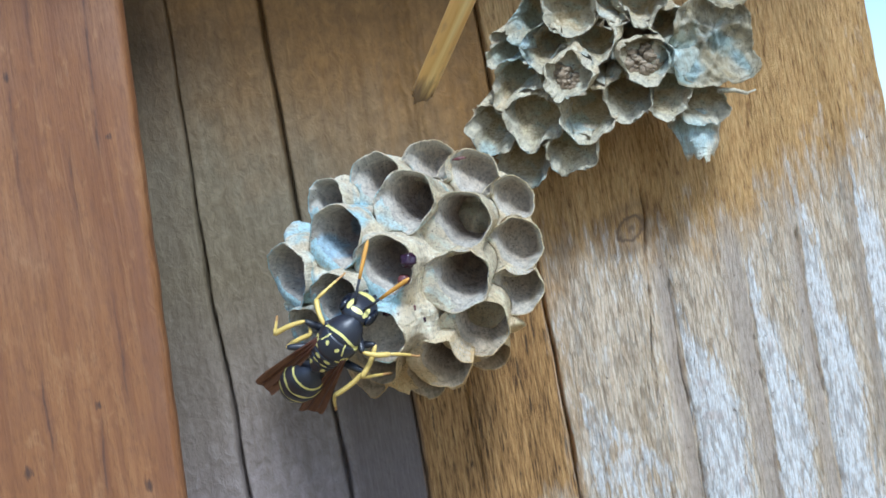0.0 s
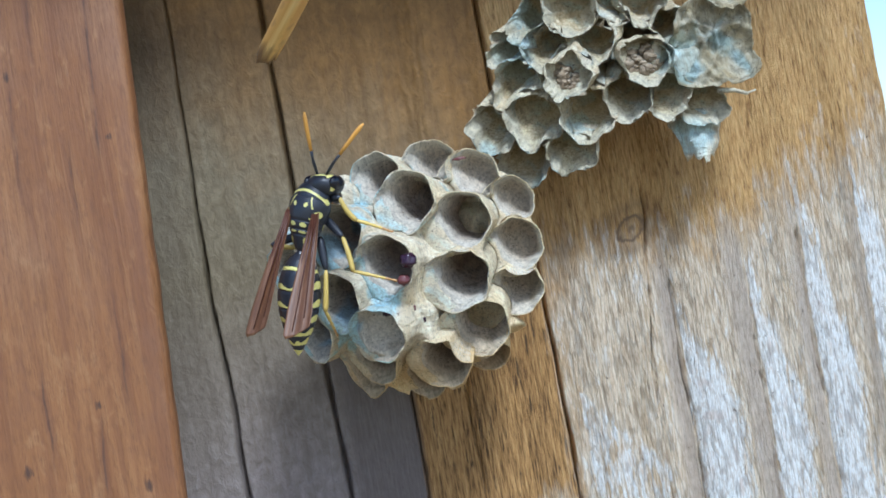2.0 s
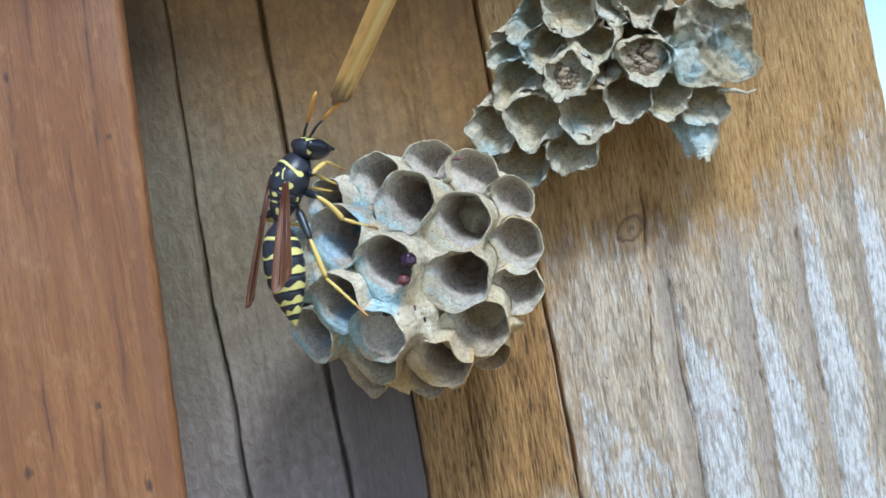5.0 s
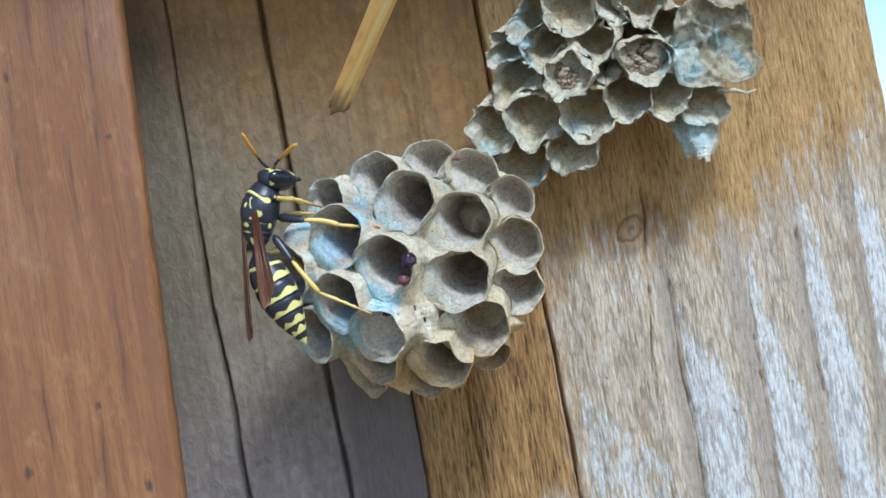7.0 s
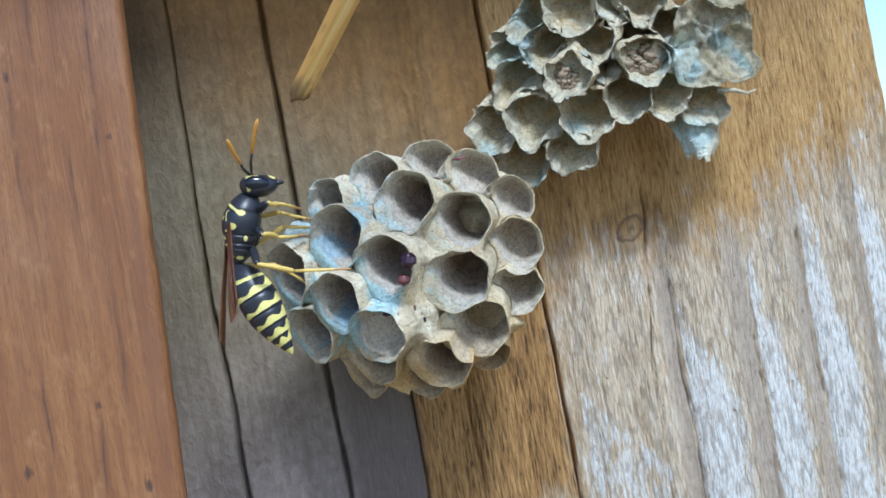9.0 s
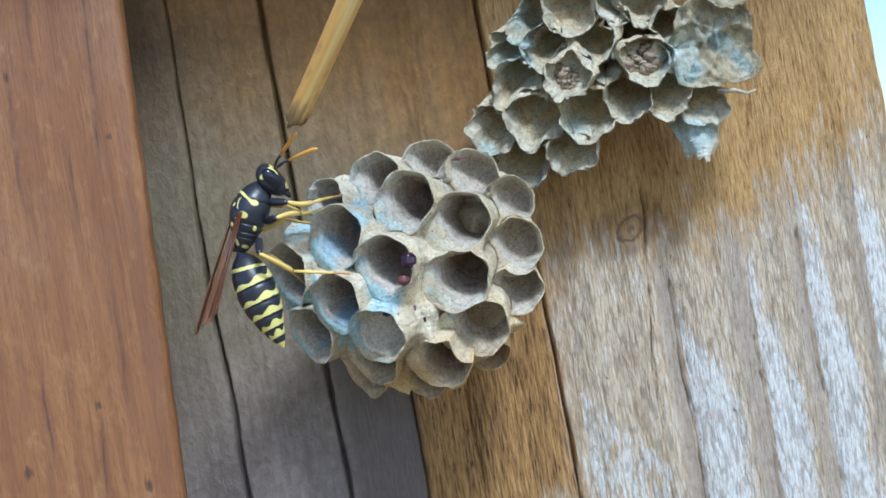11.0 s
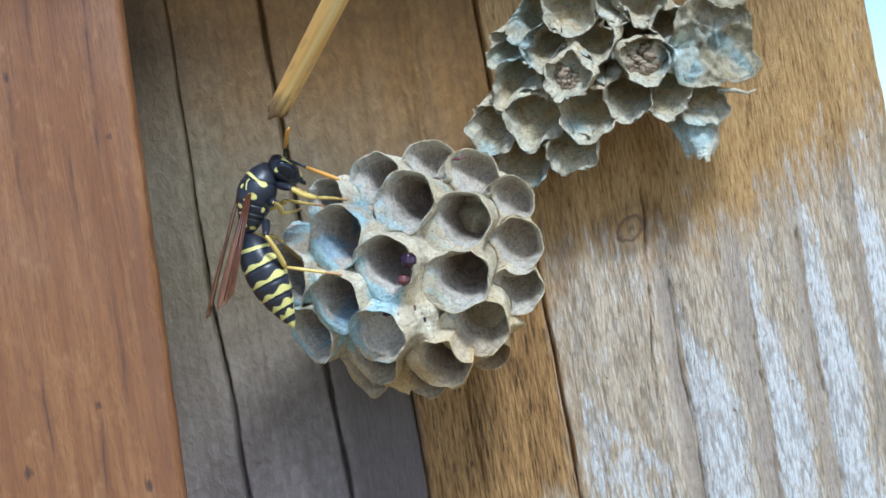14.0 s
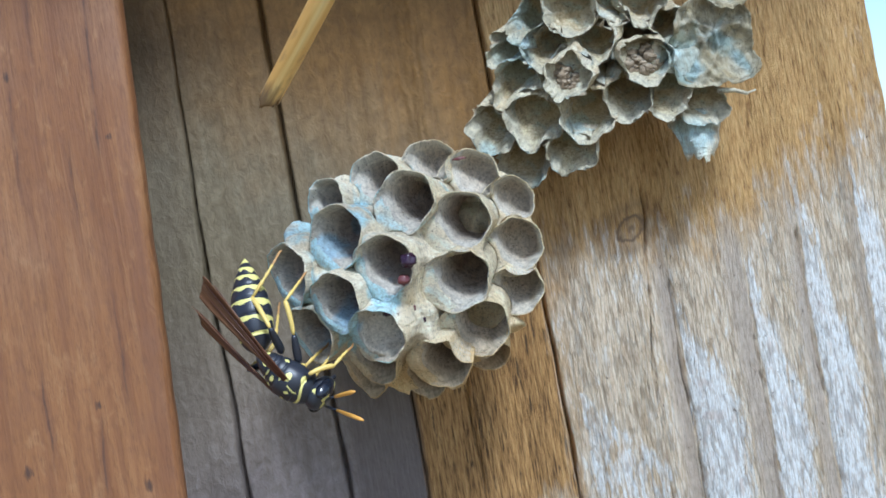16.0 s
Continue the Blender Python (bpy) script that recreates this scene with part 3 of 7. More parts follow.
def build_shade_board():
    """An unseen board like an eave's underside, just above the nests, added to shade the wall's top."""
    rings = []
    for x in (-150, -60, -20, 20, 52):
        w = 0.4 * noise.noise(Vector((x * 0.05, 2, 0)))
        rings.append([at(x, z + w, h) for z, h in ((52, -0.5), (52, 28.4), (52.6, 29.2), (53.6, 29.5), (70, 29.5), (71, 29), (71, -0.5))])
    ob = part("unseen_shade_board", rings_mesh(rings), CEDAR, smooth=False)
    return tagged(ob, "unseen reddish-brown board added to shade the wall's top", "trim", kind="structure")


# ---------------------------------------------------------------- paper nests
NEAR_DIP, FAR_RISE = 2.6, 0.5      # how far a mouth sinks on the side that runs down into its hollow, and stands up on the other


def cup(r, depth, big_r, seed, ragged, odd, slant, soft_lip):
    """A paper cell, opening along +z at the origin, narrowing backwards."""
    segs = 96 if soft_lip else 120
    back = depth + 0.5
    prof = [(0.0, -back), (0.5, -back), (0.85, -back + 0.5), (0.98, -back * 0.6), (1.0, -1.0), (1.0, -0.25), (1.0, 0.0),
            (0.987, 0.05), (0.97, 0.0), (0.955, -0.3), (0.945, -0.8), (0.93, -depth * 0.6), (0.82, -depth + 0.35), (0.6, -depth + 0.05), (0.35, -depth), (0.12, -depth + 0.03), (0.0, -depth + 0.03)]
    if soft_lip:                              # the rim rolls over into the hollow
        prof[4:12] = [(1.02, -1.0), (1.02, -0.25), (1.012, -0.05), (0.992, 0.0), (0.968, -0.06), (0.945, -0.30), (0.925, -1.0), (0.90, -depth * 0.6)]
    inner = 8
    if soft_lip:                              # rings close enough to follow the cells that they lean on
        full, inner = [prof[0]], 0
        for n, ((f0, z0), (f1, z1)) in enumerate(zip(prof, prof[1:])):
            steps = max(1, math.ceil(abs(z1 - z0) / 0.6))
            full += [(f0 + (f1 - f0) * i / steps, z0 + (z1 - z0) * i / steps) for i in range(1, steps + 1)]
            if n == 7:
                inner = len(full) - 1
        prof = full
    turn = seed * 1.7
    lean = math.hypot(slant[0], slant[1])
    by = min(1, lean / 0.4) if soft_lip else 0
    rings = []
    for f, z in prof:
        ring = []
        for j in range(segs):
            a = 2 * math.pi * j / segs
            hexed = 1 + 0.035 * math.cos(6 * (a + turn)) + odd * noise.noise(Vector((math.cos(a) * 1.2, math.sin(a) * 1.2, seed)))
            lip = max(0, 1 + z / 1.4) if f > 0.9 else 0
            dz = lip * ragged * (noise.noise(Vector((math.cos(a) * 1.3, math.sin(a) * 1.3, seed + 40))) * 0.8
                                 + noise.noise(Vector((math.cos(a) * 5, math.sin(a) * 5, seed + 70))) * 0.4 + noise.noise(Vector((math.cos(a) * 11, math.sin(a) * 11, seed + 90))) * 0.22 + noise.noise(Vector((math.cos(a) * 26, math.sin(a) * 26, seed + 20))) * (0.35 if soft_lip else 0.16) - 0.08 * math.cos(6 * (a + turn)))
            if by:                            # the near side runs down into the hollow, the far side stands up
                toward_us = (math.cos(a) * slant[0] + math.sin(a) * slant[1]) / lean * by
                hexed *= 1 + 0.14 * lip * max(0, toward_us)
                dz += lip * (-NEAR_DIP * max(0, toward_us) + FAR_RISE * max(0, -toward_us))
            else:
                dz -= lip * 1.7 * max(0, noise.noise(Vector((math.cos(a) * 2.4, math.sin(a) * 2.4, seed + 33))) - 0.12)
            wob = 0.03 * noise.noise(Vector((math.cos(a) * 3, math.sin(a) * 3, z * 0.8 + seed)))
            s = max(r * (f * hexed + wob * (f > 0)) * (1 + z / big_r), 0.005)
            ring.append(Vector((s * math.cos(a) + slant[0] * z, s * math.sin(a) + slant[1] * z, z + dz)) / 1000)
        rings.append(ring)
    bm = rings_mesh(rings)
    bm.faces.ensure_lookup_table()
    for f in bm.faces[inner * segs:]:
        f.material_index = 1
    if not soft_lip:
        rim = list(bm.verts)
        rng = random.Random(int(seed * 10))
        for i in range(6):
            j = rng.randrange(segs)
            a, b, c = (rim[m * segs + (j + o) % segs] for m, o in ((6, 0), (6, 5), (8, 2)))
            mid = (a.co + b.co + c.co) / 3
            out = Vector((mid.x, mid.y, 0)).normalized()
            tip = mid + (out * rng.uniform(-0.15, 0.35) + Vector((rng.uniform(-0.25, 0.25), rng.uniform(-0.25, 0.25), rng.uniform(0.05, 0.4)))) / 1000
            t = bm.verts.new(tip)
            for p, q in ((a, b), (b, c), (c, a)):
                bm.faces.new((p, q, t))
    return bm


def nest(name, centre, big_r, rows, material, ragged, label, lining, heart, odd=0.04, deep=1.0, sag=1.1, shrink=0.91, tip=0.0, open_most=0.72):
    """Cells round one centre, their hollows running towards the point heart. A row: x, z, h of the mouth, radius, depth, and how far it lies back from the outermost mouths."""
    root = new(name)
    root.location = at(*centre)
    tagged(root, label, "wasp nest")
    c = root.location.copy()
    lean = (at(*heart) - c) * 1000
    cells = []
    for i, row in enumerate(rows.split("/")):
        x, z, h, rad, depth, back = (float(v) for v in row.split())
        p = (at(x, z, h) - c) * 1000
        d = p.normalized()
        face = (p - lean + tip * 20 * Vector((noise.noise(p * 0.9), 0, noise.noise(p * 0.8)))).normalized()
        cells.append((p, d, face / face.dot(d), rad * shrink, depth * deep, back))
    for i, (p, d, axis, rad, depth, back) in enumerate(cells):
        turn = Matrix.Translation(p / 1000) @ d.to_track_quat("Z", "Y").to_matrix().to_4x4()
        undo = turn.inverted()
        bm = cup(rad * 1.02, depth, big_r - back, i + 1.3 * ragged, ragged, odd, undo.to_3x3() @ axis, ragged < 0.5)
        for v in bm.verts:                    # a later wall leans on the earlier one that it meets
            q = turn @ v.co * 1000
            for j, (p2, d2, axis2, rad2, depth2, back2) in enumerate(cells):
                if (back2, j) >= (back, i) or (p2 - p).length > rad + rad2 + 6:
                    continue
                z = (q - p2).dot(d2)
                off = q - p2 - axis2 * z
                if not -depth2 - 0.6 < z < (3.0 if ragged < 0.5 else 0.25):
                    continue
                limit = rad2 * (1.07 if ragged < 0.5 else 1.045) * (1 + z / (big_r - back2)) * (1 if z > -depth2 else 0.8)
                if off.length < limit:
                    q = q + off.normalized() * (limit - off.length)
            if ragged > 0.5:                  # the old comb is crushed and warped
                q = q + 0.55 * noise.noise_vector(q * 0.32) + 0.30 * noise.noise_vector(q * 0.9 + Vector((7, 0, 0)))
            v.co = undo @ (q / 1000)
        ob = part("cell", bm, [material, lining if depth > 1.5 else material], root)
        ob.matrix_basis = turn
    # the paper that joins the cells between their mouths
    dirs, rads = np.array([k[1] for k in cells]), np.array([k[3] for k in cells])
    backs = np.array([k[5] for k in cells])
    tilt = np.array([np.array(k[2] - k[1] * k[2].dot(k[1])) for k in cells])
    tilt_by = np.minimum(1, np.linalg.norm(tilt, axis=1) / 0.4) * (ragged < 0.5)
    tilt = tilt / np.maximum(np.linalg.norm(tilt, axis=1), 1e-6)[:, None] * tilt_by[:, None]
    wide = max(math.acos(max(-1, min(1, d.dot(Vector((0, -1, 0)))))) for _, d, *_ in cells) + 3.0 / big_r
    n = 300
    verts, ok, faces = [], [], []
    for j in range(n):
        for i in range(n):
            u, v = (2 * i / (n - 1) - 1) * wide, (2 * j / (n - 1) - 1) * wide
            t = math.hypot(u, v)
            k = math.sin(t) / t if t > 1e-9 else 1
            d = np.array((u * k, -math.cos(t), v * k))
            dist = np.arccos(np.clip(dirs @ d, -1, 1)) * (big_r - backs) / rads
            near = dist.min()
            w = 1 / np.maximum(dist - 0.90, 0.03) ** 3
            back = float((w * backs).sum() / w.sum())
            pull = np.exp(-dist ** 2 / 2.2)
            open_side = np.linalg.norm(((dirs - d) / np.maximum(np.linalg.norm(dirs - d, axis=1), 1e-6)[:, None] * pull[:, None]).sum(axis=0)) / pull.sum()
            past = max(0, near - 0.98)
            rad = big_r - back - 0.0 - sag * past - max(0, open_side - 0.62) * 3.0
            rough = noise.noise(Vector(d * big_r * 0.9)) * 0.18 + noise.noise(Vector(d * big_r * 3.1)) * 0.07
            aim = d - dirs
            aim = (aim / np.maximum(np.linalg.norm(aim, axis=1), 1e-6)[:, None] * tilt).sum(axis=1)
            dip = (-NEAR_DIP * np.maximum(0, aim) + FAR_RISE * np.maximum(0, -aim)) * np.exp(-((np.maximum(0, dist - 1.0)) / 0.42) ** 2)
            rad += float(dip.sum())
            q = Vector(d) * (rad + rough * min(1, past * 8))
            if ragged < 0.5:                  # behind a mouth the paper keeps outside the slanting tube
                for m in np.nonzero(dist < 2.4)[0]:
                    p2, d2, axis2, rad2, depth2, back2 = cells[m]
                    z = (q - p2).dot(d2)
                    if -depth2 - 0.5 < z < 0:
                        off = q - p2 - axis2 * z
                        limit = rad2 * (0.97 + 0.07 * min(1, -z / 0.5)) * (1 + z / (big_r - back2))
                        if off.length < limit:
                            q = q + off.normalized() * (limit - off.length)
            verts.append(q / 1000)
            ok.append(near > 0.965 and (open_side < open_most or near < 1.05))
    for j in range(n - 1):
        for i in range(n - 1):
            q = (j * n + i, j * n + i + 1, j * n + n + i + 1, j * n + n + i)
            if all(ok[a] for a in q):
                faces.append(q)
    link = {}

    def top(a):
        while link.setdefault(a, a) != a:
            link[a] = link[link[a]]
            a = link[a]
        return a

    for q in faces:
        for a in q[1:]:
            link[top(a)] = top(q[0])
    size = {}
    for q in faces:
        size[top(q[0])] = size.get(top(q[0]), 0) + 1
    faces = [q for q in faces if size[top(q[0])] > 250 or open_most > 0.7]
    used = sorted({a for q in faces for a in q})
    index = {a: b for b, a in enumerate(used)}
    bm = bmesh.new()
    vs = [bm.verts.new(verts[a]) for a in used]
    for q in faces:
        bm.faces.new([vs[index[a]] for a in q])
    bmesh.ops.recalc_face_normals(bm, faces=bm.faces)
    part("comb_paper", bm, material, root)
    return root


LOW_CELLS = """-13.8 0.0 14.6 2.78 12 2 / -9.7 5.8 13.9 2.26 8 3 / -8.9 2.5 17.9 2.83 13 0.7 / -9.8 -3.0 18.2 2.73 13 0.7 / -12.9 -5.6 13.7 2.85 11 3 / -5.0 7.0 14.5 2.54 8 3 /
-2.5 4.6 18.6 2.63 9 0.3 / -0.1 7.7 13.8 2.46 3.6 3 / 3.5 6.0 14.3 2.54 3 2.5 / 1.8 2.1 19.0 2.62 9 0 / 6.6 3.3 14.2 2.25 3 2.2 / 6.3 -0.7 15.4 2.52 3.6 2 /
5.8 -4.6 15.5 2.37 4 2 / 0.9 -2.7 19.6 2.70 9 0 / 1.9 -7.1 17.7 2.70 8 1 / -1.7 -9.7 17.4 2.56 8 1 / -5.2 -0.6 19.8 2.74 8 0 / -6.7 -6.3 18.9 2.62 2.6 0.3 /
-7.8 -8.6 14.7 2.63 7 3.3 / -9.1 -10.1 10.8 2.53 6 5.5 / -3.7 -11.2 13.9 2.16 5 3.5 / 2.5 -10.0 12.3 1.89 4 4.5"""
UP_CELLS = """9.1 16.8 8.1 2.28 6 1.8 / 11.7 18.9 9.0 2.36 6 1.2 / 12.2 16.0 9.6 2.15 8 0.8 / 13.3 13.3 10.5 2.13 4 0 / 9.2 13.2 8.4 2.27 7 1.5 / 6.4 10.4 7.3 2.19 7 1.8 /
10.1 10.1 8.8 2.47 8 1 / 14.8 10.2 9.1 2.57 8 1.2 / 17.0 13.4 9.1 2.05 9 1.6 / 18.9 10.8 9.5 2.05 9 1 / 20.6 13.7 10.6 2.23 4 0 / 16.2 16.4 9.8 2.25 7 0.9 /
14.9 19.2 9.8 2.35 5 0.7 / 19.6 16.6 9.2 2.36 9 1.4 / 18.5 19.5 9.3 2.15 7 1.2 / 23.0 16.8 8.3 1.86 9 2 / 22.5 10.4 8.7 2.06 6 1.4 / 26.1 9.4 7.8 2.29 6 1.6 /
24.6 7.6 6.4 1.79 3 3 / 13.2 7.2 7.8 2.49 6 2 /
8.6 6.6 6.5 2.42 6 2.4 / 21.5 19.2 9.3 2.05 8 1"""


def stalk(root, foot, top, material):
    base = at(*foot) - root.location
    tip = at(*top) - root.location
    pts = [tuple(1000 * (base + (tip - base) * k)) for k in (0, 0.2, 0.5, 0.8, 1)]
    part("stalk", tube(pts, (2.4, 1.1, 0.8, 1.4, 3.0), 14), material, root, "dark stalk")


def build_low_nest():
    root = nest("paper_nest", (-3.12, -1.98, -1.0), 21.0, LOW_CELLS, PAPER, 0.28, "grey paper wasp nest with open hexagonal cells", SHADED_LINING, (9.6, 3.8, -7.0), deep=0.78, shrink=0.93)
    stalk(root, (-3, -1.9, -0.3), (-3, -1.9, 9.5), DEBRIS)
    for x, z, h, r, m, sq in ((-2.95, -0.45, 20.8, 0.64, DROP, (1, 0.8, 1)), (-3.6, -1.95, 20.5, 0.48, RUST, (1, 0.6, 0.9)),
                              (-2.45, -5.5, 19.0, 0.2, DROP, (0.6, 0.5, 1.2)), (-3.1, -4.4, 19.2, 0.16, RUST, (0.6, 0.5, 1.6)),
                              (-5.4, -4.5, 19.2, 0.3, DROP, (1.3, 0.5, 0.8)), (2.6, 7.4, 15.6, 0.3, RUST, (2.0, 0.6, 0.5))):
        ob = part("gum_drop", lump(r, x, 0.35, sq), m, root, "dark purple-red gum drop")
        ob.location = at(x, z, h) - root.location
    return root


def flap(w, l, seed, curl, rag_by):
    """A torn sheet of nest paper with a ragged edge, hanging from its upper side."""
    nx, ny = 22, 22
    top, bot = [], []
    for j in range(ny + 1):
        for i in range(nx + 1):
            a, b = 2 * i / nx - 1, j / ny
            rag = 1 + rag_by * noise.noise(Vector((a * 2.2, seed, 0))) + 0.5 * rag_by * noise.noise(Vector((a * 7, seed, 4)))
            side = 1 - 0.5 * b + 0.18 * noise.noise(Vector((b * 4, seed + a, 8)))
            x, z = a * w / 2 * side, -b * l * rag
            y = -curl * math.sin(b * 1.9) * l * 0.5 + 0.3 * w * a * a + 0.35 * noise.noise(Vector((a * 2, b * 3, seed)))
            top.append(Vector((x, y, z)) / 1000)
            bot.append(Vector((x, y + 0.09, z)) / 1000)
    bm = bmesh.new()
    vs = [bm.verts.new(p) for p in top + bot]
    m, off = nx + 1, len(top)
    for j in range(ny):
        for i in range(nx):
            a = j * m + i
            bm.faces.new((vs[a], vs[a + 1], vs[a + m + 1], vs[a + m]))
            bm.faces.new((vs[off + a + m], vs[off + a + m + 1], vs[off + a + 1], vs[off + a]))
    rim = [i for i in range(nx)] + [j * m + nx for j in range(ny)] + [ny * m + i for i in range(nx, 0, -1)] + [j * m for j in range(ny, 0, -1)]
    for a, b in zip(rim, rim[1:] + rim[:1]):
        bm.faces.new((vs[a], vs[off + a], vs[off + b], vs[b]))
    bmesh.ops.recalc_face_normals(bm, faces=bm.faces)
    return bm


def torn_sheet(reach, bowls, creases, rag, seed):
    """A sheet of flattened cells with a torn, slightly curled edge: reach (mm) every 30 degrees from +x, bowls (x, z, radius, depth) pressed into it."""
    rings, segs = 40, 144
    front, back = [], []
    for i in range(rings + 1):
        for j in range(segs):
            a = 2 * math.pi * j / segs
            f = j / segs * len(reach)
            k = int(f)
            f -= k
            r = reach[k] * (1 - f) + reach[(k + 1) % len(reach)] * f
            r += rag * (noise.noise(Vector((math.cos(a) * 4, math.sin(a) * 4, seed))) + 0.5 * noise.noise(Vector((math.cos(a) * 13, math.sin(a) * 13, seed))))
            t = i / rings
            x, z = r * t * math.cos(a), r * t * math.sin(a)
            h = 0.30 * noise.noise(Vector((x * 0.5, z * 0.5, seed))) + 0.14 * noise.noise(Vector((x * 1.7, z * 1.7, seed + 3)))
            h += 0.55 * max(0, t - 0.86) / 0.14 * (0.6 + noise.noise(Vector((math.cos(a) * 2, math.sin(a) * 2, seed + 9))))
            for bx, bz, br, deep in bowls:
                d = math.hypot(x - bx, z - bz) / br
                h -= deep * max(0, 1 - d * d)
                h += 0.22 * math.exp(-((d - 1.03) / 0.10) ** 2)
            for cx, cz, turn, high in creases:
                d = (x - cx) * math.cos(turn) + (z - cz) * math.sin(turn)
                h += high * math.exp(-(d / 0.35) ** 2)
            front.append(Vector((x, -h, z)) / 1000)
            back.append(Vector((x, -h + 0.13, z)) / 1000)
    bm = bmesh.new()
    vs = [bm.verts.new(p) for p in front + back]
    off = len(front)
    for i in range(rings):
        for j in range(segs):
            a, b = i * segs + j, i * segs + (j + 1) % segs
            quad = (a, b, b + segs, a + segs)
            bm.faces.new([vs[q] for q in quad])
            bm.faces.new([vs[off + q] for q in quad[::-1]])
    for j in range(segs):
        a, b = rings * segs + j, rings * segs + (j + 1) % segs
        bm.faces.new((vs[a], vs[b], vs[off + b], vs[off + a]))
    bmesh.ops.remove_doubles(bm, verts=bm.verts, dist=1e-7)
    bmesh.ops.recalc_face_normals(bm, faces=bm.faces)
    return bm


def build_old_nest():
    root = nest("old_paper_nest", (17.32, 15.23, -35.3), 46.0, UP_CELLS, PAPER_OLD, 0.95,
                "torn grey-brown old paper wasp nest with ragged cells", LINING_OLD, (24.7, 26.9, -12.0),
                odd=0.28, deep=0.46, sag=0.4, shrink=1.02, tip=0.20, open_most=0.62)
    c = root.location
    stalk(root, (19, 15, -0.3), (19, 15, 4.0), DEBRIS)
    for x, z, h, r, s in ((13.4, 13.4, 9.2, 1.6, 3), (20.7, 13.8, 9.4, 1.8, 8)):
        rng = random.Random(s)
        for i in range(44):
            a, d = rng.uniform(0, 6.28), r * math.sqrt(rng.random()) * 0.85
            ob = part("debris_crumb", lump(rng.uniform(0.18, 0.48), s + i, 0.9, (1.2, 0.8, 0.9), 2), DEBRIS, root, "crumbly brown debris")
            ob.location = at(x + d * math.cos(a), z + d * math.sin(a), h + 0.45 - 0.5 * d - rng.uniform(0, 0.5)) - c
    for x, z, h, w, l, s, cu, rz, rg in ((25.6, 9.0, 6.4, 5.2, 4.7, 1, 0.35, 4, 0.2),):
        ob = part("torn_flap", flap(w, l, s, cu, rg), PAPER_OLD, root, "pale torn paper flap")
        ob.matrix_basis = Matrix.Translation(at(x, z, h) - c) @ pose(0, 0, 0, 0, rz, 0)
    for x, z, h, reach, bowls, creases, rag, s in (
            (27.6, 13.6, 8.3, (3.5, 4.1, 5.6, 5.5, 5.3, 4.4, 4.2, 4.7, 3.5, 2.9, 3.6, 4.3), ((1.5, -0.3, 2.6, 0.7), (-2.2, 0.6, 2.4, 0.8)), ((-0.6, 0, 0.35, 0.45), (0.9, 2.0, 1.9, 0.3)), 0.30, 3),
            (29.6, 19.6, 9.4, (2.7, 2.9, 3.2, 3.5, 3.4, 3.2, 3.0, 2.8, 2.6, 2.4, 2.3, 2.5), ((0, 0, 2.1, 0.9),), (), 0.25, 8)):
        ob = part("torn_sheet", torn_sheet(reach, bowls, creases, rag, s), SHEET, root, "flattened pale paper with bluish patches")
        ob.matrix_basis = Matrix.Translation(at(x, z, h) - c) @ pose(0, 0, 0, 0, 0, 5)
    pts = [(27.3, 10.2, 8.0), (28.6, 9.9, 8.8), (29.6, 9.4, 9.1), (30.4, 9.6, 9.2)]
    pts = [tuple(1000 * (at(*p) - c)) for p in pts]
    part("paper_shred", tube(pts, (0.30, 0.2, 0.16, 0.05), 7), PAPER_OLD, root, "pale twisted shred")
    return root


# ---------------------------------------------------------------- the straw
def build_straw():
    rng = random.Random(4)
    rings = []
    segs = 28
    xs = [0.0, 0.3, 0.8, 1.5, 2.5, 4, 7, 12, 20, 30, 45, 60, 90, 130, 170]
    for inside in (False, True):
        for x in (xs if not inside else xs[:7][::-1]):
            ring = []
            for j in range(segs):
                a = 2 * math.pi * j / segs
                r = (0.87 + 0.0032 * x) * (1 + 0.05 * noise.noise(Vector((math.cos(a), math.sin(a), x * 0.15))))
                r = r * 0.72 if inside else r
                rag = max(0, 1 - x / 2.5) * (0.9 * noise.noise(Vector((math.cos(a) * 1.6, math.sin(a) * 1.6, 7))) + 0.6 * noise.noise(Vector((math.cos(a) * 6, math.sin(a) * 6, 2))))
                bow = 0.00035 * x * x
                ring.append(Vector((x + rag, r * math.cos(a), r * math.sin(a) + bow)) / 1000)
            rings.append(ring)
    # outer skin from the far end to the mouth, then down the bore
    order = rings[:15][::-1] + rings[15:][::-1]
    ob = part("straw", rings_mesh(order), STRAW)
    for i in range(9):                        # short fibres left standing round the broken end
        a = rng.uniform(0, 6.28)
        p = (0.5, 0.74 * math.cos(a), 0.74 * math.sin(a))
        q = (-0.35 - 0.45 * rng.random(), 0.72 * math.cos(a + 0.2), 0.72 * math.sin(a + 0.2))
        part("splinter", tube([p, tuple((u + v) / 2 for u, v in zip(p, q)), q], (0.16, 0.12, 0.04), 6), STRAW, ob)
    return tagged(ob, "dry yellow straw with a frayed brown tip", "straw")


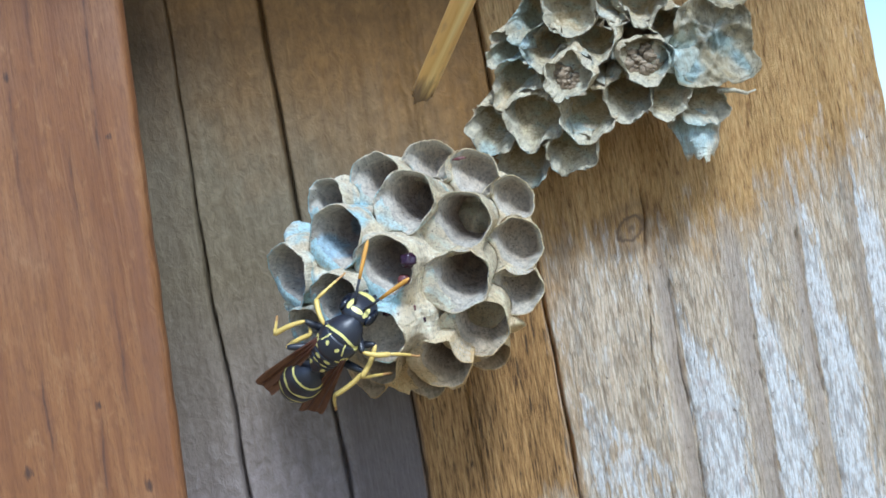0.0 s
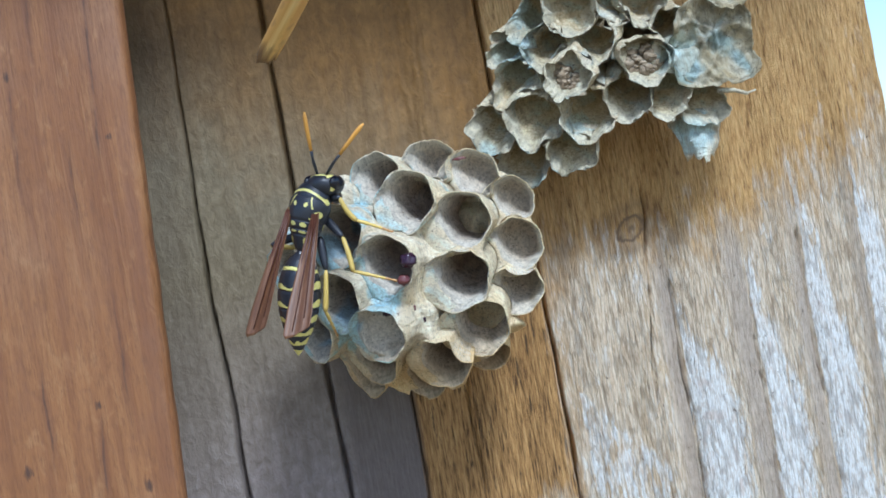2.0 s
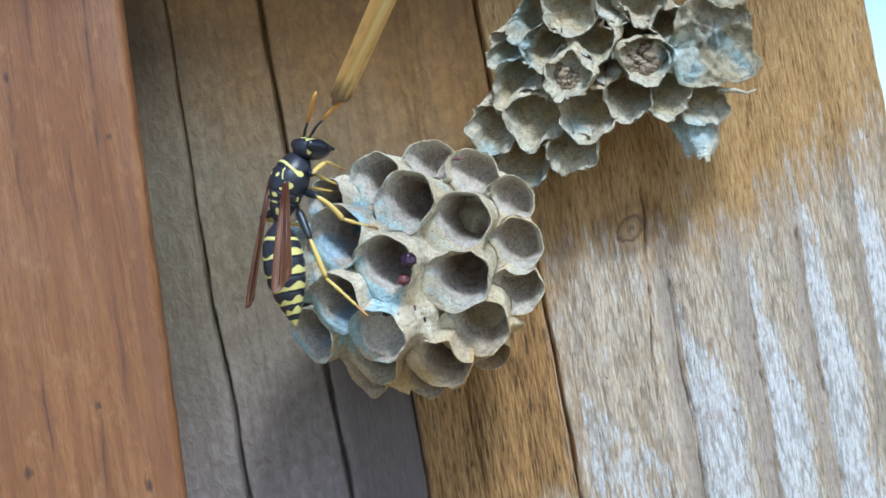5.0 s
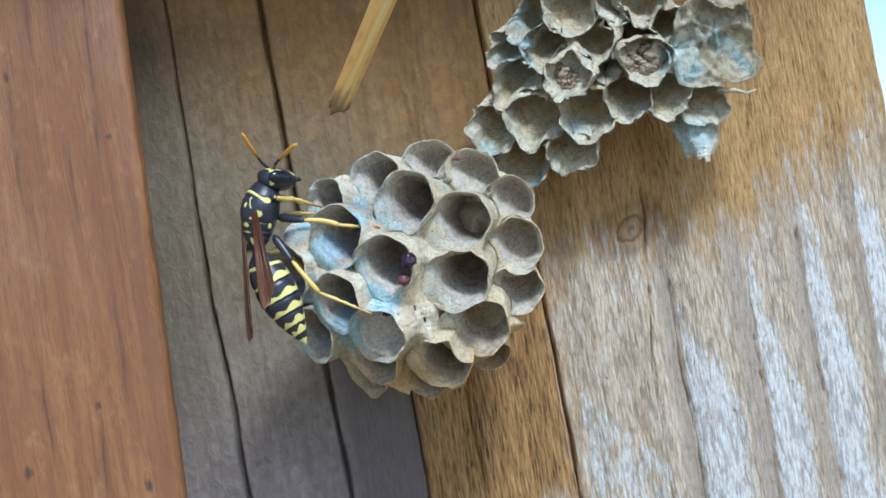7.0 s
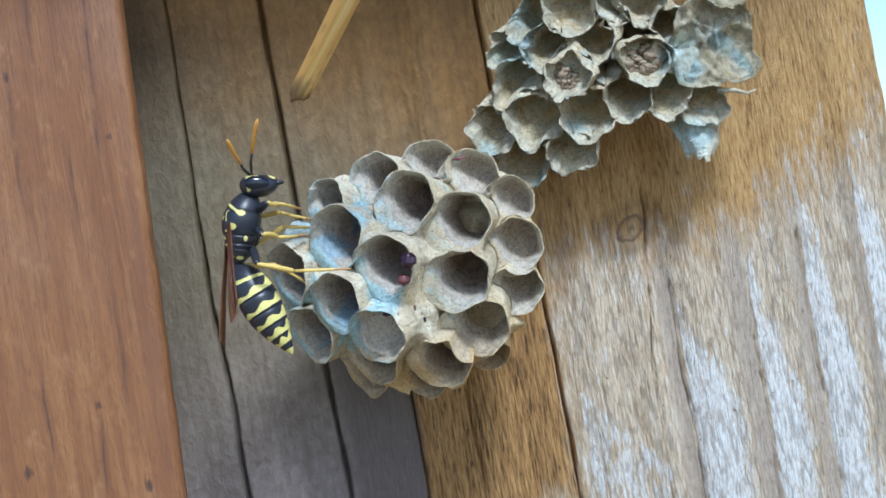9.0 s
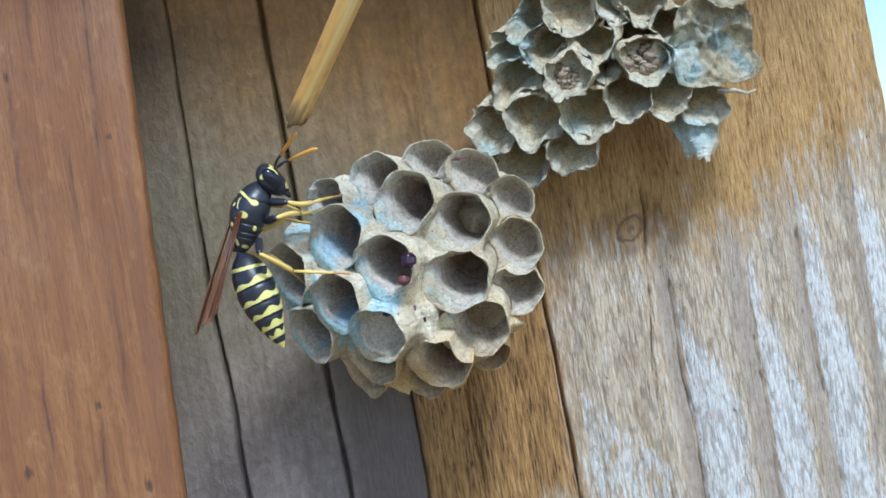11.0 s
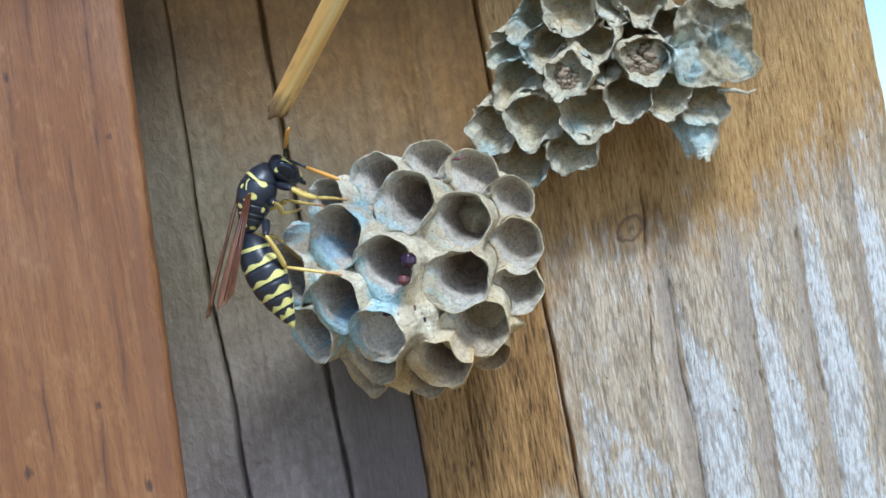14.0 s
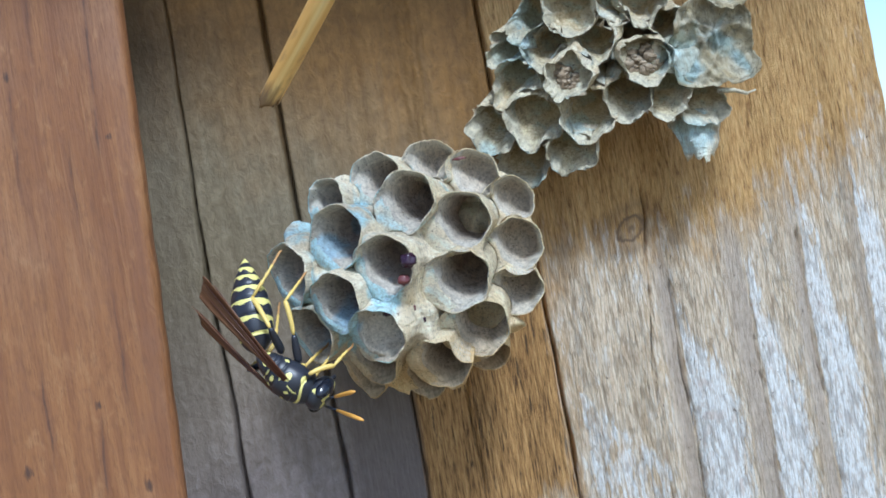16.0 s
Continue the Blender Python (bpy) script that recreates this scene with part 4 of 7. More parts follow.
# ---------------------------------------------------------------- the wasp
def thorax_paint(x, y, z):
    a = abs(y)
    if z > 0.35 and abs(x - (1.80 - 0.42 * (a / 1.3) ** 2)) < 0.105:              # collar
        return 1
    if z > 0.6 and 0.35 < x < 1.35 and abs(a - (0.72 + 0.34 * (1.35 - x))) < 0.05:   # thin slanting lines
        return 1
    spots = [  # x, |y|, z, reach along x, y, z
        (0.62 + 0.25 * (a - 0.5), 0.50, 1.5, 0.21, 0.15, 0.9), (-0.02, 1.42, 0.80, 0.28, 0.42, 0.42), (-0.45, 1.10, 1.15, 0.12, 0.25, 0.4),
        (-1.02, 0.48, 1.45, 0.19, 0.30, 0.9), (-1.60, 0.42, 1.25, 0.09, 0.34, 0.9), (1.15, 1.5, 0.15, 0.26, 0.5, 0.34),
        (-0.9, 1.55, -0.45, 0.24, 0.6, 0.18), (-2.30, 0.62, 0.55, 0.34, 0.16, 0.5), (-2.55, 0.85, -0.2, 0.16, 0.5, 0.35)]
    for sx, sy, sz, rx, ry, rz in spots:
        if ((x - sx) / rx) ** 2 + ((a - sy) / ry) ** 2 + ((z - sz) / rz) ** 2 < 1:
            return 1
    return 0


def abdomen_paint(x, y, z):
    x = x / 1.07
    wave = 0.16 * math.cos(6 * math.atan2(y, z))
    side = abs(math.atan2(y, z)) / math.pi
    for i, b in enumerate((1.45, 3.0, 4.4, 5.6, 6.65, 7.45)):
        if i == 0:
            if b - 0.28 < x - 0.5 * side < b:
                return 1
            continue
        if b - 0.24 - 0.42 * side + wave * (0.5 + side) < x + 0.25 * side < b:
            return 1
    return 1 if x > 7.8 else 0


def head_paint(x, y, z):
    a = abs(y)
    for sx, sy, sz, rx, ry, rz in ((-0.22, 1.36, 0.52, 0.42, 0.5, 0.20), (0.95, 0.0, 0.62, 0.6, 0.62, 0.22), (0.9, 0.78, 0.35, 0.5, 0.2, 0.6),
                                   (0.7, 0.3, -1.35, 0.6, 0.62, 0.34)):
        if ((x - sx) / rx) ** 2 + ((a - sy) / ry) ** 2 + ((z - sz) / rz) ** 2 < 1:
            return 1
    return 0


def wing_mesh(length, width):
    """A wing folded lengthwise: a long pleated blade along +x."""
    nx, ny = 40, 14
    top, bot = [], []
    for i in range(nx + 1):
        t = i / nx
        w = width * (0.28 + 0.72 * min(1, t * 1.25) ** 0.9) * (1 if t < 0.95 else math.sqrt(max(0.0, 1 - ((t - 0.95) / 0.055) ** 2)) * 0.45 + 0.55)
        for j in range(ny + 1):
            s = j / ny
            x = t * length * (1 - 0.09 * s * t ** 4)          # cut off at a slant
            y = (s - 0.42) * w
            z = 0.055 * math.sin(s * 12.5) * min(1, 4 * t) + 0.5 * (s - 0.5) ** 2 * w + 0.12 * math.sin(t * 2.6)
            top.append(Vector((x, y, z + 0.02)) / 1000)
            bot.append(Vector((x, y, z - 0.02)) / 1000)
    bm = bmesh.new()
    vs = [bm.verts.new(p) for p in top + bot]
    m, off = ny + 1, len(top)
    for i in range(nx):
        for j in range(ny):
            a = i * m + j
            bm.faces.new((vs[a], vs[a + 1], vs[a + m + 1], vs[a + m]))
            bm.faces.new((vs[off + a + m], vs[off + a + m + 1], vs[off + a + 1], vs[off + a]))
    rim = list(range(ny)) + [i * m + ny for i in range(nx)] + [nx * m + j for j in range(ny, 0, -1)] + [i * m for i in range(nx, 0, -1)]
    for a, b in zip(rim, rim[1:] + rim[:1]):
        bm.faces.new((vs[a], vs[off + a], vs[off + b], vs[b]))
    bmesh.ops.recalc_face_normals(bm, faces=bm.faces)
    return bm


def limb(length, r0, r1, swell, bend=0.0, segs=12):
    n = 10
    pts = [(length * i / n, 0, bend * math.sin(math.pi * i / n)) for i in range(n + 1)]
    rad = [(r0 + (r1 - r0) * i / n) * (1 + swell * math.sin(math.pi * i / n)) for i in range(n + 1)]
    rad[0] *= 0.6
    rad[-1] *= 0.75
    return tube(pts, rad, segs)


def tarsus_mesh(length):
    """Five joints and a claw, each a little thicker at its end."""
    pts, rad = [], []
    x = 0.0
    for k, f in enumerate((0.42, 0.18, 0.14, 0.10, 0.16)):
        for e, r in ((0.0, 0.12), (0.8, 0.17), (1.0, 0.11)):
            pts.append((x + f * length * e, 0, -0.10 * math.sin((x + f * length * e) / length * 2.6)))
            rad.append(r * (1 - 0.08 * k))
        x += f * length + 0.02
    pts += [(x + 0.12, 0.0, -0.12), (x + 0.25, 0, -0.25)]
    rad += [0.10, 0.03]
    bm = tube(pts, rad, 9)
    for f in bm.faces:
        f.material_index = 1 if f.calc_center_median().x * 1000 > length * 0.75 else 0
    return bm


LEG = {"fore": (2.0, 2.3, 3.0), "mid": (2.5, 2.9, 3.6), "hind": (2.8, 3.4, 4.4)}


def build_wasp():
    root = new("wasp")
    tagged(root, "black and yellow paper wasp with red-brown folded wings and orange antennae", "wasp")
    w = {"wasp": root}
    part("thorax", loft([(-3.15, 0.25, 0.25, 0.0), (-2.85, 0.6, 0.55, -0.05), (-2.0, 1.12, 1.0, -0.05), (-0.7, 1.52, 1.45, 0.0),
                         (0.5, 1.74, 1.62, -0.02), (1.5, 1.55, 1.42, -0.11), (2.25, 1.18, 1.12, -0.26), (2.75, 0.70, 0.72, -0.36), (3.0, 0.38, 0.40, -0.4)],
                        240, 160, thorax_paint, [(1.25, 0.05, 0.05), (-0.72, 0.05, 0.05), (-1.42, 0.05, 0.06), (-1.85, 0.05, 0.05)]), [BLACK, YELLOW], root)
    w["head"] = part("head", loft([(-0.90, 0.5, 0.5, -0.1), (-0.68, 1.16, 1.05, -0.2), (-0.24, 1.48, 1.48, -0.32), (0.28, 1.46, 1.60, -0.4),
                                   (0.70, 1.16, 1.36, -0.5), (0.94, 0.56, 0.75, -0.6), (1.0, 0.1, 0.2, -0.65)], 110, 110, head_paint), [BLACK, YELLOW], root)
    for s in (1, -1):
        eye = part("eye", lump(1, 3, 0.0, (0.62, 0.42, 1.05)), EYE_BLACK, w["head"], "glossy dark compound eye")
        eye.location = mm(0.20, 1.19 * s, -0.15).translation
        jaw = part("mandible", loft([(-0.3, 0.22, 0.2, 0), (0.1, 0.28, 0.22, 0), (0.4, 0.2, 0.16, -0.05), (0.58, 0.05, 0.05, -0.08)], 12, 14), BLACK, w["head"])
        jaw.matrix_basis = mm(0.35, 0.42 * s, -1.85, 0, 70, -18 * s)
    w["abdomen"] = part("abdomen", loft([(0.00, 0.24, 0.24, 0), (0.32, 0.42, 0.42, 0.02), (0.86, 1.0, 0.98, 0.02), (1.77, 1.5, 1.45, 0.0), (3.10, 1.78, 1.68, -0.02),
                                         (4.60, 1.76, 1.64, -0.02), (5.99, 1.46, 1.34, -0.05), (7.28, 0.98, 0.88, -0.1), (8.35, 0.42, 0.4, -0.2), (8.88, 0.06, 0.06, -0.25)],
                                        260, 120, abdomen_paint, [(b * 1.07, 0.05, 0.045) for b in (1.48, 3.03, 4.43, 5.63, 6.68, 7.48)]), [BLACK, YELLOW], root)
    for side, s in (("left", 1), ("right", -1)):
        wing = part("wing", wing_mesh(11.0, 2.0), WING, root, "red-brown folded wing")
        for y0, y1, e in ((-0.30, -0.85, 0.86), (0.0, -0.2, 0.9), (0.30, 0.55, 0.8)):
            part("vein", tube([(0.2, y0 * 0.5, 0.12), (3.0, y0, 0.22), (11.4 * e, y1, 0.20)], (0.12, 0.08, 0.04), 7), VEIN, wing)
        w["wing_" + side] = wing
        ant = part("antenna", tube([(0, 0, 0), (0.5, 0, 0.05), (1.15, 0, 0.12), (1.5, 0, 0.1), (2.1, 0, 0.03)], (0.10, 0.13, 0.13, 0.10, 0.13), 10), BLACK, root)
        part("flagellum", tube([(2.0, 0, 0.04), (3.0, 0, -0.06), (4.0, 0, -0.17), (4.9, 0, -0.32), (5.3, 0, -0.42)], (0.12, 0.16, 0.18, 0.17, 0.07), 10), ORANGE, ant,
             "orange antenna tip")
        w["antenna_" + side] = ant
        for pair, (f, t, r) in LEG.items():
            leg = part("leg", limb(f, 0.32, 0.22, 0.3), BLACK, root, "black thigh of the leg")
            shin = part("tibia", limb(t, 0.17, 0.22, 0.1, 0.16), LEG_YELLOW, leg, "yellow shin")
            foot = part("tarsus", tarsus_mesh(r), [LEG_YELLOW, FOOT], leg, "jointed yellow foot")
            w[pair + "_" + side] = leg
            w[pair + "_" + side + "_tibia"] = shin
            w[pair + "_" + side + "_tarsus"] = foot
    return w


build_ground()
build_wall_board()
build_trim_board()
build_shade_board()
build_low_nest()
build_old_nest()
straw = build_straw()
wasp = build_wasp()


def motions():
    walk(straw, [
        (0, mm(0.463, -22.000, 12.661, 131.4, -37.5, -55.3)), (0.5, mm(-1.363, -22.000, 14.392, 129.5, -31.0, -58.0)),
        (1, mm(-5.963, -22.000, 14.932, 125.7, -30.8, -54.5)), (1.5, mm(-8.475, -22.000, 16.410, 124.3, -25.6, -57.6)),
        (2, mm(-11.278, -22.000, 17.799, 121.3, -20.3, -60.3)), (2.5, mm(-12.426, -22.000, 17.807, 120.6, -21.0, -58.7)),
        (3, mm(-7.894, -22.000, 14.658, 125.0, -32.9, -52.2)), (3.5, mm(-4.360, -22.000, 14.066, 129.7, -34.6, -55.7)),
        (4, mm(-6.635, -22.000, 13.389, 126.6, -37.4, -50.7)), (4.2, mm(-5.203, -22.000, 13.701, 127.6, -35.8, -52.7)),
        (6.3, mm(-7.627, -22.000, 12.681, 125.2, -39.7, -47.8)), (6.5, mm(-7.359, -22.000, 12.085, 124.1, -40.8, -46.0)),
        (7, mm(-6.263, -22.000, 12.867, 127.2, -39.3, -50.2)), (7.5, mm(-7.753, -22.000, 13.852, 124.7, -35.7, -49.9)),
        (8, mm(-9.095, -22.000, 14.077, 122.6, -34.8, -48.3)), (8.5, mm(-10.356, -22.000, 12.862, 121.1, -38.6, -44.1)),
        (9, mm(-9.192, -22.000, 14.323, 123.2, -34.3, -49.3)), (9.2, mm(-9.275, -22.000, 12.727, 123.2, -39.5, -45.9)),
        (11.3, mm(-9.827, -22.000, 12.176, 123.0, -41.2, -44.6)), (11.5, mm(-9.419, -22.000, 9.946, 121.3, -45.7, -40.4)),
        (12, mm(-10.283, -22.000, 11.102, 119.5, -42.3, -40.1)), (12.5, mm(-11.616, -22.000, 13.303, 120.6, -37.6, -44.1)),
        (13, mm(-11.826, -22.000, 12.050, 120.1, -40.9, -41.5)), (13.5, mm(-10.825, -22.000, 14.182, 121.4, -34.9, -46.9)),
        (14, mm(-11.169, -22.000, 13.228, 120.0, -37.3, -43.6)), (14.5, mm(-10.745, -22.000, 11.915, 120.1, -40.8, -41.6)),
        (15, mm(-11.094, -22.000, 13.124, 120.9, -38.0, -44.2)), (15.5, mm(-11.474, -22.000, 13.877, 120.2, -35.6, -45.0)),
        (16, mm(-11.690, -22.000, 14.235, 120.5, -34.7, -46.0)),
    ])
    walk(wasp["wasp"], [
        (0, mm(-10.006, -20.500, -6.217, 109.8, -36.1, -31.5)), (0.5, mm(-10.792, -20.500, -4.778, 108.6, -50.0, -23.8)),
        (0.8, mm(-9.743, -21.500, 0.059, 75.0, -58.5, 0.0)), (1, mm(-10.100, -21.000, 2.387, 65.0, -62.5, 0.0)),
        (1.5, mm(-10.256, -20.500, 4.565, 65.0, -54.5, 0.0)), (2, mm(-10.332, -20.500, 4.671, 65.0, -68.5, 0.0)),
        (2.5, mm(-9.364, -20.500, 2.921, 70.0, -35.5, 0.0)), (3, mm(-11.499, -20.500, 2.718, 65.0, -60.5, 0.0)),
        (3.5, mm(-12.776, -19.500, 5.109, 55.0, -70.5, 0.0)), (4, mm(-11.199, -19.500, 7.204, 55.0, -66.5, 0.0)),
        (4.2, mm(-11.015, -19.500, 7.739, 52.0, -64.5, 0.0)), (6.3, mm(-13.458, -18.500, 6.396, 28.0, -66.5, 0.0)),
        (6.5, mm(-13.466, -18.500, 6.636, 28.0, -64.5, 0.0)), (7, mm(-14.579, -18.500, 5.393, 32.0, -74.5, 0.0)),
        (7.5, mm(-16.405, -18.500, 0.745, -148.0, -85.5, 180.0)), (8, mm(-17.341, -18.500, -1.433, -121.1, -47.3, 157.6)),
        (8.5, mm(-17.437, -18.500, 0.743, -160.0, -89.5, 180.0)), (9, mm(-16.287, -18.500, 4.583, 12.0, -74.5, 0.0)),
        (9.2, mm(-15.908, -18.500, 5.139, 16.0, -70.5, 0.0)), (11.3, mm(-15.367, -18.500, 5.525, 22.0, -66.5, 0.0)),
        (11.5, mm(-15.235, -18.500, 6.313, 22.0, -66.5, 0.0)), (12, mm(-14.910, -18.500, 7.116, 15.0, -66.5, 0.0)),
        (12.5, mm(-15.064, -18.500, 7.618, 10.0, -74.5, 0.0)), (13, mm(-15.443, -18.500, 7.919, 8.0, -76.5, 0.0)),
        (13.5, mm(-15.172, -18.500, 8.112, 8.0, -76.5, 0.0)), (14, mm(-14.671, -18.500, 6.838, 28.0, -66.5, 0.0)),
        (14.5, mm(-13.645, -18.500, 4.141, 44.0, -58.5, 0.0)), (15, mm(-12.044, -20.000, 2.626, 66.0, -40.5, 0.0)),
        (15.3, mm(-12.855, -20.500, 1.031, 85.0, 1.5, 0.0)), (15.5, mm(-14.530, -20.500, -1.444, 87.8, 12.3, -10.2)),
        (15.7, mm(-14.971, -20.000, -5.050, 104.0, 27.5, 0.0)), (16, mm(-14.509, -18.500, -8.493, 138.0, 47.5, 0.0)),
    ])
    walk(wasp["abdomen"], [
        (0, mm(-3.000, -0.000, 0.020, 0.0, 33.1, 174.9)), (0.5, mm(-3.000, -0.000, 0.020, 0.0, 33.1, 175.2)),
        (0.8, mm(-3.000, -0.000, 0.020, 0.0, 24.3, -174.4)), (1, mm(-3.000, 0.000, 0.020, 0.0, 18.2, -176.5)),
        (1.5, mm(-3.000, 0.000, 0.020, 0.0, 16.4, -163.2)), (2, mm(-3.000, -0.000, 0.020, -0.0, 11.0, -175.2)),
        (2.5, mm(-3.000, -0.000, 0.020, 0.0, 31.2, -167.3)), (3, mm(-3.000, -0.000, 0.020, 0.0, 27.4, -173.4)),
        (3.5, mm(-3.000, -0.000, 0.020, -0.0, 17.1, -163.7)), (4, mm(-3.000, -0.000, 0.020, -0.0, 16.6, -164.5)),
        (4.2, mm(-3.000, 0.000, 0.020, 0.0, 16.9, -162.5)), (6.3, mm(-3.000, 0.000, 0.020, 0.0, 26.2, -164.8)),
        (6.5, mm(-3.000, 0.000, 0.020, 0.0, 27.9, -163.7)), (7, mm(-3.000, 0.000, 0.020, 0.0, 27.5, -161.0)),
        (7.5, mm(-3.000, 0.000, 0.020, 0.7, 29.9, -158.8)), (8, mm(-3.000, -0.000, 0.020, 0.0, 24.6, -177.0)),
        (8.5, mm(-3.000, 0.000, 0.020, 17.5, 36.6, -131.7)), (9, mm(-3.000, 0.000, 0.020, -0.0, 35.1, -171.4)),
        (9.2, mm(-3.000, -0.000, 0.020, -0.0, 32.5, -169.5)), (11.3, mm(-3.000, 0.000, 0.020, -0.0, 33.9, -164.2)),
        (11.5, mm(-3.000, -0.000, 0.020, -0.0, 33.0, -164.8)), (12, mm(-3.000, 0.000, 0.020, -0.0, 36.5, -168.6)),
        (12.5, mm(-3.000, -0.000, 0.020, 0.0, 25.6, -175.2)), (13, mm(-3.000, 0.000, 0.020, 0.0, 21.8, -176.8)),
        (13.5, mm(-3.000, 0.000, 0.020, 0.0, 21.8, -176.8)), (14, mm(-3.000, -0.000, 0.020, -0.0, 33.8, -159.2)),
        (14.5, mm(-3.000, -0.000, 0.020, -0.0, 40.1, -168.9)), (15, mm(-3.000, -0.000, 0.020, 0.0, 57.8, -172.0)),
        (15.3, mm(-3.000, 0.000, 0.020, 0.0, 56.3, -123.6)), (15.5, mm(-3.000, 0.000, 0.020, -0.0, 64.0, -178.1)),
        (15.7, mm(-3.000, 0.000, 0.020, 0.0, 54.9, 158.5)), (16, mm(-3.000, -0.000, 0.020, 4.0, 41.8, 169.8)),
    ])
    walk(wasp["head"], [
        (0, mm(2.896, 0.276, -1.350, -0.0, -15.3, 7.9)), (0.5, mm(3.455, -0.012, -0.920, -0.0, -10.1, 5.5)),
        (0.8, mm(2.957, -0.603, -0.162, 0.0, -1.0, 3.9)), (1, mm(2.981, -0.520, -0.242, -0.0, -3.4, 7.3)),
        (1.5, mm(2.899, -0.437, -0.204, -0.0, -7.5, 16.4)), (2, mm(2.501, -0.628, -0.293, -0.0, -4.2, 9.1)),
        (2.5, mm(3.029, -0.643, -0.234, 0.0, 1.7, -4.7)), (3, mm(3.144, -0.384, -0.179, 0.0, -5.0, 10.9)),
        (3.5, mm(2.560, -0.482, -0.337, -0.0, 2.9, -4.1)), (4, mm(2.414, -0.528, -0.370, 0.0, -3.4, 4.9)),
        (4.2, mm(3.093, -0.521, -0.407, -0.0, -4.9, 6.3)), (6.3, mm(3.465, -0.394, -0.751, -0.0, -1.8, 0.9)),
        (6.5, mm(2.744, -0.411, -0.773, -0.0, -3.5, 1.9)), (7, mm(2.963, -0.411, -0.657, 0.0, 3.4, -2.1)),
        (7.5, mm(3.123, -0.567, -0.907, -0.0, 22.0, 10.5)), (8, mm(2.025, -0.950, -0.244, 0.0, 29.0, 9.7)),
        (8.5, mm(3.397, -0.074, -0.204, 0.0, 9.4, -3.5)), (9, mm(3.482, -0.160, -0.751, 0.0, -3.9, 0.8)),
        (9.2, mm(3.417, -0.235, -0.951, 0.0, 4.8, -1.4)), (11.3, mm(3.491, -0.272, -0.768, -15.2, 41.8, -21.2)),
        (11.5, mm(2.850, -0.537, -1.417, -17.7, 46.1, -24.8)), (12, mm(2.962, -0.360, -1.345, 0.0, 20.3, -5.7)),
        (12.5, mm(2.924, -0.226, -1.279, 0.0, -1.0, 0.2)), (13, mm(2.850, -0.143, -1.015, -0.0, -2.0, 0.3)),
        (13.5, mm(2.850, -0.143, -1.015, -0.0, -2.0, 0.3)), (14, mm(2.884, -0.670, -1.322, -6.8, 27.0, -15.8)),
        (14.5, mm(3.040, -0.871, -0.902, -9.0, 23.1, -24.3)), (15, mm(3.575, -0.162, -0.090, -0.0, 2.0, -4.6)),
        (15.3, mm(3.224, -0.220, -0.019, 0.0, -19.2, -9.8)), (15.5, mm(3.268, 0.036, -0.576, 0.0, -20.1, -8.3)),
        (15.7, mm(3.321, -0.181, 0.045, 0.0, -13.8, 6.6)), (16, mm(2.793, 0.263, -0.292, 0.0, 5.9, 5.4)),
    ])
    walk(wasp["wing_left"], [
        (0, mm(0.150, 1.200, 0.950, 13.7, 21.3, 172.5)), (0.5, mm(0.150, 1.200, 0.950, 14.0, 19.6, 175.2)),
        (0.8, mm(0.150, 1.200, 0.950, 12.7, 8.2, 172.4)), (1, mm(0.150, 1.200, 0.950, 12.6, -6.2, -174.6)),
        (1.5, mm(0.150, 1.200, 0.950, 13.0, -3.3, -170.6)), (2, mm(0.150, 1.200, 0.950, 12.6, -7.2, -179.3)),
        (2.5, mm(0.150, 1.200, 0.950, 12.9, -4.8, -167.0)), (3, mm(0.150, 1.200, 0.950, 13.0, -3.8, -170.3)),
        (3.5, mm(0.150, 1.200, 0.950, 13.5, 3.2, -167.1)), (4, mm(0.150, 1.200, 0.950, 13.1, 0.1, -171.8)),
        (4.2, mm(0.150, 1.200, 0.950, 14.6, 1.0, -171.1)), (6.3, mm(0.150, 1.200, 0.950, 13.2, 8.8, 173.4)),
        (6.5, mm(0.150, 1.200, 0.950, 13.2, 8.8, 173.4)), (7, mm(0.150, 1.200, 0.950, 13.8, 7.3, -170.7)),
        (7.5, mm(0.150, 1.200, 0.950, -10.2, 15.7, 177.7)), (8, mm(0.150, 1.200, 0.950, -32.0, 32.3, 127.1)),
        (8.5, mm(0.150, 1.200, 0.950, -29.0, 15.3, 150.1)), (9, mm(0.150, 1.200, 0.950, 12.0, 4.5, 175.0)),
        (9.2, mm(0.150, 1.200, 0.950, 12.0, 4.5, 175.0)), (11.3, mm(0.150, 1.200, 0.950, 12.6, -4.1, -174.3)),
        (11.5, mm(0.150, 1.200, 0.950, 12.6, -4.1, -174.3)), (12, mm(0.150, 1.200, 0.950, 12.3, -0.7, -174.4)),
        (12.5, mm(0.150, 1.200, 0.950, 12.3, -1.1, 170.9)), (13, mm(0.150, 1.200, 0.950, 12.6, 0.2, -176.0)),
        (13.5, mm(0.150, 1.200, 0.950, 12.6, 0.3, -176.3)), (14, mm(0.150, 1.200, 0.950, 12.9, -1.4, -174.0)),
        (14.5, mm(0.150, 1.200, 0.950, 13.0, -1.8, -171.1)), (15, mm(0.150, 1.200, 0.950, 15.9, 4.8, -168.8)),
        (15.3, mm(0.150, 1.200, 0.950, 19.9, 30.8, -154.4)), (15.5, mm(0.150, 1.200, 0.950, 18.6, 34.6, -178.1)),
        (15.7, mm(0.150, 1.200, 0.950, 16.7, -23.7, 158.3)), (16, mm(0.150, 1.200, 0.950, 12.8, 4.9, 166.7)),
    ])
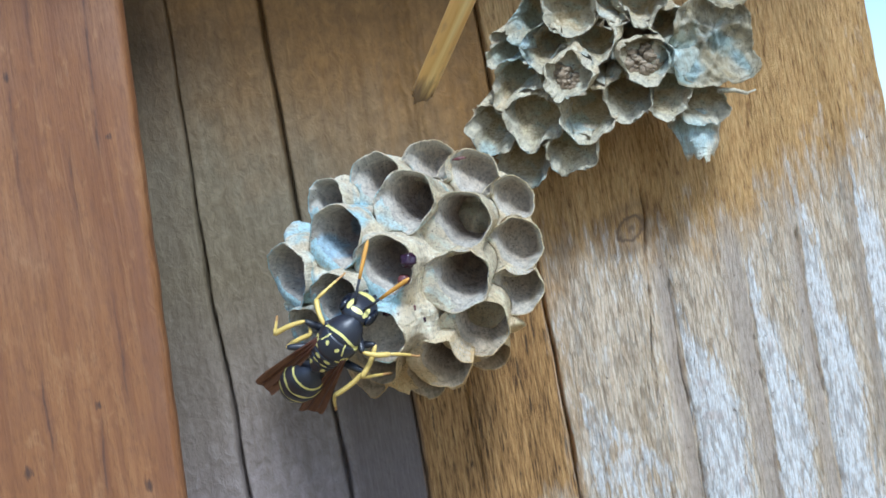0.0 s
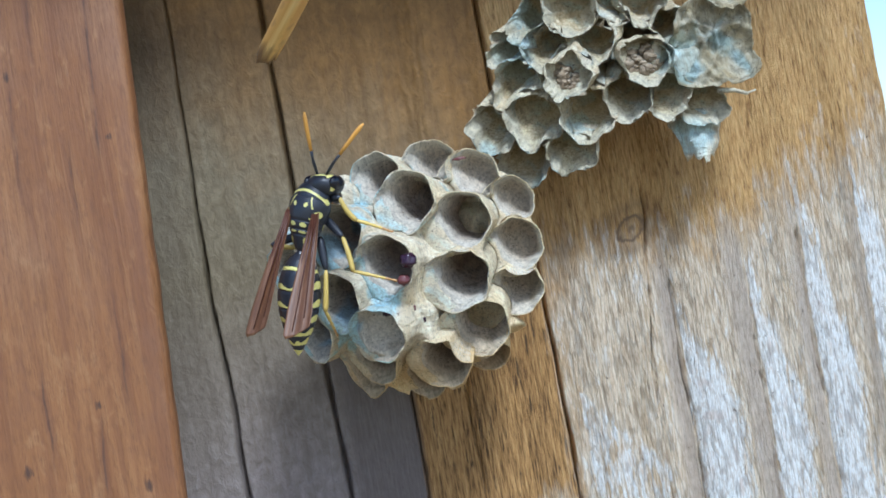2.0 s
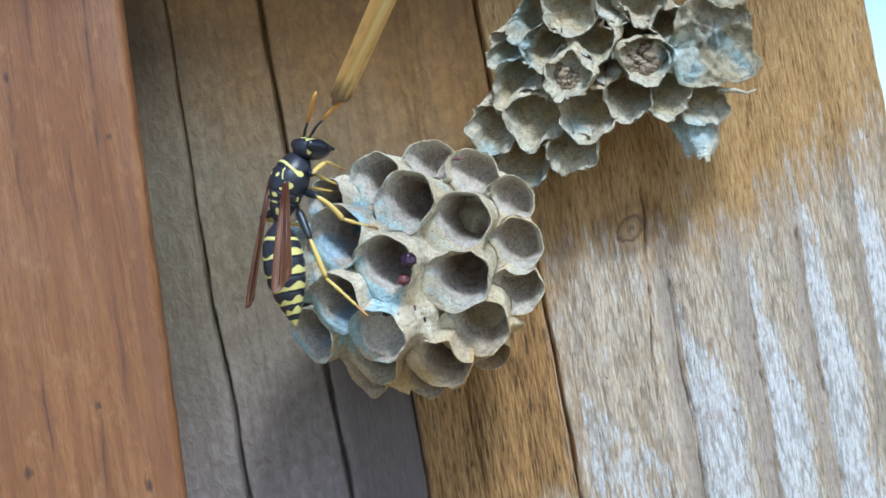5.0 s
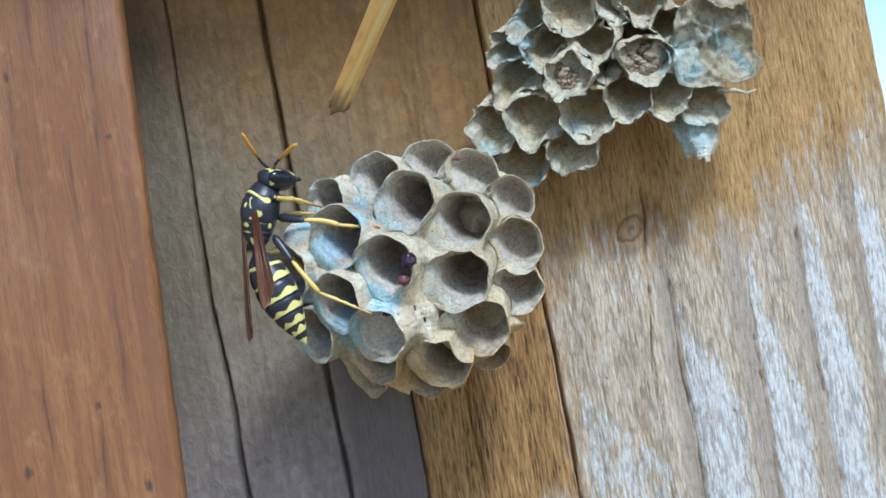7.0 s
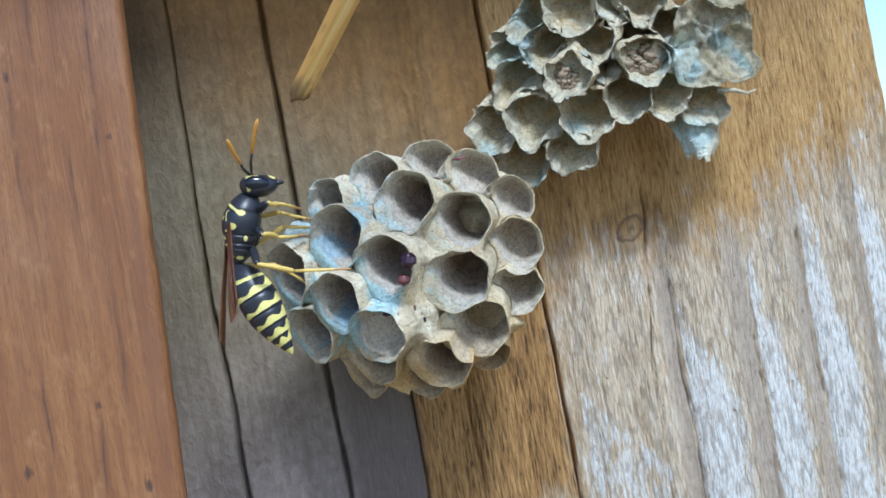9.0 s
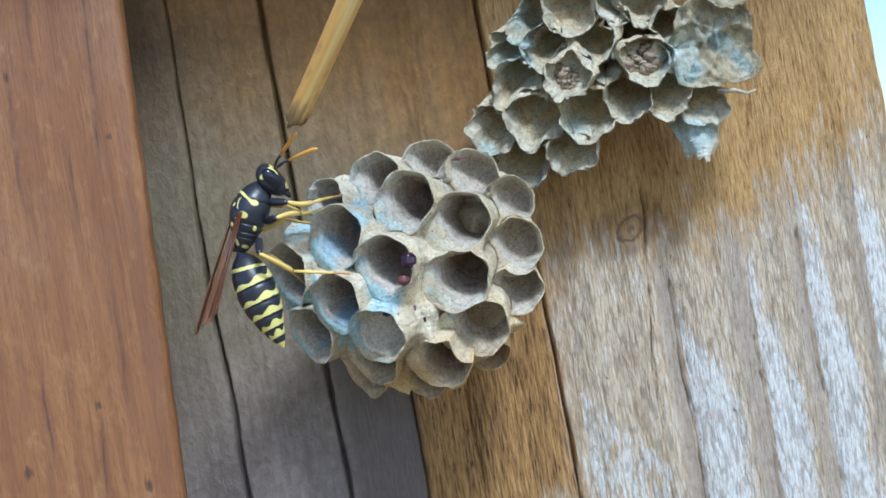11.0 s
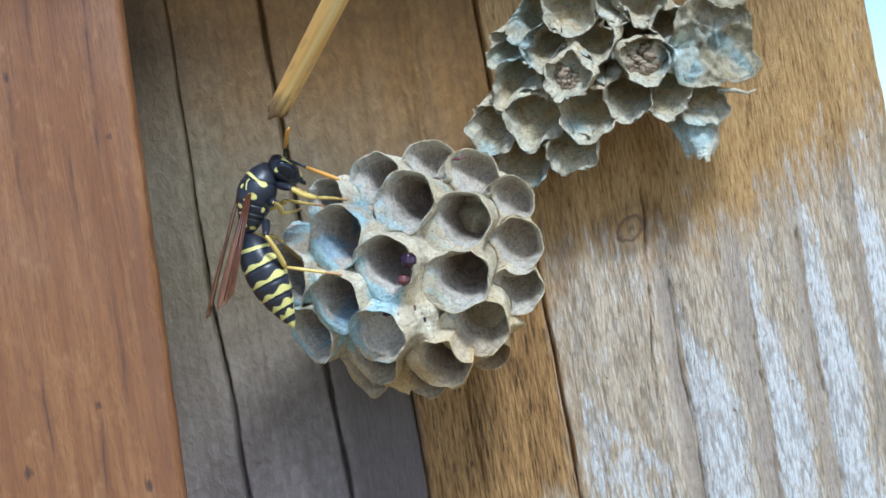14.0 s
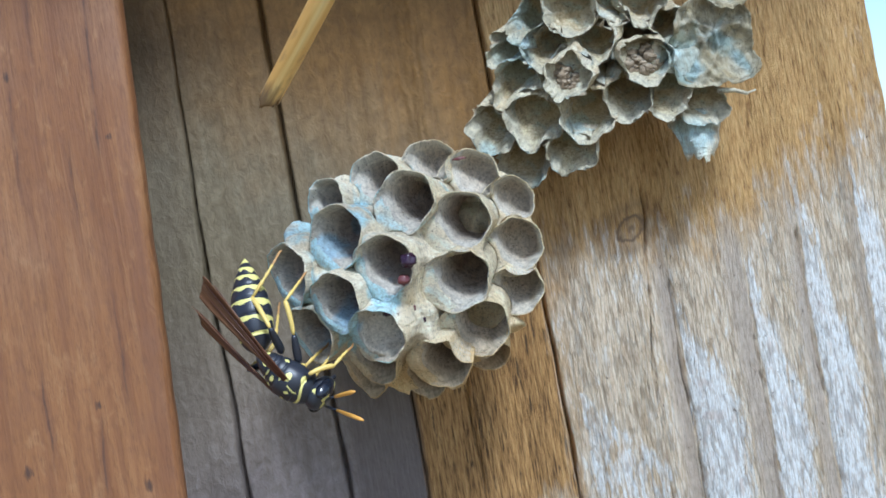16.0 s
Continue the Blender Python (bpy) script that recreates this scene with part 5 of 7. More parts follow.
    walk(wasp["antenna_left"], [
        (0, mm(3.585, 0.796, -0.885, -0.0, 21.5, 32.5)), (0.5, mm(4.204, 0.482, -0.525, -3.7, -0.8, 23.0)),
        (0.8, mm(3.772, -0.127, 0.104, -3.7, -5.8, 22.3)), (1, mm(3.755, 0.002, 0.057, -3.0, -36.4, 11.6)),
        (1.5, mm(3.558, 0.195, 0.155, -10.0, -45.9, 23.1)), (2, mm(3.254, -0.082, 0.019, -1.3, -32.8, 11.1)),
        (2.5, mm(3.917, -0.294, -0.009, 24.5, -26.0, -41.1)), (2.75, mm(3.896, -0.055, 0.068, 9.9, -53.0, 0.0)),
        (3, mm(3.874, 0.184, 0.145, -42.2, -57.9, 75.5)), (3.25, mm(3.662, 0.030, 0.007, 51.3, -48.0, -27.3)),
        (3.5, mm(3.449, -0.124, -0.130, 67.0, 2.8, -56.0)), (4, mm(3.208, -0.038, -0.069, 49.8, -33.0, -18.3)),
        (4.2, mm(3.867, -0.013, -0.085, 52.2, -39.2, -22.2)), (5.25, mm(4.084, 0.013, -0.280, 59.3, -16.5, -56.5)),
        (6.3, mm(4.300, 0.040, -0.475, 52.4, 6.1, -86.9)), (6.5, mm(3.562, 0.036, -0.471, 52.4, -12.1, -76.5)),
        (7, mm(3.841, -0.023, -0.458, 44.1, -50.0, -54.1)), (7.5, mm(3.913, 0.008, -0.993, 60.9, 12.0, -112.3)),
        (8, mm(2.806, -0.390, -0.438, 69.5, 10.8, -114.5)), (8.5, mm(4.300, 0.292, -0.096, 41.3, -16.5, -46.5)),
        (9, mm(4.307, 0.272, -0.444, 47.2, -29.8, -61.8)), (9.2, mm(4.295, 0.164, -0.773, 31.0, -16.6, -30.8)),
        (11.3, mm(4.334, -0.094, -1.237, 34.7, 2.6, -60.6)), (11.5, mm(3.657, -0.386, -1.953, 38.2, 27.6, -56.2)),
        (12, mm(3.883, -0.030, -1.404, 54.6, -31.8, -83.2)), (12.5, mm(3.768, 0.197, -1.015, 47.7, -35.6, -71.5)),
        (13, mm(3.689, 0.281, -0.736, 50.7, -52.6, -73.9)), (13.5, mm(3.689, 0.281, -0.736, 60.6, -23.0, -85.8)),
        (14, mm(3.820, -0.470, -1.532, 52.4, -24.0, -68.1)), (14.5, mm(4.005, -0.808, -1.069, 50.8, -32.1, -64.3)),
        (15, mm(4.464, 0.188, 0.129, -17.1, -56.3, 22.7)), (15.3, mm(4.005, 0.072, 0.497, -31.3, -33.4, 38.4)),
        (15.5, mm(4.033, 0.348, -0.049, -9.7, -44.6, 4.4)), (15.7, mm(4.034, 0.325, 0.491, -30.4, -42.4, 35.8)),
        (16, mm(3.621, 0.763, -0.132, -50.2, -13.5, 78.3)),
    ])
    walk(wasp["fore_left"], [
        (0, mm(1.500, 0.700, -1.250, -32.8, -58.7, 112.1)), (0.5, mm(1.500, 0.700, -1.250, -40.4, -23.0, 114.6)),
        (0.8, mm(1.500, 0.700, -1.250, -41.6, 3.3, 107.0)), (1, mm(1.500, 0.700, -1.250, -41.6, 3.3, 107.0)),
        (1.5, mm(1.500, 0.700, -1.250, -41.6, 3.3, 107.0)), (2, mm(1.500, 0.700, -1.250, -41.6, 3.3, 107.0)),
        (2.5, mm(1.500, 0.700, -1.250, -41.6, 3.3, 107.0)), (3, mm(1.500, 0.700, -1.250, -41.6, 3.3, 107.0)),
        (3.5, mm(1.500, 0.700, -1.250, -41.6, 3.3, 107.0)), (4, mm(1.500, 0.700, -1.250, -41.6, 3.3, 107.0)),
        (4.2, mm(1.500, 0.700, -1.250, -41.6, 3.3, 107.0)), (6.3, mm(1.500, 0.700, -1.250, -41.6, 3.3, 107.0)),
        (6.5, mm(1.500, 0.700, -1.250, -41.6, 3.3, 107.0)), (7, mm(1.500, 0.700, -1.250, -41.6, 3.3, 107.0)),
        (7.5, mm(1.500, 0.700, -1.250, -41.6, 3.3, 107.0)), (8, mm(1.500, 0.700, -1.250, -41.6, 3.3, 107.0)),
        (8.5, mm(1.500, 0.700, -1.250, -41.6, 3.3, 107.0)), (9, mm(1.500, 0.700, -1.250, -41.6, 3.3, 107.0)),
        (9.2, mm(1.500, 0.700, -1.250, -41.6, 3.3, 107.0)), (11.3, mm(1.500, 0.700, -1.250, -41.6, 3.3, 107.0)),
        (11.5, mm(1.500, 0.700, -1.250, -41.6, 3.3, 107.0)), (12, mm(1.500, 0.700, -1.250, -41.6, 3.3, 107.0)),
        (12.5, mm(1.500, 0.700, -1.250, -41.6, 3.3, 107.0)), (13, mm(1.500, 0.700, -1.250, -41.6, 3.3, 107.0)),
        (13.5, mm(1.500, 0.700, -1.250, -41.6, 3.3, 107.0)), (14, mm(1.500, 0.700, -1.250, -41.6, 3.3, 107.0)),
        (14.5, mm(1.500, 0.700, -1.250, -41.6, 3.3, 107.0)), (15, mm(1.500, 0.700, -1.250, -41.6, 3.3, 107.0)),
        (15.3, mm(1.500, 0.700, -1.250, -40.9, -21.8, 90.3)), (15.5, mm(1.500, 0.700, -1.250, -37.9, -19.9, 82.5)),
        (15.7, mm(1.500, 0.700, -1.250, -40.4, -21.8, 90.0)), (16, mm(1.500, 0.700, -1.250, -46.1, -36.0, 100.9)),
    ])
    walk(wasp["fore_left_tibia"], [
        (0, mm(2.000, 0.000, 0.000, -180.0, 82.4, -180.0)), (0.5, mm(2.000, -0.000, -0.000, -118.9, 32.4, -127.4)),
        (0.8, mm(2.000, 0.000, -0.000, 161.7, 45.0, 140.0)), (1, mm(2.000, 0.000, -0.000, 161.7, 45.0, 140.0)),
        (1.5, mm(2.000, 0.000, -0.000, 161.7, 45.0, 140.0)), (2, mm(2.000, 0.000, -0.000, 161.7, 45.0, 140.0)),
        (2.5, mm(2.000, -0.000, 0.000, 161.7, 45.0, 140.0)), (3, mm(2.000, -0.000, -0.000, 161.7, 45.0, 140.0)),
        (3.5, mm(2.000, 0.000, -0.000, 161.7, 45.0, 140.0)), (4, mm(2.000, 0.000, 0.000, 161.7, 45.0, 140.0)),
        (4.2, mm(2.000, -0.000, 0.000, 161.7, 45.0, 140.0)), (6.3, mm(2.000, -0.000, -0.000, 161.7, 45.0, 140.0)),
        (6.5, mm(2.000, 0.000, 0.000, 161.7, 45.0, 140.0)), (7, mm(2.000, -0.000, 0.000, 161.7, 45.0, 140.0)),
        (7.5, mm(2.000, 0.000, 0.000, 161.7, 45.0, 140.0)), (8, mm(2.000, 0.000, 0.000, 161.7, 45.0, 140.0)),
        (8.5, mm(2.000, 0.000, -0.000, 161.7, 45.0, 140.0)), (9, mm(2.000, -0.000, 0.000, 161.7, 45.0, 140.0)),
        (9.2, mm(2.000, 0.000, -0.000, 161.7, 45.0, 140.0)), (11.3, mm(2.000, -0.000, 0.000, 161.7, 45.0, 140.0)),
        (11.5, mm(2.000, 0.000, 0.000, 161.7, 45.0, 140.0)), (12, mm(2.000, -0.000, 0.000, 161.7, 45.0, 140.0)),
        (12.5, mm(2.000, 0.000, -0.000, 161.7, 45.0, 140.0)), (13, mm(2.000, -0.000, 0.000, 161.7, 45.0, 140.0)),
        (13.5, mm(2.000, 0.000, -0.000, 161.7, 45.0, 140.0)), (14, mm(2.000, 0.000, -0.000, 161.7, 45.0, 140.0)),
        (14.5, mm(2.000, -0.000, -0.000, 161.7, 45.0, 140.0)), (15, mm(2.000, -0.000, 0.000, 161.7, 45.0, 140.0)),
        (15.15, mm(2.000, -0.000, -0.000, -148.4, 62.7, -135.9)), (15.3, mm(2.000, -0.000, -0.000, -113.7, 37.2, -65.8)),
        (15.5, mm(2.000, 0.000, -0.000, -98.5, 43.0, -42.5)), (15.7, mm(2.000, 0.000, 0.000, -110.9, 46.1, -59.4)),
        (16, mm(2.000, -0.000, -0.000, 117.8, 63.6, 160.2)),
    ])
    walk(wasp["fore_left_tarsus"], [
        (0, mm(1.695, 0.000, -2.280, -54.6, 20.7, -145.1)), (0.5, mm(0.819, -1.543, -1.231, -79.8, 36.0, 160.0)),
        (0.8, mm(0.753, 1.045, -1.626, -158.0, 44.7, 77.5)), (1, mm(0.753, 1.045, -1.626, -158.0, 44.7, 77.5)),
        (1.5, mm(0.753, 1.045, -1.626, -158.0, 44.7, 77.5)), (2, mm(0.753, 1.045, -1.626, -158.0, 44.7, 77.5)),
        (2.5, mm(0.753, 1.045, -1.626, -158.0, 44.7, 77.5)), (3, mm(0.753, 1.045, -1.626, -158.0, 44.7, 77.5)),
        (3.5, mm(0.753, 1.045, -1.626, -158.0, 44.7, 77.5)), (4, mm(0.753, 1.045, -1.626, -158.0, 44.7, 77.5)),
        (4.2, mm(0.753, 1.045, -1.626, -158.0, 44.7, 77.5)), (6.3, mm(0.753, 1.045, -1.626, -158.0, 44.7, 77.5)),
        (6.5, mm(0.753, 1.045, -1.626, -158.0, 44.7, 77.5)), (7, mm(0.753, 1.045, -1.626, -158.0, 44.7, 77.5)),
        (7.5, mm(0.753, 1.045, -1.626, -158.0, 44.7, 77.5)), (8, mm(0.753, 1.045, -1.626, -158.0, 44.7, 77.5)),
        (8.5, mm(0.753, 1.045, -1.626, -158.0, 44.7, 77.5)), (9, mm(0.753, 1.045, -1.626, -158.0, 44.7, 77.5)),
        (9.2, mm(0.753, 1.045, -1.626, -158.0, 44.7, 77.5)), (11.3, mm(0.753, 1.045, -1.626, -158.0, 44.7, 77.5)),
        (11.5, mm(0.753, 1.045, -1.626, -158.0, 44.7, 77.5)), (12, mm(0.753, 1.045, -1.626, -158.0, 44.7, 77.5)),
        (12.5, mm(0.753, 1.045, -1.626, -158.0, 44.7, 77.5)), (13, mm(0.753, 1.045, -1.626, -158.0, 44.7, 77.5)),
        (13.5, mm(0.753, 1.045, -1.626, -158.0, 44.7, 77.5)), (14, mm(0.753, 1.045, -1.626, -158.0, 44.7, 77.5)),
        (14.5, mm(0.753, 1.045, -1.626, -158.0, 44.7, 77.5)), (15, mm(0.753, 1.045, -1.626, -158.0, 44.7, 77.5)),
        (15.3, mm(2.751, -1.672, -1.390, 141.7, 78.7, 3.8)), (15.5, mm(3.240, -1.136, -1.569, -76.6, 76.1, 148.6)),
        (15.7, mm(2.813, -1.373, -1.656, 147.5, 74.6, 14.4)), (16, mm(1.038, 0.346, -2.060, -96.5, 30.0, 147.8)),
    ])
    walk(wasp["mid_left"], [
        (0, mm(-0.100, 0.800, -1.400, 85.5, -21.4, 97.8)), (0.5, mm(-0.100, 0.800, -1.400, 90.5, -22.5, 84.8)),
        (0.8, mm(-0.100, 0.800, -1.400, 91.7, 1.5, 122.1)), (1, mm(-0.100, 0.800, -1.400, 91.7, 1.5, 122.1)),
        (1.5, mm(-0.100, 0.800, -1.400, 91.7, 1.5, 122.1)), (2, mm(-0.100, 0.800, -1.400, 91.7, 1.5, 122.1)),
        (2.5, mm(-0.100, 0.800, -1.400, 91.7, 1.5, 122.1)), (3, mm(-0.100, 0.800, -1.400, 91.7, 1.5, 122.1)),
        (3.5, mm(-0.100, 0.800, -1.400, 91.7, 1.5, 122.1)), (4, mm(-0.100, 0.800, -1.400, 91.7, 1.5, 122.1)),
        (4.2, mm(-0.100, 0.800, -1.400, 91.7, 1.5, 122.1)), (6.3, mm(-0.100, 0.800, -1.400, 91.7, 1.5, 122.1)),
        (6.5, mm(-0.100, 0.800, -1.400, 91.7, 1.5, 122.1)), (7, mm(-0.100, 0.800, -1.400, 91.7, 1.5, 122.1)),
        (7.5, mm(-0.100, 0.800, -1.400, 91.7, 1.5, 122.1)), (8, mm(-0.100, 0.800, -1.400, 91.7, 1.5, 122.1)),
        (8.5, mm(-0.100, 0.800, -1.400, 91.7, 1.5, 122.1)), (9, mm(-0.100, 0.800, -1.400, 91.7, 1.5, 122.1)),
        (9.2, mm(-0.100, 0.800, -1.400, 91.7, 1.5, 122.1)), (11.3, mm(-0.100, 0.800, -1.400, 91.7, 1.5, 122.1)),
        (11.5, mm(-0.100, 0.800, -1.400, 91.7, 1.5, 122.1)), (12, mm(-0.100, 0.800, -1.400, 91.7, 1.5, 122.1)),
        (12.5, mm(-0.100, 0.800, -1.400, 91.7, 1.5, 122.1)), (13, mm(-0.100, 0.800, -1.400, 91.7, 1.5, 122.1)),
        (13.5, mm(-0.100, 0.800, -1.400, 91.7, 1.5, 122.1)), (14, mm(-0.100, 0.800, -1.400, 91.7, 1.5, 122.1)),
        (14.5, mm(-0.100, 0.800, -1.400, 91.7, 1.5, 122.1)), (15, mm(-0.100, 0.800, -1.400, 91.7, 1.5, 122.1)),
        (15.3, mm(-0.100, 0.800, -1.400, 114.6, -26.6, 78.8)), (15.5, mm(-0.100, 0.800, -1.400, 123.6, -35.1, 63.1)),
        (15.7, mm(-0.100, 0.800, -1.400, 112.5, -33.2, 85.1)), (16, mm(-0.100, 0.800, -1.400, 122.5, 16.6, 136.2)),
    ])
    walk(wasp["mid_left_tibia"], [
        (0, mm(2.500, -0.000, 0.000, -0.0, 55.7, -0.0)), (0.5, mm(2.500, 0.000, 0.000, -66.4, 82.0, -71.2)),
        (0.65, mm(2.500, -0.000, -0.000, -86.1, 27.9, -107.6)), (0.8, mm(2.500, -0.000, -0.000, -72.7, -25.1, -125.4)),
        (1, mm(2.500, -0.000, -0.000, -72.7, -25.1, -125.4)), (1.5, mm(2.500, 0.000, -0.000, -72.7, -25.1, -125.4)),
        (2, mm(2.500, 0.000, 0.000, -72.7, -25.1, -125.4)), (2.5, mm(2.500, -0.000, 0.000, -72.7, -25.1, -125.4)),
        (3, mm(2.500, 0.000, 0.000, -72.7, -25.1, -125.4)), (3.5, mm(2.500, -0.000, -0.000, -72.7, -25.1, -125.4)),
        (4, mm(2.500, -0.000, -0.000, -72.7, -25.1, -125.4)), (4.2, mm(2.500, 0.000, -0.000, -72.7, -25.1, -125.4)),
        (6.3, mm(2.500, -0.000, 0.000, -72.7, -25.1, -125.4)), (6.5, mm(2.500, 0.000, 0.000, -72.7, -25.1, -125.4)),
        (7, mm(2.500, 0.000, 0.000, -72.7, -25.1, -125.4)), (7.5, mm(2.500, -0.000, -0.000, -72.7, -25.1, -125.4)),
        (8, mm(2.500, 0.000, 0.000, -72.7, -25.1, -125.4)), (8.5, mm(2.500, 0.000, -0.000, -72.7, -25.1, -125.4)),
        (9, mm(2.500, 0.000, -0.000, -72.7, -25.1, -125.4)), (9.2, mm(2.500, -0.000, -0.000, -72.7, -25.1, -125.4)),
        (11.3, mm(2.500, 0.000, 0.000, -72.7, -25.1, -125.4)), (11.5, mm(2.500, 0.000, 0.000, -72.7, -25.1, -125.4)),
        (12, mm(2.500, 0.000, 0.000, -72.7, -25.1, -125.4)), (12.5, mm(2.500, 0.000, -0.000, -72.7, -25.1, -125.4)),
        (13, mm(2.500, 0.000, -0.000, -72.7, -25.1, -125.4)), (13.5, mm(2.500, 0.000, -0.000, -72.7, -25.1, -125.4)),
        (14, mm(2.500, 0.000, 0.000, -72.7, -25.1, -125.4)), (14.5, mm(2.500, -0.000, 0.000, -72.7, -25.1, -125.4)),
        (15, mm(2.500, 0.000, 0.000, -72.7, -25.1, -125.4)), (15.3, mm(2.500, 0.000, 0.000, -87.0, 30.7, -140.0)),
        (15.5, mm(2.500, 0.000, 0.000, -75.4, 30.7, -118.4)), (15.7, mm(2.500, -0.000, -0.000, -67.9, -0.5, -67.7)),
        (16, mm(2.500, 0.000, 0.000, -53.7, 6.2, -19.0)),
    ])
    walk(wasp["mid_left_tarsus"], [
        (0, mm(4.132, -0.000, -2.397, -30.9, 12.6, -93.0)), (0.5, mm(2.630, -0.382, -2.872, -32.4, -0.3, -99.9)),
        (0.8, mm(0.978, -2.139, 1.232, -33.0, -13.4, -80.2)), (1, mm(0.978, -2.139, 1.232, -33.0, -13.4, -80.2)),
        (1.5, mm(0.978, -2.139, 1.232, -33.0, -13.4, -80.2)), (2, mm(0.978, -2.139, 1.232, -33.0, -13.4, -80.2)),
        (2.5, mm(0.978, -2.139, 1.232, -33.0, -13.4, -80.2)), (3, mm(0.978, -2.139, 1.232, -33.0, -13.4, -80.2)),
        (3.5, mm(0.978, -2.139, 1.232, -33.0, -13.4, -80.2)), (4, mm(0.978, -2.139, 1.232, -33.0, -13.4, -80.2)),
        (4.2, mm(0.978, -2.139, 1.232, -33.0, -13.4, -80.2)), (6.3, mm(0.978, -2.139, 1.232, -33.0, -13.4, -80.2)),
        (6.5, mm(0.978, -2.139, 1.232, -33.0, -13.4, -80.2)), (7, mm(0.978, -2.139, 1.232, -33.0, -13.4, -80.2)),
        (7.5, mm(0.978, -2.139, 1.232, -33.0, -13.4, -80.2)), (8, mm(0.978, -2.139, 1.232, -33.0, -13.4, -80.2)),
        (8.5, mm(0.978, -2.139, 1.232, -33.0, -13.4, -80.2)), (9, mm(0.978, -2.139, 1.232, -33.0, -13.4, -80.2)),
        (9.2, mm(0.978, -2.139, 1.232, -33.0, -13.4, -80.2)), (11.3, mm(0.978, -2.139, 1.232, -33.0, -13.4, -80.2)),
        (11.5, mm(0.978, -2.139, 1.232, -33.0, -13.4, -80.2)), (12, mm(0.978, -2.139, 1.232, -33.0, -13.4, -80.2)),
        (12.5, mm(0.978, -2.139, 1.232, -33.0, -13.4, -80.2)), (13, mm(0.978, -2.139, 1.232, -33.0, -13.4, -80.2)),
        (13.5, mm(0.978, -2.139, 1.232, -33.0, -13.4, -80.2)), (14, mm(0.978, -2.139, 1.232, -33.0, -13.4, -80.2)),
        (14.5, mm(0.978, -2.139, 1.232, -33.0, -13.4, -80.2)), (15, mm(0.978, -2.139, 1.232, -33.0, -13.4, -80.2)),
        (15.3, mm(0.591, -1.603, -1.482, -25.5, -2.3, -107.1)), (15.5, mm(1.314, -2.193, -1.481, -24.7, -2.6, -118.0)),
        (15.7, mm(3.599, -2.684, 0.026, -33.9, -49.2, -117.7)), (16, mm(5.226, -0.937, -0.315, -60.3, -26.6, -68.4)),
    ])
    walk(wasp["hind_left"], [
        (0, mm(-1.700, 0.800, -1.150, 3.1, -22.3, 125.9)), (0.5, mm(-1.700, 0.800, -1.150, 3.1, -22.3, 125.9)),
        (0.8, mm(-1.700, 0.800, -1.150, 3.1, -22.3, 125.9)), (1, mm(-1.700, 0.800, -1.150, 3.1, -22.3, 125.9)),
        (1.5, mm(-1.700, 0.800, -1.150, 3.1, -22.3, 125.9)), (2, mm(-1.700, 0.800, -1.150, 3.1, -22.3, 125.9)),
        (2.5, mm(-1.700, 0.800, -1.150, 3.1, -22.3, 125.9)), (3, mm(-1.700, 0.800, -1.150, 3.1, -22.3, 125.9)),
        (3.5, mm(-1.700, 0.800, -1.150, 3.1, -22.3, 125.9)), (4, mm(-1.700, 0.800, -1.150, 3.1, -22.3, 125.9)),
        (4.2, mm(-1.700, 0.800, -1.150, 3.1, -22.3, 125.9)), (6.3, mm(-1.700, 0.800, -1.150, 3.1, -22.3, 125.9)),
        (6.5, mm(-1.700, 0.800, -1.150, 3.1, -22.3, 125.9)), (7, mm(-1.700, 0.800, -1.150, 3.1, -22.3, 125.9)),
        (7.5, mm(-1.700, 0.800, -1.150, 3.1, -22.3, 125.9)), (8, mm(-1.700, 0.800, -1.150, 3.1, -22.3, 125.9)),
        (8.5, mm(-1.700, 0.800, -1.150, 3.1, -22.3, 125.9)), (9, mm(-1.700, 0.800, -1.150, 3.1, -22.3, 125.9)),
        (9.2, mm(-1.700, 0.800, -1.150, 3.1, -22.3, 125.9)), (11.3, mm(-1.700, 0.800, -1.150, 3.1, -22.3, 125.9)),
        (11.5, mm(-1.700, 0.800, -1.150, 3.1, -22.3, 125.9)), (12, mm(-1.700, 0.800, -1.150, 3.1, -22.3, 125.9)),
        (12.5, mm(-1.700, 0.800, -1.150, 3.1, -22.3, 125.9)), (13, mm(-1.700, 0.800, -1.150, 3.1, -22.3, 125.9)),
        (13.5, mm(-1.700, 0.800, -1.150, 3.1, -22.3, 125.9)), (14, mm(-1.700, 0.800, -1.150, 3.1, -22.3, 125.9)),
        (14.5, mm(-1.700, 0.800, -1.150, 3.1, -22.3, 125.9)), (15, mm(-1.700, 0.800, -1.150, 3.1, -22.3, 125.9)),
        (15.3, mm(-1.700, 0.800, -1.150, 3.1, -22.3, 125.9)), (15.5, mm(-1.700, 0.800, -1.150, 3.1, -22.3, 125.9)),
        (15.7, mm(-1.700, 0.800, -1.150, 11.6, -27.1, 102.5)), (16, mm(-1.700, 0.800, -1.150, -3.7, -3.7, 133.6)),
    ])
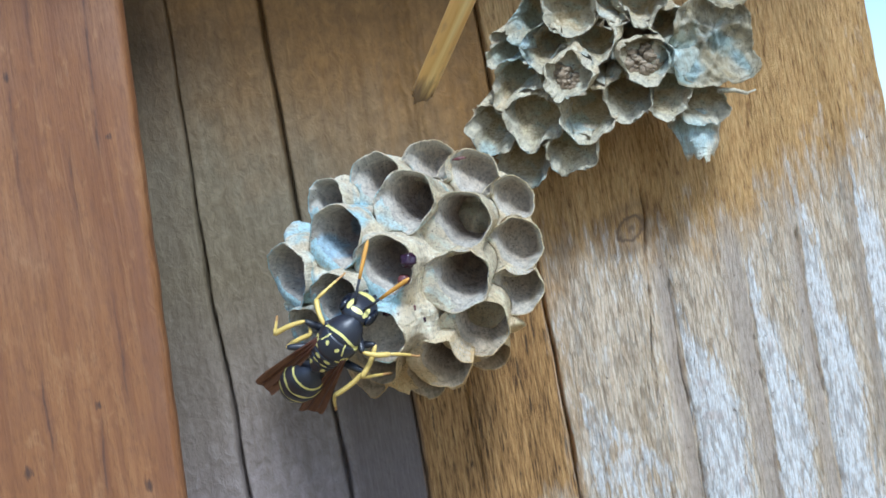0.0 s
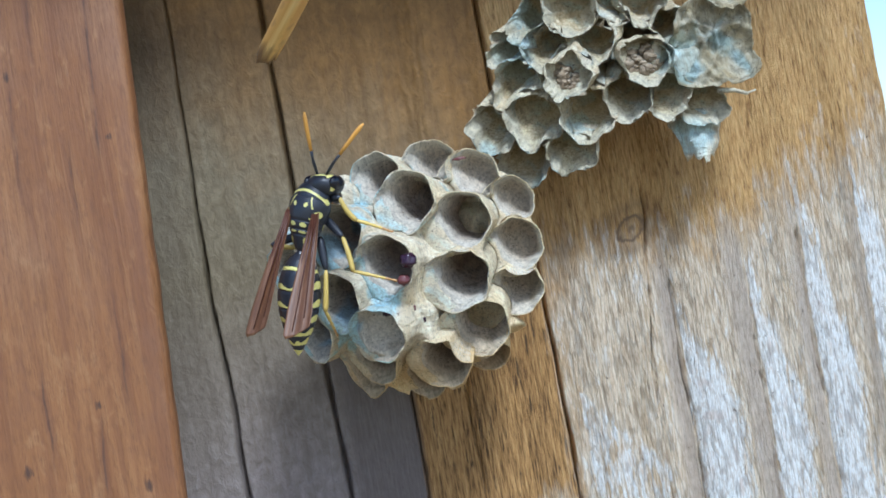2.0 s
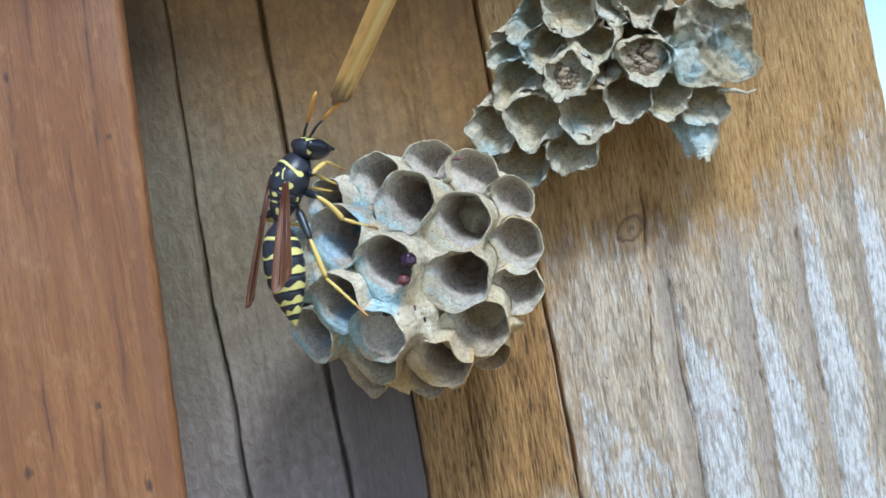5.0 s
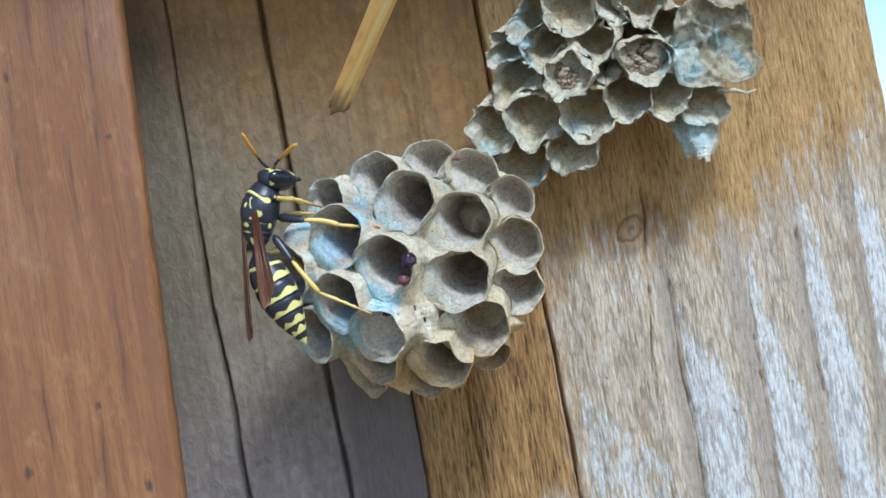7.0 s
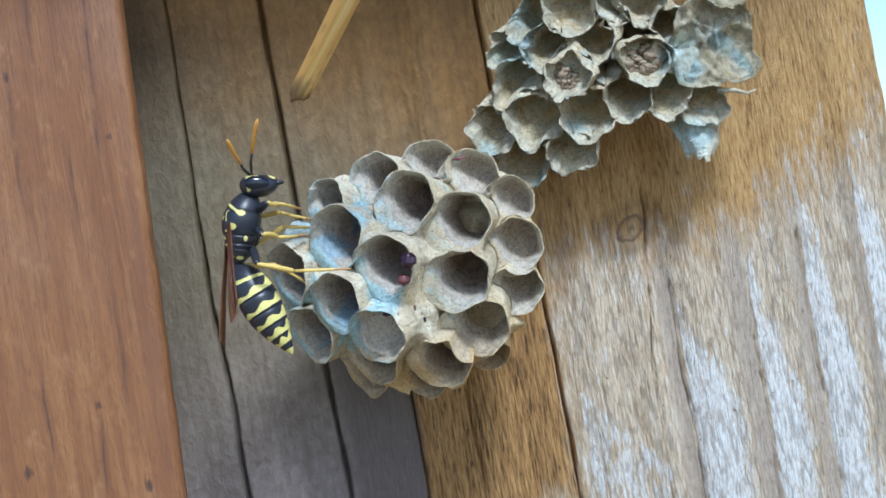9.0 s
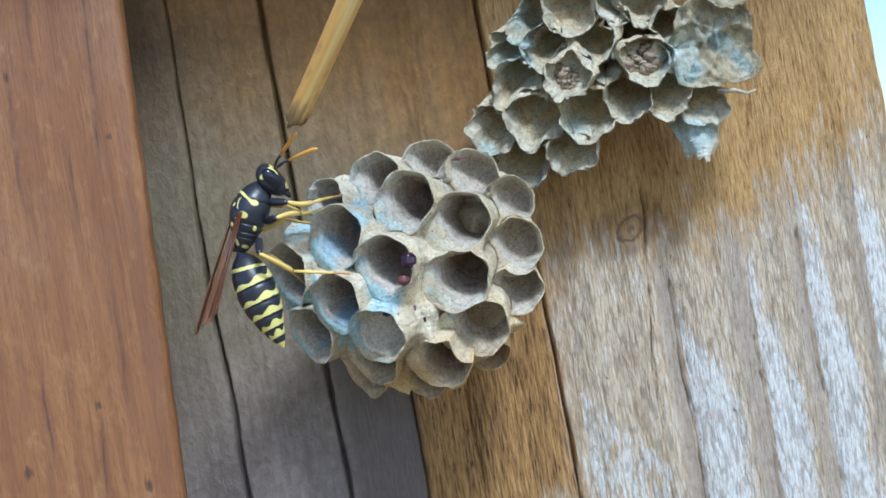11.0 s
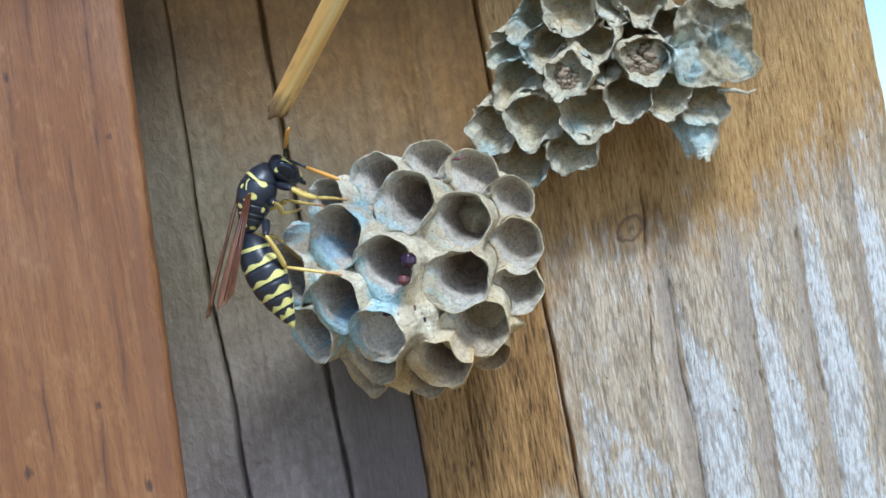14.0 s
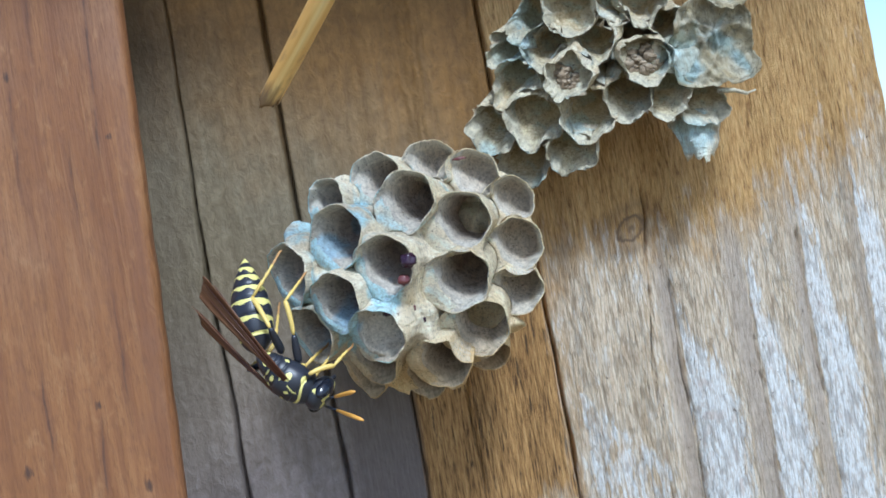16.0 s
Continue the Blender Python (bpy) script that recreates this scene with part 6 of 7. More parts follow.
    walk(wasp["hind_left_tibia"], [
        (0, mm(2.800, -0.000, 0.000, -180.0, 54.9, -180.0)), (0.5, mm(2.800, 0.000, 0.000, -180.0, 54.9, -180.0)),
        (0.8, mm(2.800, -0.000, 0.000, -180.0, 54.9, -180.0)), (1, mm(2.800, -0.000, 0.000, -180.0, 54.9, -180.0)),
        (1.5, mm(2.800, -0.000, 0.000, -180.0, 54.9, -180.0)), (2, mm(2.800, -0.000, -0.000, -180.0, 54.9, -180.0)),
        (2.5, mm(2.800, -0.000, -0.000, -180.0, 54.9, -180.0)), (3, mm(2.800, -0.000, 0.000, -180.0, 54.9, -180.0)),
        (3.5, mm(2.800, -0.000, 0.000, -180.0, 54.9, -180.0)), (4, mm(2.800, 0.000, 0.000, -180.0, 54.9, -180.0)),
        (4.2, mm(2.800, 0.000, 0.000, -180.0, 54.9, -180.0)), (6.3, mm(2.800, 0.000, 0.000, -180.0, 54.9, -180.0)),
        (6.5, mm(2.800, 0.000, 0.000, -180.0, 54.9, -180.0)), (7, mm(2.800, 0.000, 0.000, -180.0, 54.9, -180.0)),
        (7.5, mm(2.800, 0.000, 0.000, -180.0, 54.9, -180.0)), (8, mm(2.800, -0.000, -0.000, -180.0, 54.9, 180.0)),
        (8.5, mm(2.800, -0.000, -0.000, -180.0, 54.9, -180.0)), (9, mm(2.800, 0.000, 0.000, -180.0, 54.9, -180.0)),
        (9.2, mm(2.800, -0.000, 0.000, -180.0, 54.9, -180.0)), (11.3, mm(2.800, 0.000, 0.000, -180.0, 54.9, -180.0)),
        (11.5, mm(2.800, -0.000, -0.000, -180.0, 54.9, -180.0)), (12, mm(2.800, -0.000, -0.000, -180.0, 54.9, 180.0)),
        (12.5, mm(2.800, -0.000, 0.000, -180.0, 54.9, -180.0)), (13, mm(2.800, -0.000, 0.000, -180.0, 54.9, -180.0)),
        (13.5, mm(2.800, 0.000, 0.000, -180.0, 54.9, -180.0)), (14, mm(2.800, 0.000, 0.000, -180.0, 54.9, -180.0)),
        (14.5, mm(2.800, -0.000, -0.000, -180.0, 54.9, -180.0)), (15, mm(2.800, -0.000, -0.000, -180.0, 54.9, -180.0)),
        (15.3, mm(2.800, 0.000, 0.000, -180.0, 54.9, -180.0)), (15.5, mm(2.800, 0.000, -0.000, -180.0, 54.9, -180.0)),
        (15.7, mm(2.800, -0.000, 0.000, 112.4, 68.7, 99.4)), (16, mm(2.800, 0.000, 0.000, 89.3, 29.0, 62.2)),
    ])
    walk(wasp["hind_left_tarsus"], [
        (0, mm(0.847, -0.000, -2.783, 76.3, 78.2, 79.6)), (0.5, mm(0.847, -0.000, -2.783, 76.3, 78.2, 79.6)),
        (0.8, mm(0.847, -0.000, -2.783, 76.3, 78.2, 79.6)), (1, mm(0.847, -0.000, -2.783, 76.3, 78.2, 79.6)),
        (1.5, mm(0.847, -0.000, -2.783, 76.3, 78.2, 79.6)), (2, mm(0.847, -0.000, -2.783, 76.3, 78.2, 79.6)),
        (2.5, mm(0.847, -0.000, -2.783, 76.3, 78.2, 79.6)), (3, mm(0.847, -0.000, -2.783, 76.3, 78.2, 79.6)),
        (3.5, mm(0.847, -0.000, -2.783, 76.3, 78.2, 79.6)), (4, mm(0.847, 0.000, -2.783, 76.3, 78.2, 79.6)),
        (4.2, mm(0.847, -0.000, -2.783, 76.3, 78.2, 79.6)), (6.3, mm(0.847, -0.000, -2.783, 76.3, 78.2, 79.6)),
        (6.5, mm(0.847, 0.000, -2.783, 76.3, 78.2, 79.6)), (7, mm(0.847, 0.000, -2.783, 76.3, 78.2, 79.6)),
        (7.5, mm(0.847, 0.000, -2.783, 76.3, 78.2, 79.6)), (8, mm(0.847, -0.000, -2.783, 76.3, 78.2, 79.6)),
        (8.5, mm(0.847, -0.000, -2.783, 76.3, 78.2, 79.6)), (9, mm(0.847, 0.000, -2.783, 76.3, 78.2, 79.6)),
        (9.2, mm(0.847, -0.000, -2.783, 76.3, 78.2, 79.6)), (11.3, mm(0.847, -0.000, -2.783, 76.3, 78.2, 79.6)),
        (11.5, mm(0.847, -0.000, -2.783, 76.3, 78.2, 79.6)), (12, mm(0.847, 0.000, -2.783, 76.3, 78.2, 79.6)),
        (12.5, mm(0.847, -0.000, -2.783, 76.3, 78.2, 79.6)), (13, mm(0.847, -0.000, -2.783, 76.3, 78.2, 79.6)),
        (13.5, mm(0.847, 0.000, -2.783, 76.3, 78.2, 79.6)), (14, mm(0.847, 0.000, -2.783, 76.3, 78.2, 79.6)),
        (14.5, mm(0.847, -0.000, -2.783, 76.3, 78.2, 79.6)), (15, mm(0.847, -0.000, -2.783, 76.3, 78.2, 79.6)),
        (15.3, mm(0.847, 0.000, -2.783, 76.3, 78.2, 79.6)), (15.5, mm(0.847, 0.000, -2.783, 76.3, 78.2, 79.6)),
        (15.7, mm(2.599, 1.218, -3.168, -149.4, 52.5, -152.8)), (16, mm(4.186, 2.632, -1.647, -18.0, 65.5, -21.4)),
    ])
    walk(wasp["wing_right"], [
        (0, mm(0.150, -1.200, 0.950, -15.6, 27.5, -176.2)), (0.5, mm(0.150, -1.200, 0.950, -16.0, 27.3, -178.6)),
        (0.8, mm(0.150, -1.200, 0.950, -15.3, -20.9, -175.6)), (1, mm(0.150, -1.200, 0.950, -15.0, -13.9, -165.1)),
        (1.5, mm(0.150, -1.200, 0.950, -19.3, -27.4, -146.1)), (2, mm(0.150, -1.200, 0.950, -16.3, -19.4, -164.8)),
        (2.5, mm(0.150, -1.200, 0.950, -17.7, -26.3, -146.6)), (3, mm(0.150, -1.200, 0.950, -16.7, -18.7, -153.5)),
        (3.5, mm(0.150, -1.200, 0.950, -18.3, -23.1, -134.1)), (4, mm(0.150, -1.200, 0.950, -16.8, -16.1, -147.6)),
        (4.2, mm(0.150, -1.200, 0.950, -17.8, -11.1, -148.1)), (6.3, mm(0.150, -1.200, 0.950, -12.7, -9.9, -123.3)),
        (6.5, mm(0.150, -1.200, 0.950, -12.7, -9.9, -123.3)), (7, mm(0.150, -1.200, 0.950, -11.3, -7.2, -130.3)),
        (7.5, mm(0.150, -1.200, 0.950, -9.3, -3.8, -126.9)), (8, mm(0.150, -1.200, 0.950, -21.9, -13.2, -140.5)),
        (8.5, mm(0.150, -1.200, 0.950, -9.4, 0.7, -109.1)), (9, mm(0.150, -1.200, 0.950, -7.1, 5.2, -129.5)),
        (9.2, mm(0.150, -1.200, 0.950, -7.1, 5.2, -129.5)), (11.3, mm(0.150, -1.200, 0.950, -17.1, -8.9, -146.4)),
        (11.5, mm(0.150, -1.200, 0.950, -17.1, -8.9, -146.4)), (12, mm(0.150, -1.200, 0.950, -12.8, -2.9, -133.0)),
        (12.5, mm(0.150, -1.200, 0.950, -9.4, 1.8, -133.5)), (13, mm(0.150, -1.200, 0.950, -9.5, 4.6, -135.8)),
        (13.5, mm(0.150, -1.200, 0.950, -9.4, 5.0, -140.2)), (14, mm(0.150, -1.200, 0.950, -16.4, -8.7, -146.1)),
        (14.5, mm(0.150, -1.200, 0.950, -18.8, -18.0, -144.2)), (15, mm(0.150, -1.200, 0.950, -20.4, -27.8, -147.1)),
        (15.3, mm(0.150, -1.200, 0.950, -11.6, 44.5, -152.8)), (15.5, mm(0.150, -1.200, 0.950, -15.3, 39.1, -167.6)),
        (15.7, mm(0.150, -1.200, 0.950, -21.6, 43.8, -178.5)), (16, mm(0.150, -1.200, 0.950, -12.7, 15.6, -168.1)),
    ])
    walk(wasp["antenna_right"], [
        (0, mm(3.700, -0.036, -0.885, -0.0, -10.2, -12.8)), (0.5, mm(4.285, -0.354, -0.525, 0.9, -13.4, -17.9)),
        (0.8, mm(3.828, -0.965, 0.104, 1.7, -0.8, -21.3)), (1, mm(3.861, -0.831, 0.057, 1.9, -15.6, -27.2)),
        (1.5, mm(3.795, -0.611, 0.155, -3.8, -10.9, -6.1)), (2, mm(3.387, -0.911, 0.019, 1.1, -11.0, -31.1)),
        (2.5, mm(3.848, -1.131, -0.009, 7.7, -18.1, -68.8)), (3, mm(4.033, -0.641, 0.145, -3.9, -18.6, -33.7)),
        (3.5, mm(3.389, -0.962, -0.130, 12.4, -31.3, -85.2)), (3.75, mm(3.335, -0.919, -0.100, -16.5, -22.4, -38.2)),
        (4, mm(3.280, -0.875, -0.069, -30.0, 1.4, -2.0)), (4.2, mm(3.960, -0.848, -0.085, -24.7, -0.6, -41.5)),
        (6.3, mm(4.314, -0.800, -0.475, -24.6, -3.6, -32.8)), (6.5, mm(3.590, -0.803, -0.471, -17.6, 19.2, -80.9)),
        (7, mm(3.810, -0.862, -0.458, -14.9, -8.8, -67.4)), (7.5, mm(4.067, -0.818, -0.993, -7.1, 3.8, -107.2)),
        (8, mm(2.948, -1.218, -0.438, -6.1, -18.6, -118.0)), (8.25, mm(3.598, -0.882, -0.267, -15.0, -15.1, -78.9)),
        (8.5, mm(4.249, -0.546, -0.096, -19.7, -7.1, -41.5)), (9, mm(4.319, -0.568, -0.444, -20.6, -5.9, -32.0)),
        (9.2, mm(4.275, -0.676, -0.773, -20.7, 9.0, -2.6)), (10.25, mm(4.226, -0.789, -0.923, -16.2, 15.3, -40.8)),
        (11.3, mm(4.177, -0.902, -1.073, -16.7, 22.9, -80.1)), (11.5, mm(3.488, -1.189, -1.776, -28.4, 40.3, -108.4)),
        (12, mm(3.800, -0.866, -1.404, 20.7, 27.7, -41.3)), (12.5, mm(3.771, -0.643, -1.015, 21.7, -8.8, -48.3)),
        (13, mm(3.693, -0.559, -0.736, 24.3, 16.5, -54.7)), (13.5, mm(3.693, -0.559, -0.736, 24.7, 31.4, -55.7)),
        (14, mm(3.638, -1.285, -1.443, -1.0, 33.6, -98.7)), (14.5, mm(3.711, -1.586, -0.948, 16.8, 13.4, -66.7)),
        (15, mm(4.397, -0.649, 0.129, 21.0, -22.4, -63.4)), (15.3, mm(3.863, -0.756, 0.497, 26.9, -29.0, -79.4)),
        (15.5, mm(3.912, -0.483, -0.049, -2.4, -43.7, -29.3)), (15.7, mm(4.130, -0.510, 0.491, -33.7, -58.2, 15.4)),
        (16, mm(3.700, -0.073, -0.132, -61.4, -16.9, 54.4)),
    ])
    walk(wasp["fore_right"], [
        (0, mm(1.500, -0.700, -1.250, 31.8, -41.3, -102.3)), (0.5, mm(1.500, -0.700, -1.250, 27.0, -36.3, -95.0)),
        (0.8, mm(1.500, -0.700, -1.250, 36.3, -3.3, -105.6)), (1, mm(1.500, -0.700, -1.250, 31.2, -46.2, -75.1)),
        (1.5, mm(1.500, -0.700, -1.250, 43.9, -45.6, -93.7)), (2, mm(1.500, -0.700, -1.250, 36.7, -29.8, -81.3)),
        (2.5, mm(1.500, -0.700, -1.250, 62.4, -44.4, -130.8)), (3, mm(1.500, -0.700, -1.250, 37.6, -51.2, -100.1)),
        (3.5, mm(1.500, -0.700, -1.250, 32.9, -34.7, -92.4)), (4, mm(1.500, -0.700, -1.250, 32.0, -22.4, -89.4)),
        (4.2, mm(1.500, -0.700, -1.250, 34.4, -27.5, -95.5)), (6.3, mm(1.500, -0.700, -1.250, 28.7, -16.2, -82.0)),
        (6.5, mm(1.500, -0.700, -1.250, 29.0, -15.4, -83.3)), (7, mm(1.500, -0.700, -1.250, 32.8, -34.0, -90.7)),
        (7.5, mm(1.500, -0.700, -1.250, 32.1, -8.8, -84.0)), (8, mm(1.500, -0.700, -1.250, 36.2, 29.2, -100.9)),
        (8.5, mm(1.500, -0.700, -1.250, 45.3, -4.4, -68.6)), (9, mm(1.500, -0.700, -1.250, 47.4, 16.3, -67.6)),
        (9.2, mm(1.500, -0.700, -1.250, 63.9, 57.9, -55.5)), (11.3, mm(1.500, -0.700, -1.250, 50.6, 19.3, -86.1)),
        (11.5, mm(1.500, -0.700, -1.250, 47.1, 10.3, -98.9)), (12, mm(1.500, -0.700, -1.250, 59.7, 65.2, -101.7)),
        (12.5, mm(1.500, -0.700, -1.250, 53.1, 47.2, -111.4)), (13, mm(1.500, -0.700, -1.250, 34.2, 52.3, -134.9)),
        (13.5, mm(1.500, -0.700, -1.250, 39.8, 52.0, -127.7)), (14, mm(1.500, -0.700, -1.250, 60.4, 19.6, -93.7)),
        (14.5, mm(1.500, -0.700, -1.250, 72.5, -36.1, -94.4)), (15, mm(1.500, -0.700, -1.250, 90.6, -55.0, -115.7)),
        (15.3, mm(1.500, -0.700, -1.250, 83.4, -21.9, -97.1)), (15.5, mm(1.500, -0.700, -1.250, 83.4, 3.3, -107.0)),
        (15.7, mm(1.500, -0.700, -1.250, 83.4, 3.3, -107.0)), (16, mm(1.500, -0.700, -1.250, 83.4, 3.3, -107.0)),
    ])
    walk(wasp["fore_right_tibia"], [
        (0, mm(2.000, 0.000, 0.000, -0.0, 79.7, 0.0)), (0.5, mm(2.000, 0.000, 0.000, -11.3, 46.5, -9.6)),
        (0.8, mm(2.000, -0.000, -0.000, -23.0, 5.3, -19.2)), (0.9, mm(2.000, -0.000, -0.000, -12.1, 13.3, -62.0)),
        (1, mm(2.000, 0.000, 0.000, -9.5, 26.6, -105.6)), (1.5, mm(2.000, -0.000, -0.000, -6.8, 54.3, -97.9)),
        (2, mm(2.000, -0.000, 0.000, 4.7, 7.0, -85.7)), (2.25, mm(2.000, -0.000, 0.000, 17.6, 41.2, -123.2)),
        (2.5, mm(2.000, 0.000, -0.000, -23.1, 71.2, 158.4)), (3, mm(2.000, 0.000, 0.000, 45.8, 66.5, -128.7)),
        (3.5, mm(2.000, 0.000, 0.000, 58.7, 64.9, -114.4)), (4, mm(2.000, 0.000, 0.000, 76.3, 16.0, -90.8)),
        (4.1, mm(2.000, 0.000, 0.000, 47.3, 47.6, -124.5)), (4.2, mm(2.000, 0.000, 0.000, -14.0, 48.9, 170.2)),
        (6.3, mm(2.000, 0.000, -0.000, -20.6, 35.4, 161.9)), (6.5, mm(2.000, 0.000, 0.000, -17.7, 40.3, 166.9)),
        (7, mm(2.000, 0.000, 0.000, 4.0, 29.5, -161.2)), (7.5, mm(2.000, 0.000, 0.000, 2.9, 60.9, -164.2)),
        (7.75, mm(2.000, -0.000, 0.000, 57.7, 46.8, -65.8)), (8, mm(2.000, -0.000, 0.000, 53.5, 12.9, -15.3)),
        (8.25, mm(2.000, -0.000, -0.000, 44.3, 62.1, -50.8)), (8.5, mm(2.000, 0.000, -0.000, -67.8, 57.3, 175.7)),
        (9, mm(2.000, 0.000, 0.000, -52.1, 43.8, -163.3)), (9.1, mm(2.000, 0.000, 0.000, 33.3, 62.0, -61.4)),
        (9.2, mm(2.000, -0.000, -0.000, 64.9, 16.8, -10.9)), (11.3, mm(2.000, -0.000, 0.000, 9.4, 44.7, -83.5)),
        (11.5, mm(2.000, -0.000, -0.000, -2.4, 27.4, -99.9)), (11.75, mm(2.000, -0.000, -0.000, 16.7, 21.9, -56.6)),
        (12, mm(2.000, -0.000, -0.000, 26.6, 6.5, -18.9)), (12.5, mm(2.000, 0.000, -0.000, 9.6, 15.5, -75.2)),
        (13, mm(2.000, 0.000, -0.000, 15.4, 11.1, -49.2)), (13.5, mm(2.000, 0.000, 0.000, 14.1, 12.5, -55.5)),
        (14, mm(2.000, -0.000, 0.000, 11.8, 22.4, -65.4)), (14.5, mm(2.000, 0.000, -0.000, -6.3, 32.2, -109.1)),
        (15, mm(2.000, -0.000, -0.000, -7.1, 38.1, -110.4)), (15.3, mm(2.000, 0.000, 0.000, 142.6, 80.5, 51.2)),
        (15.4, mm(2.000, -0.000, 0.000, -72.4, 55.1, -141.3)), (15.5, mm(2.000, -0.000, 0.000, -83.7, 13.0, -123.8)),
        (15.7, mm(2.000, -0.000, -0.000, -83.7, 13.0, -123.8)), (16, mm(2.000, 0.000, -0.000, -83.7, 13.0, -123.8)),
    ])
    walk(wasp["fore_right_tarsus"], [
        (0, mm(2.411, 0.000, -2.263, -73.5, 68.4, -96.1)), (0.5, mm(3.559, -0.265, -1.670, -63.7, 59.4, -84.7)),
        (0.8, mm(4.162, -0.755, -0.211, -37.2, 32.3, -47.7)), (1, mm(1.447, -1.982, -1.028, -72.4, 44.2, -116.8)),
        (1.5, mm(1.816, -1.328, -1.869, -37.4, 51.6, -75.4)), (2, mm(2.171, -2.277, -0.279, -32.7, 38.0, -68.1)),
        (2.5, mm(1.309, 0.273, -2.177, -119.6, 71.5, -157.6)), (3, mm(1.427, -0.715, -2.110, -106.9, 34.6, -145.7)),
        (3.5, mm(1.596, -0.889, -2.082, -102.3, 43.2, -139.1)), (4, mm(1.970, -2.211, -0.632, -98.8, 32.4, -133.1)),
        (4.2, mm(0.511, 0.256, -1.734, -104.0, 25.0, -145.0)), (6.3, mm(0.217, 0.582, -1.332, -107.8, 41.3, -151.6)),
        (6.5, mm(0.292, 0.399, -1.487, -107.5, 42.5, -151.1)), (7, mm(0.105, -0.647, -1.131, -107.7, 23.3, -153.8)),
        (7.5, mm(0.922, -0.304, -2.009, -104.3, 27.6, -146.1)), (8, mm(4.162, -0.592, -0.514, -27.1, 45.3, -65.0)),
        (8.5, mm(0.760, 0.093, -1.935, -64.0, 42.6, -128.6)), (9, mm(0.411, -0.477, -1.593, -65.3, 47.4, -130.4)),
        (9.2, mm(4.162, -0.415, -0.665, -1.1, 44.1, -60.1)), (11.3, mm(2.184, -1.625, -1.617, -6.9, 65.8, -67.7)),
        (11.5, mm(1.648, -2.012, -1.058, -16.8, 63.0, -78.6)), (12, mm(4.162, -0.739, -0.261, -32.2, 16.7, -86.8)),
        (12.5, mm(2.565, -2.143, -0.614, -36.9, 41.1, -92.1)), (13, mm(3.474, -1.709, -0.444, -39.5, 9.8, -88.7)),
        (13.5, mm(3.273, -1.849, -0.499, -39.2, 12.4, -87.1)), (14, mm(2.884, -1.934, -0.877, -40.0, 36.0, -83.0)),
        (14.5, mm(1.364, -1.839, -1.227, -56.9, 43.4, -111.8)), (15, mm(1.369, -1.696, -1.419, -69.0, 16.9, -141.9)),
        (15.15, mm(1.804, -0.700, -1.844, -36.3, 33.2, -101.8)), (15.3, mm(2.239, 0.297, -2.268, 1.0, 24.7, -57.5)),
        (15.5, mm(0.753, -1.862, -0.518, -9.2, 3.6, -81.2)), (15.7, mm(0.753, -1.862, -0.518, -9.2, 3.6, -81.2)),
        (16, mm(0.753, -1.862, -0.518, -9.2, 3.6, -81.2)),
    ])
    walk(wasp["mid_right"], [
        (0, mm(-0.100, -0.800, -1.400, -119.4, -0.2, -45.2)), (0.5, mm(-0.100, -0.800, -1.400, -114.7, -17.3, -67.5)),
        (0.8, mm(-0.100, -0.800, -1.400, -107.5, -19.2, -96.2)), (1, mm(-0.100, -0.800, -1.400, -111.3, -24.4, -87.1)),
        (1.5, mm(-0.100, -0.800, -1.400, -108.9, -3.8, -107.7)), (2, mm(-0.100, -0.800, -1.400, -107.8, -7.9, -119.0)),
        (2.5, mm(-0.100, -0.800, -1.400, -131.8, -34.3, -78.1)), (3, mm(-0.100, -0.800, -1.400, -123.9, -13.0, -98.1)),
        (3.5, mm(-0.100, -0.800, -1.400, -136.4, -49.5, -71.6)), (4, mm(-0.100, -0.800, -1.400, -119.7, -9.8, -98.4)),
        (4.2, mm(-0.100, -0.800, -1.400, -121.0, -17.6, -93.1)), (6.3, mm(-0.100, -0.800, -1.400, -118.3, 8.5, -91.0)),
        (6.5, mm(-0.100, -0.800, -1.400, -118.3, 10.9, -91.1)), (7, mm(-0.100, -0.800, -1.400, -116.7, 32.3, -91.2)),
        (7.5, mm(-0.100, -0.800, -1.400, -110.3, 38.4, -80.5)), (8, mm(-0.100, -0.800, -1.400, -105.6, -3.8, -90.9)),
        (8.5, mm(-0.100, -0.800, -1.400, -113.6, -12.1, -61.9)), (9, mm(-0.100, -0.800, -1.400, -117.8, 3.7, -97.1)),
        (9.2, mm(-0.100, -0.800, -1.400, -117.2, -7.1, -99.1)), (11.3, mm(-0.100, -0.800, -1.400, -117.8, 4.0, -77.9)),
        (11.5, mm(-0.100, -0.800, -1.400, -125.6, 5.3, -112.0)), (12, mm(-0.100, -0.800, -1.400, -126.7, -10.4, -97.3)),
        (12.5, mm(-0.100, -0.800, -1.400, -110.0, 41.2, -87.2)), (13, mm(-0.100, -0.800, -1.400, -119.0, 35.4, -101.8)),
        (13.5, mm(-0.100, -0.800, -1.400, -121.2, 35.7, -105.5)), (14, mm(-0.100, -0.800, -1.400, -112.1, -22.3, -89.6)),
        (14.5, mm(-0.100, -0.800, -1.400, -126.5, -43.6, -66.7)), (15, mm(-0.100, -0.800, -1.400, -121.4, -35.6, -74.9)),
        (15.3, mm(-0.100, -0.800, -1.400, -117.6, -14.0, -81.1)), (15.5, mm(-0.100, -0.800, -1.400, -115.7, -21.1, -86.4)),
        (15.7, mm(-0.100, -0.800, -1.400, -116.8, 1.5, -122.1)), (16, mm(-0.100, -0.800, -1.400, -116.8, 1.5, -122.1)),
    ])
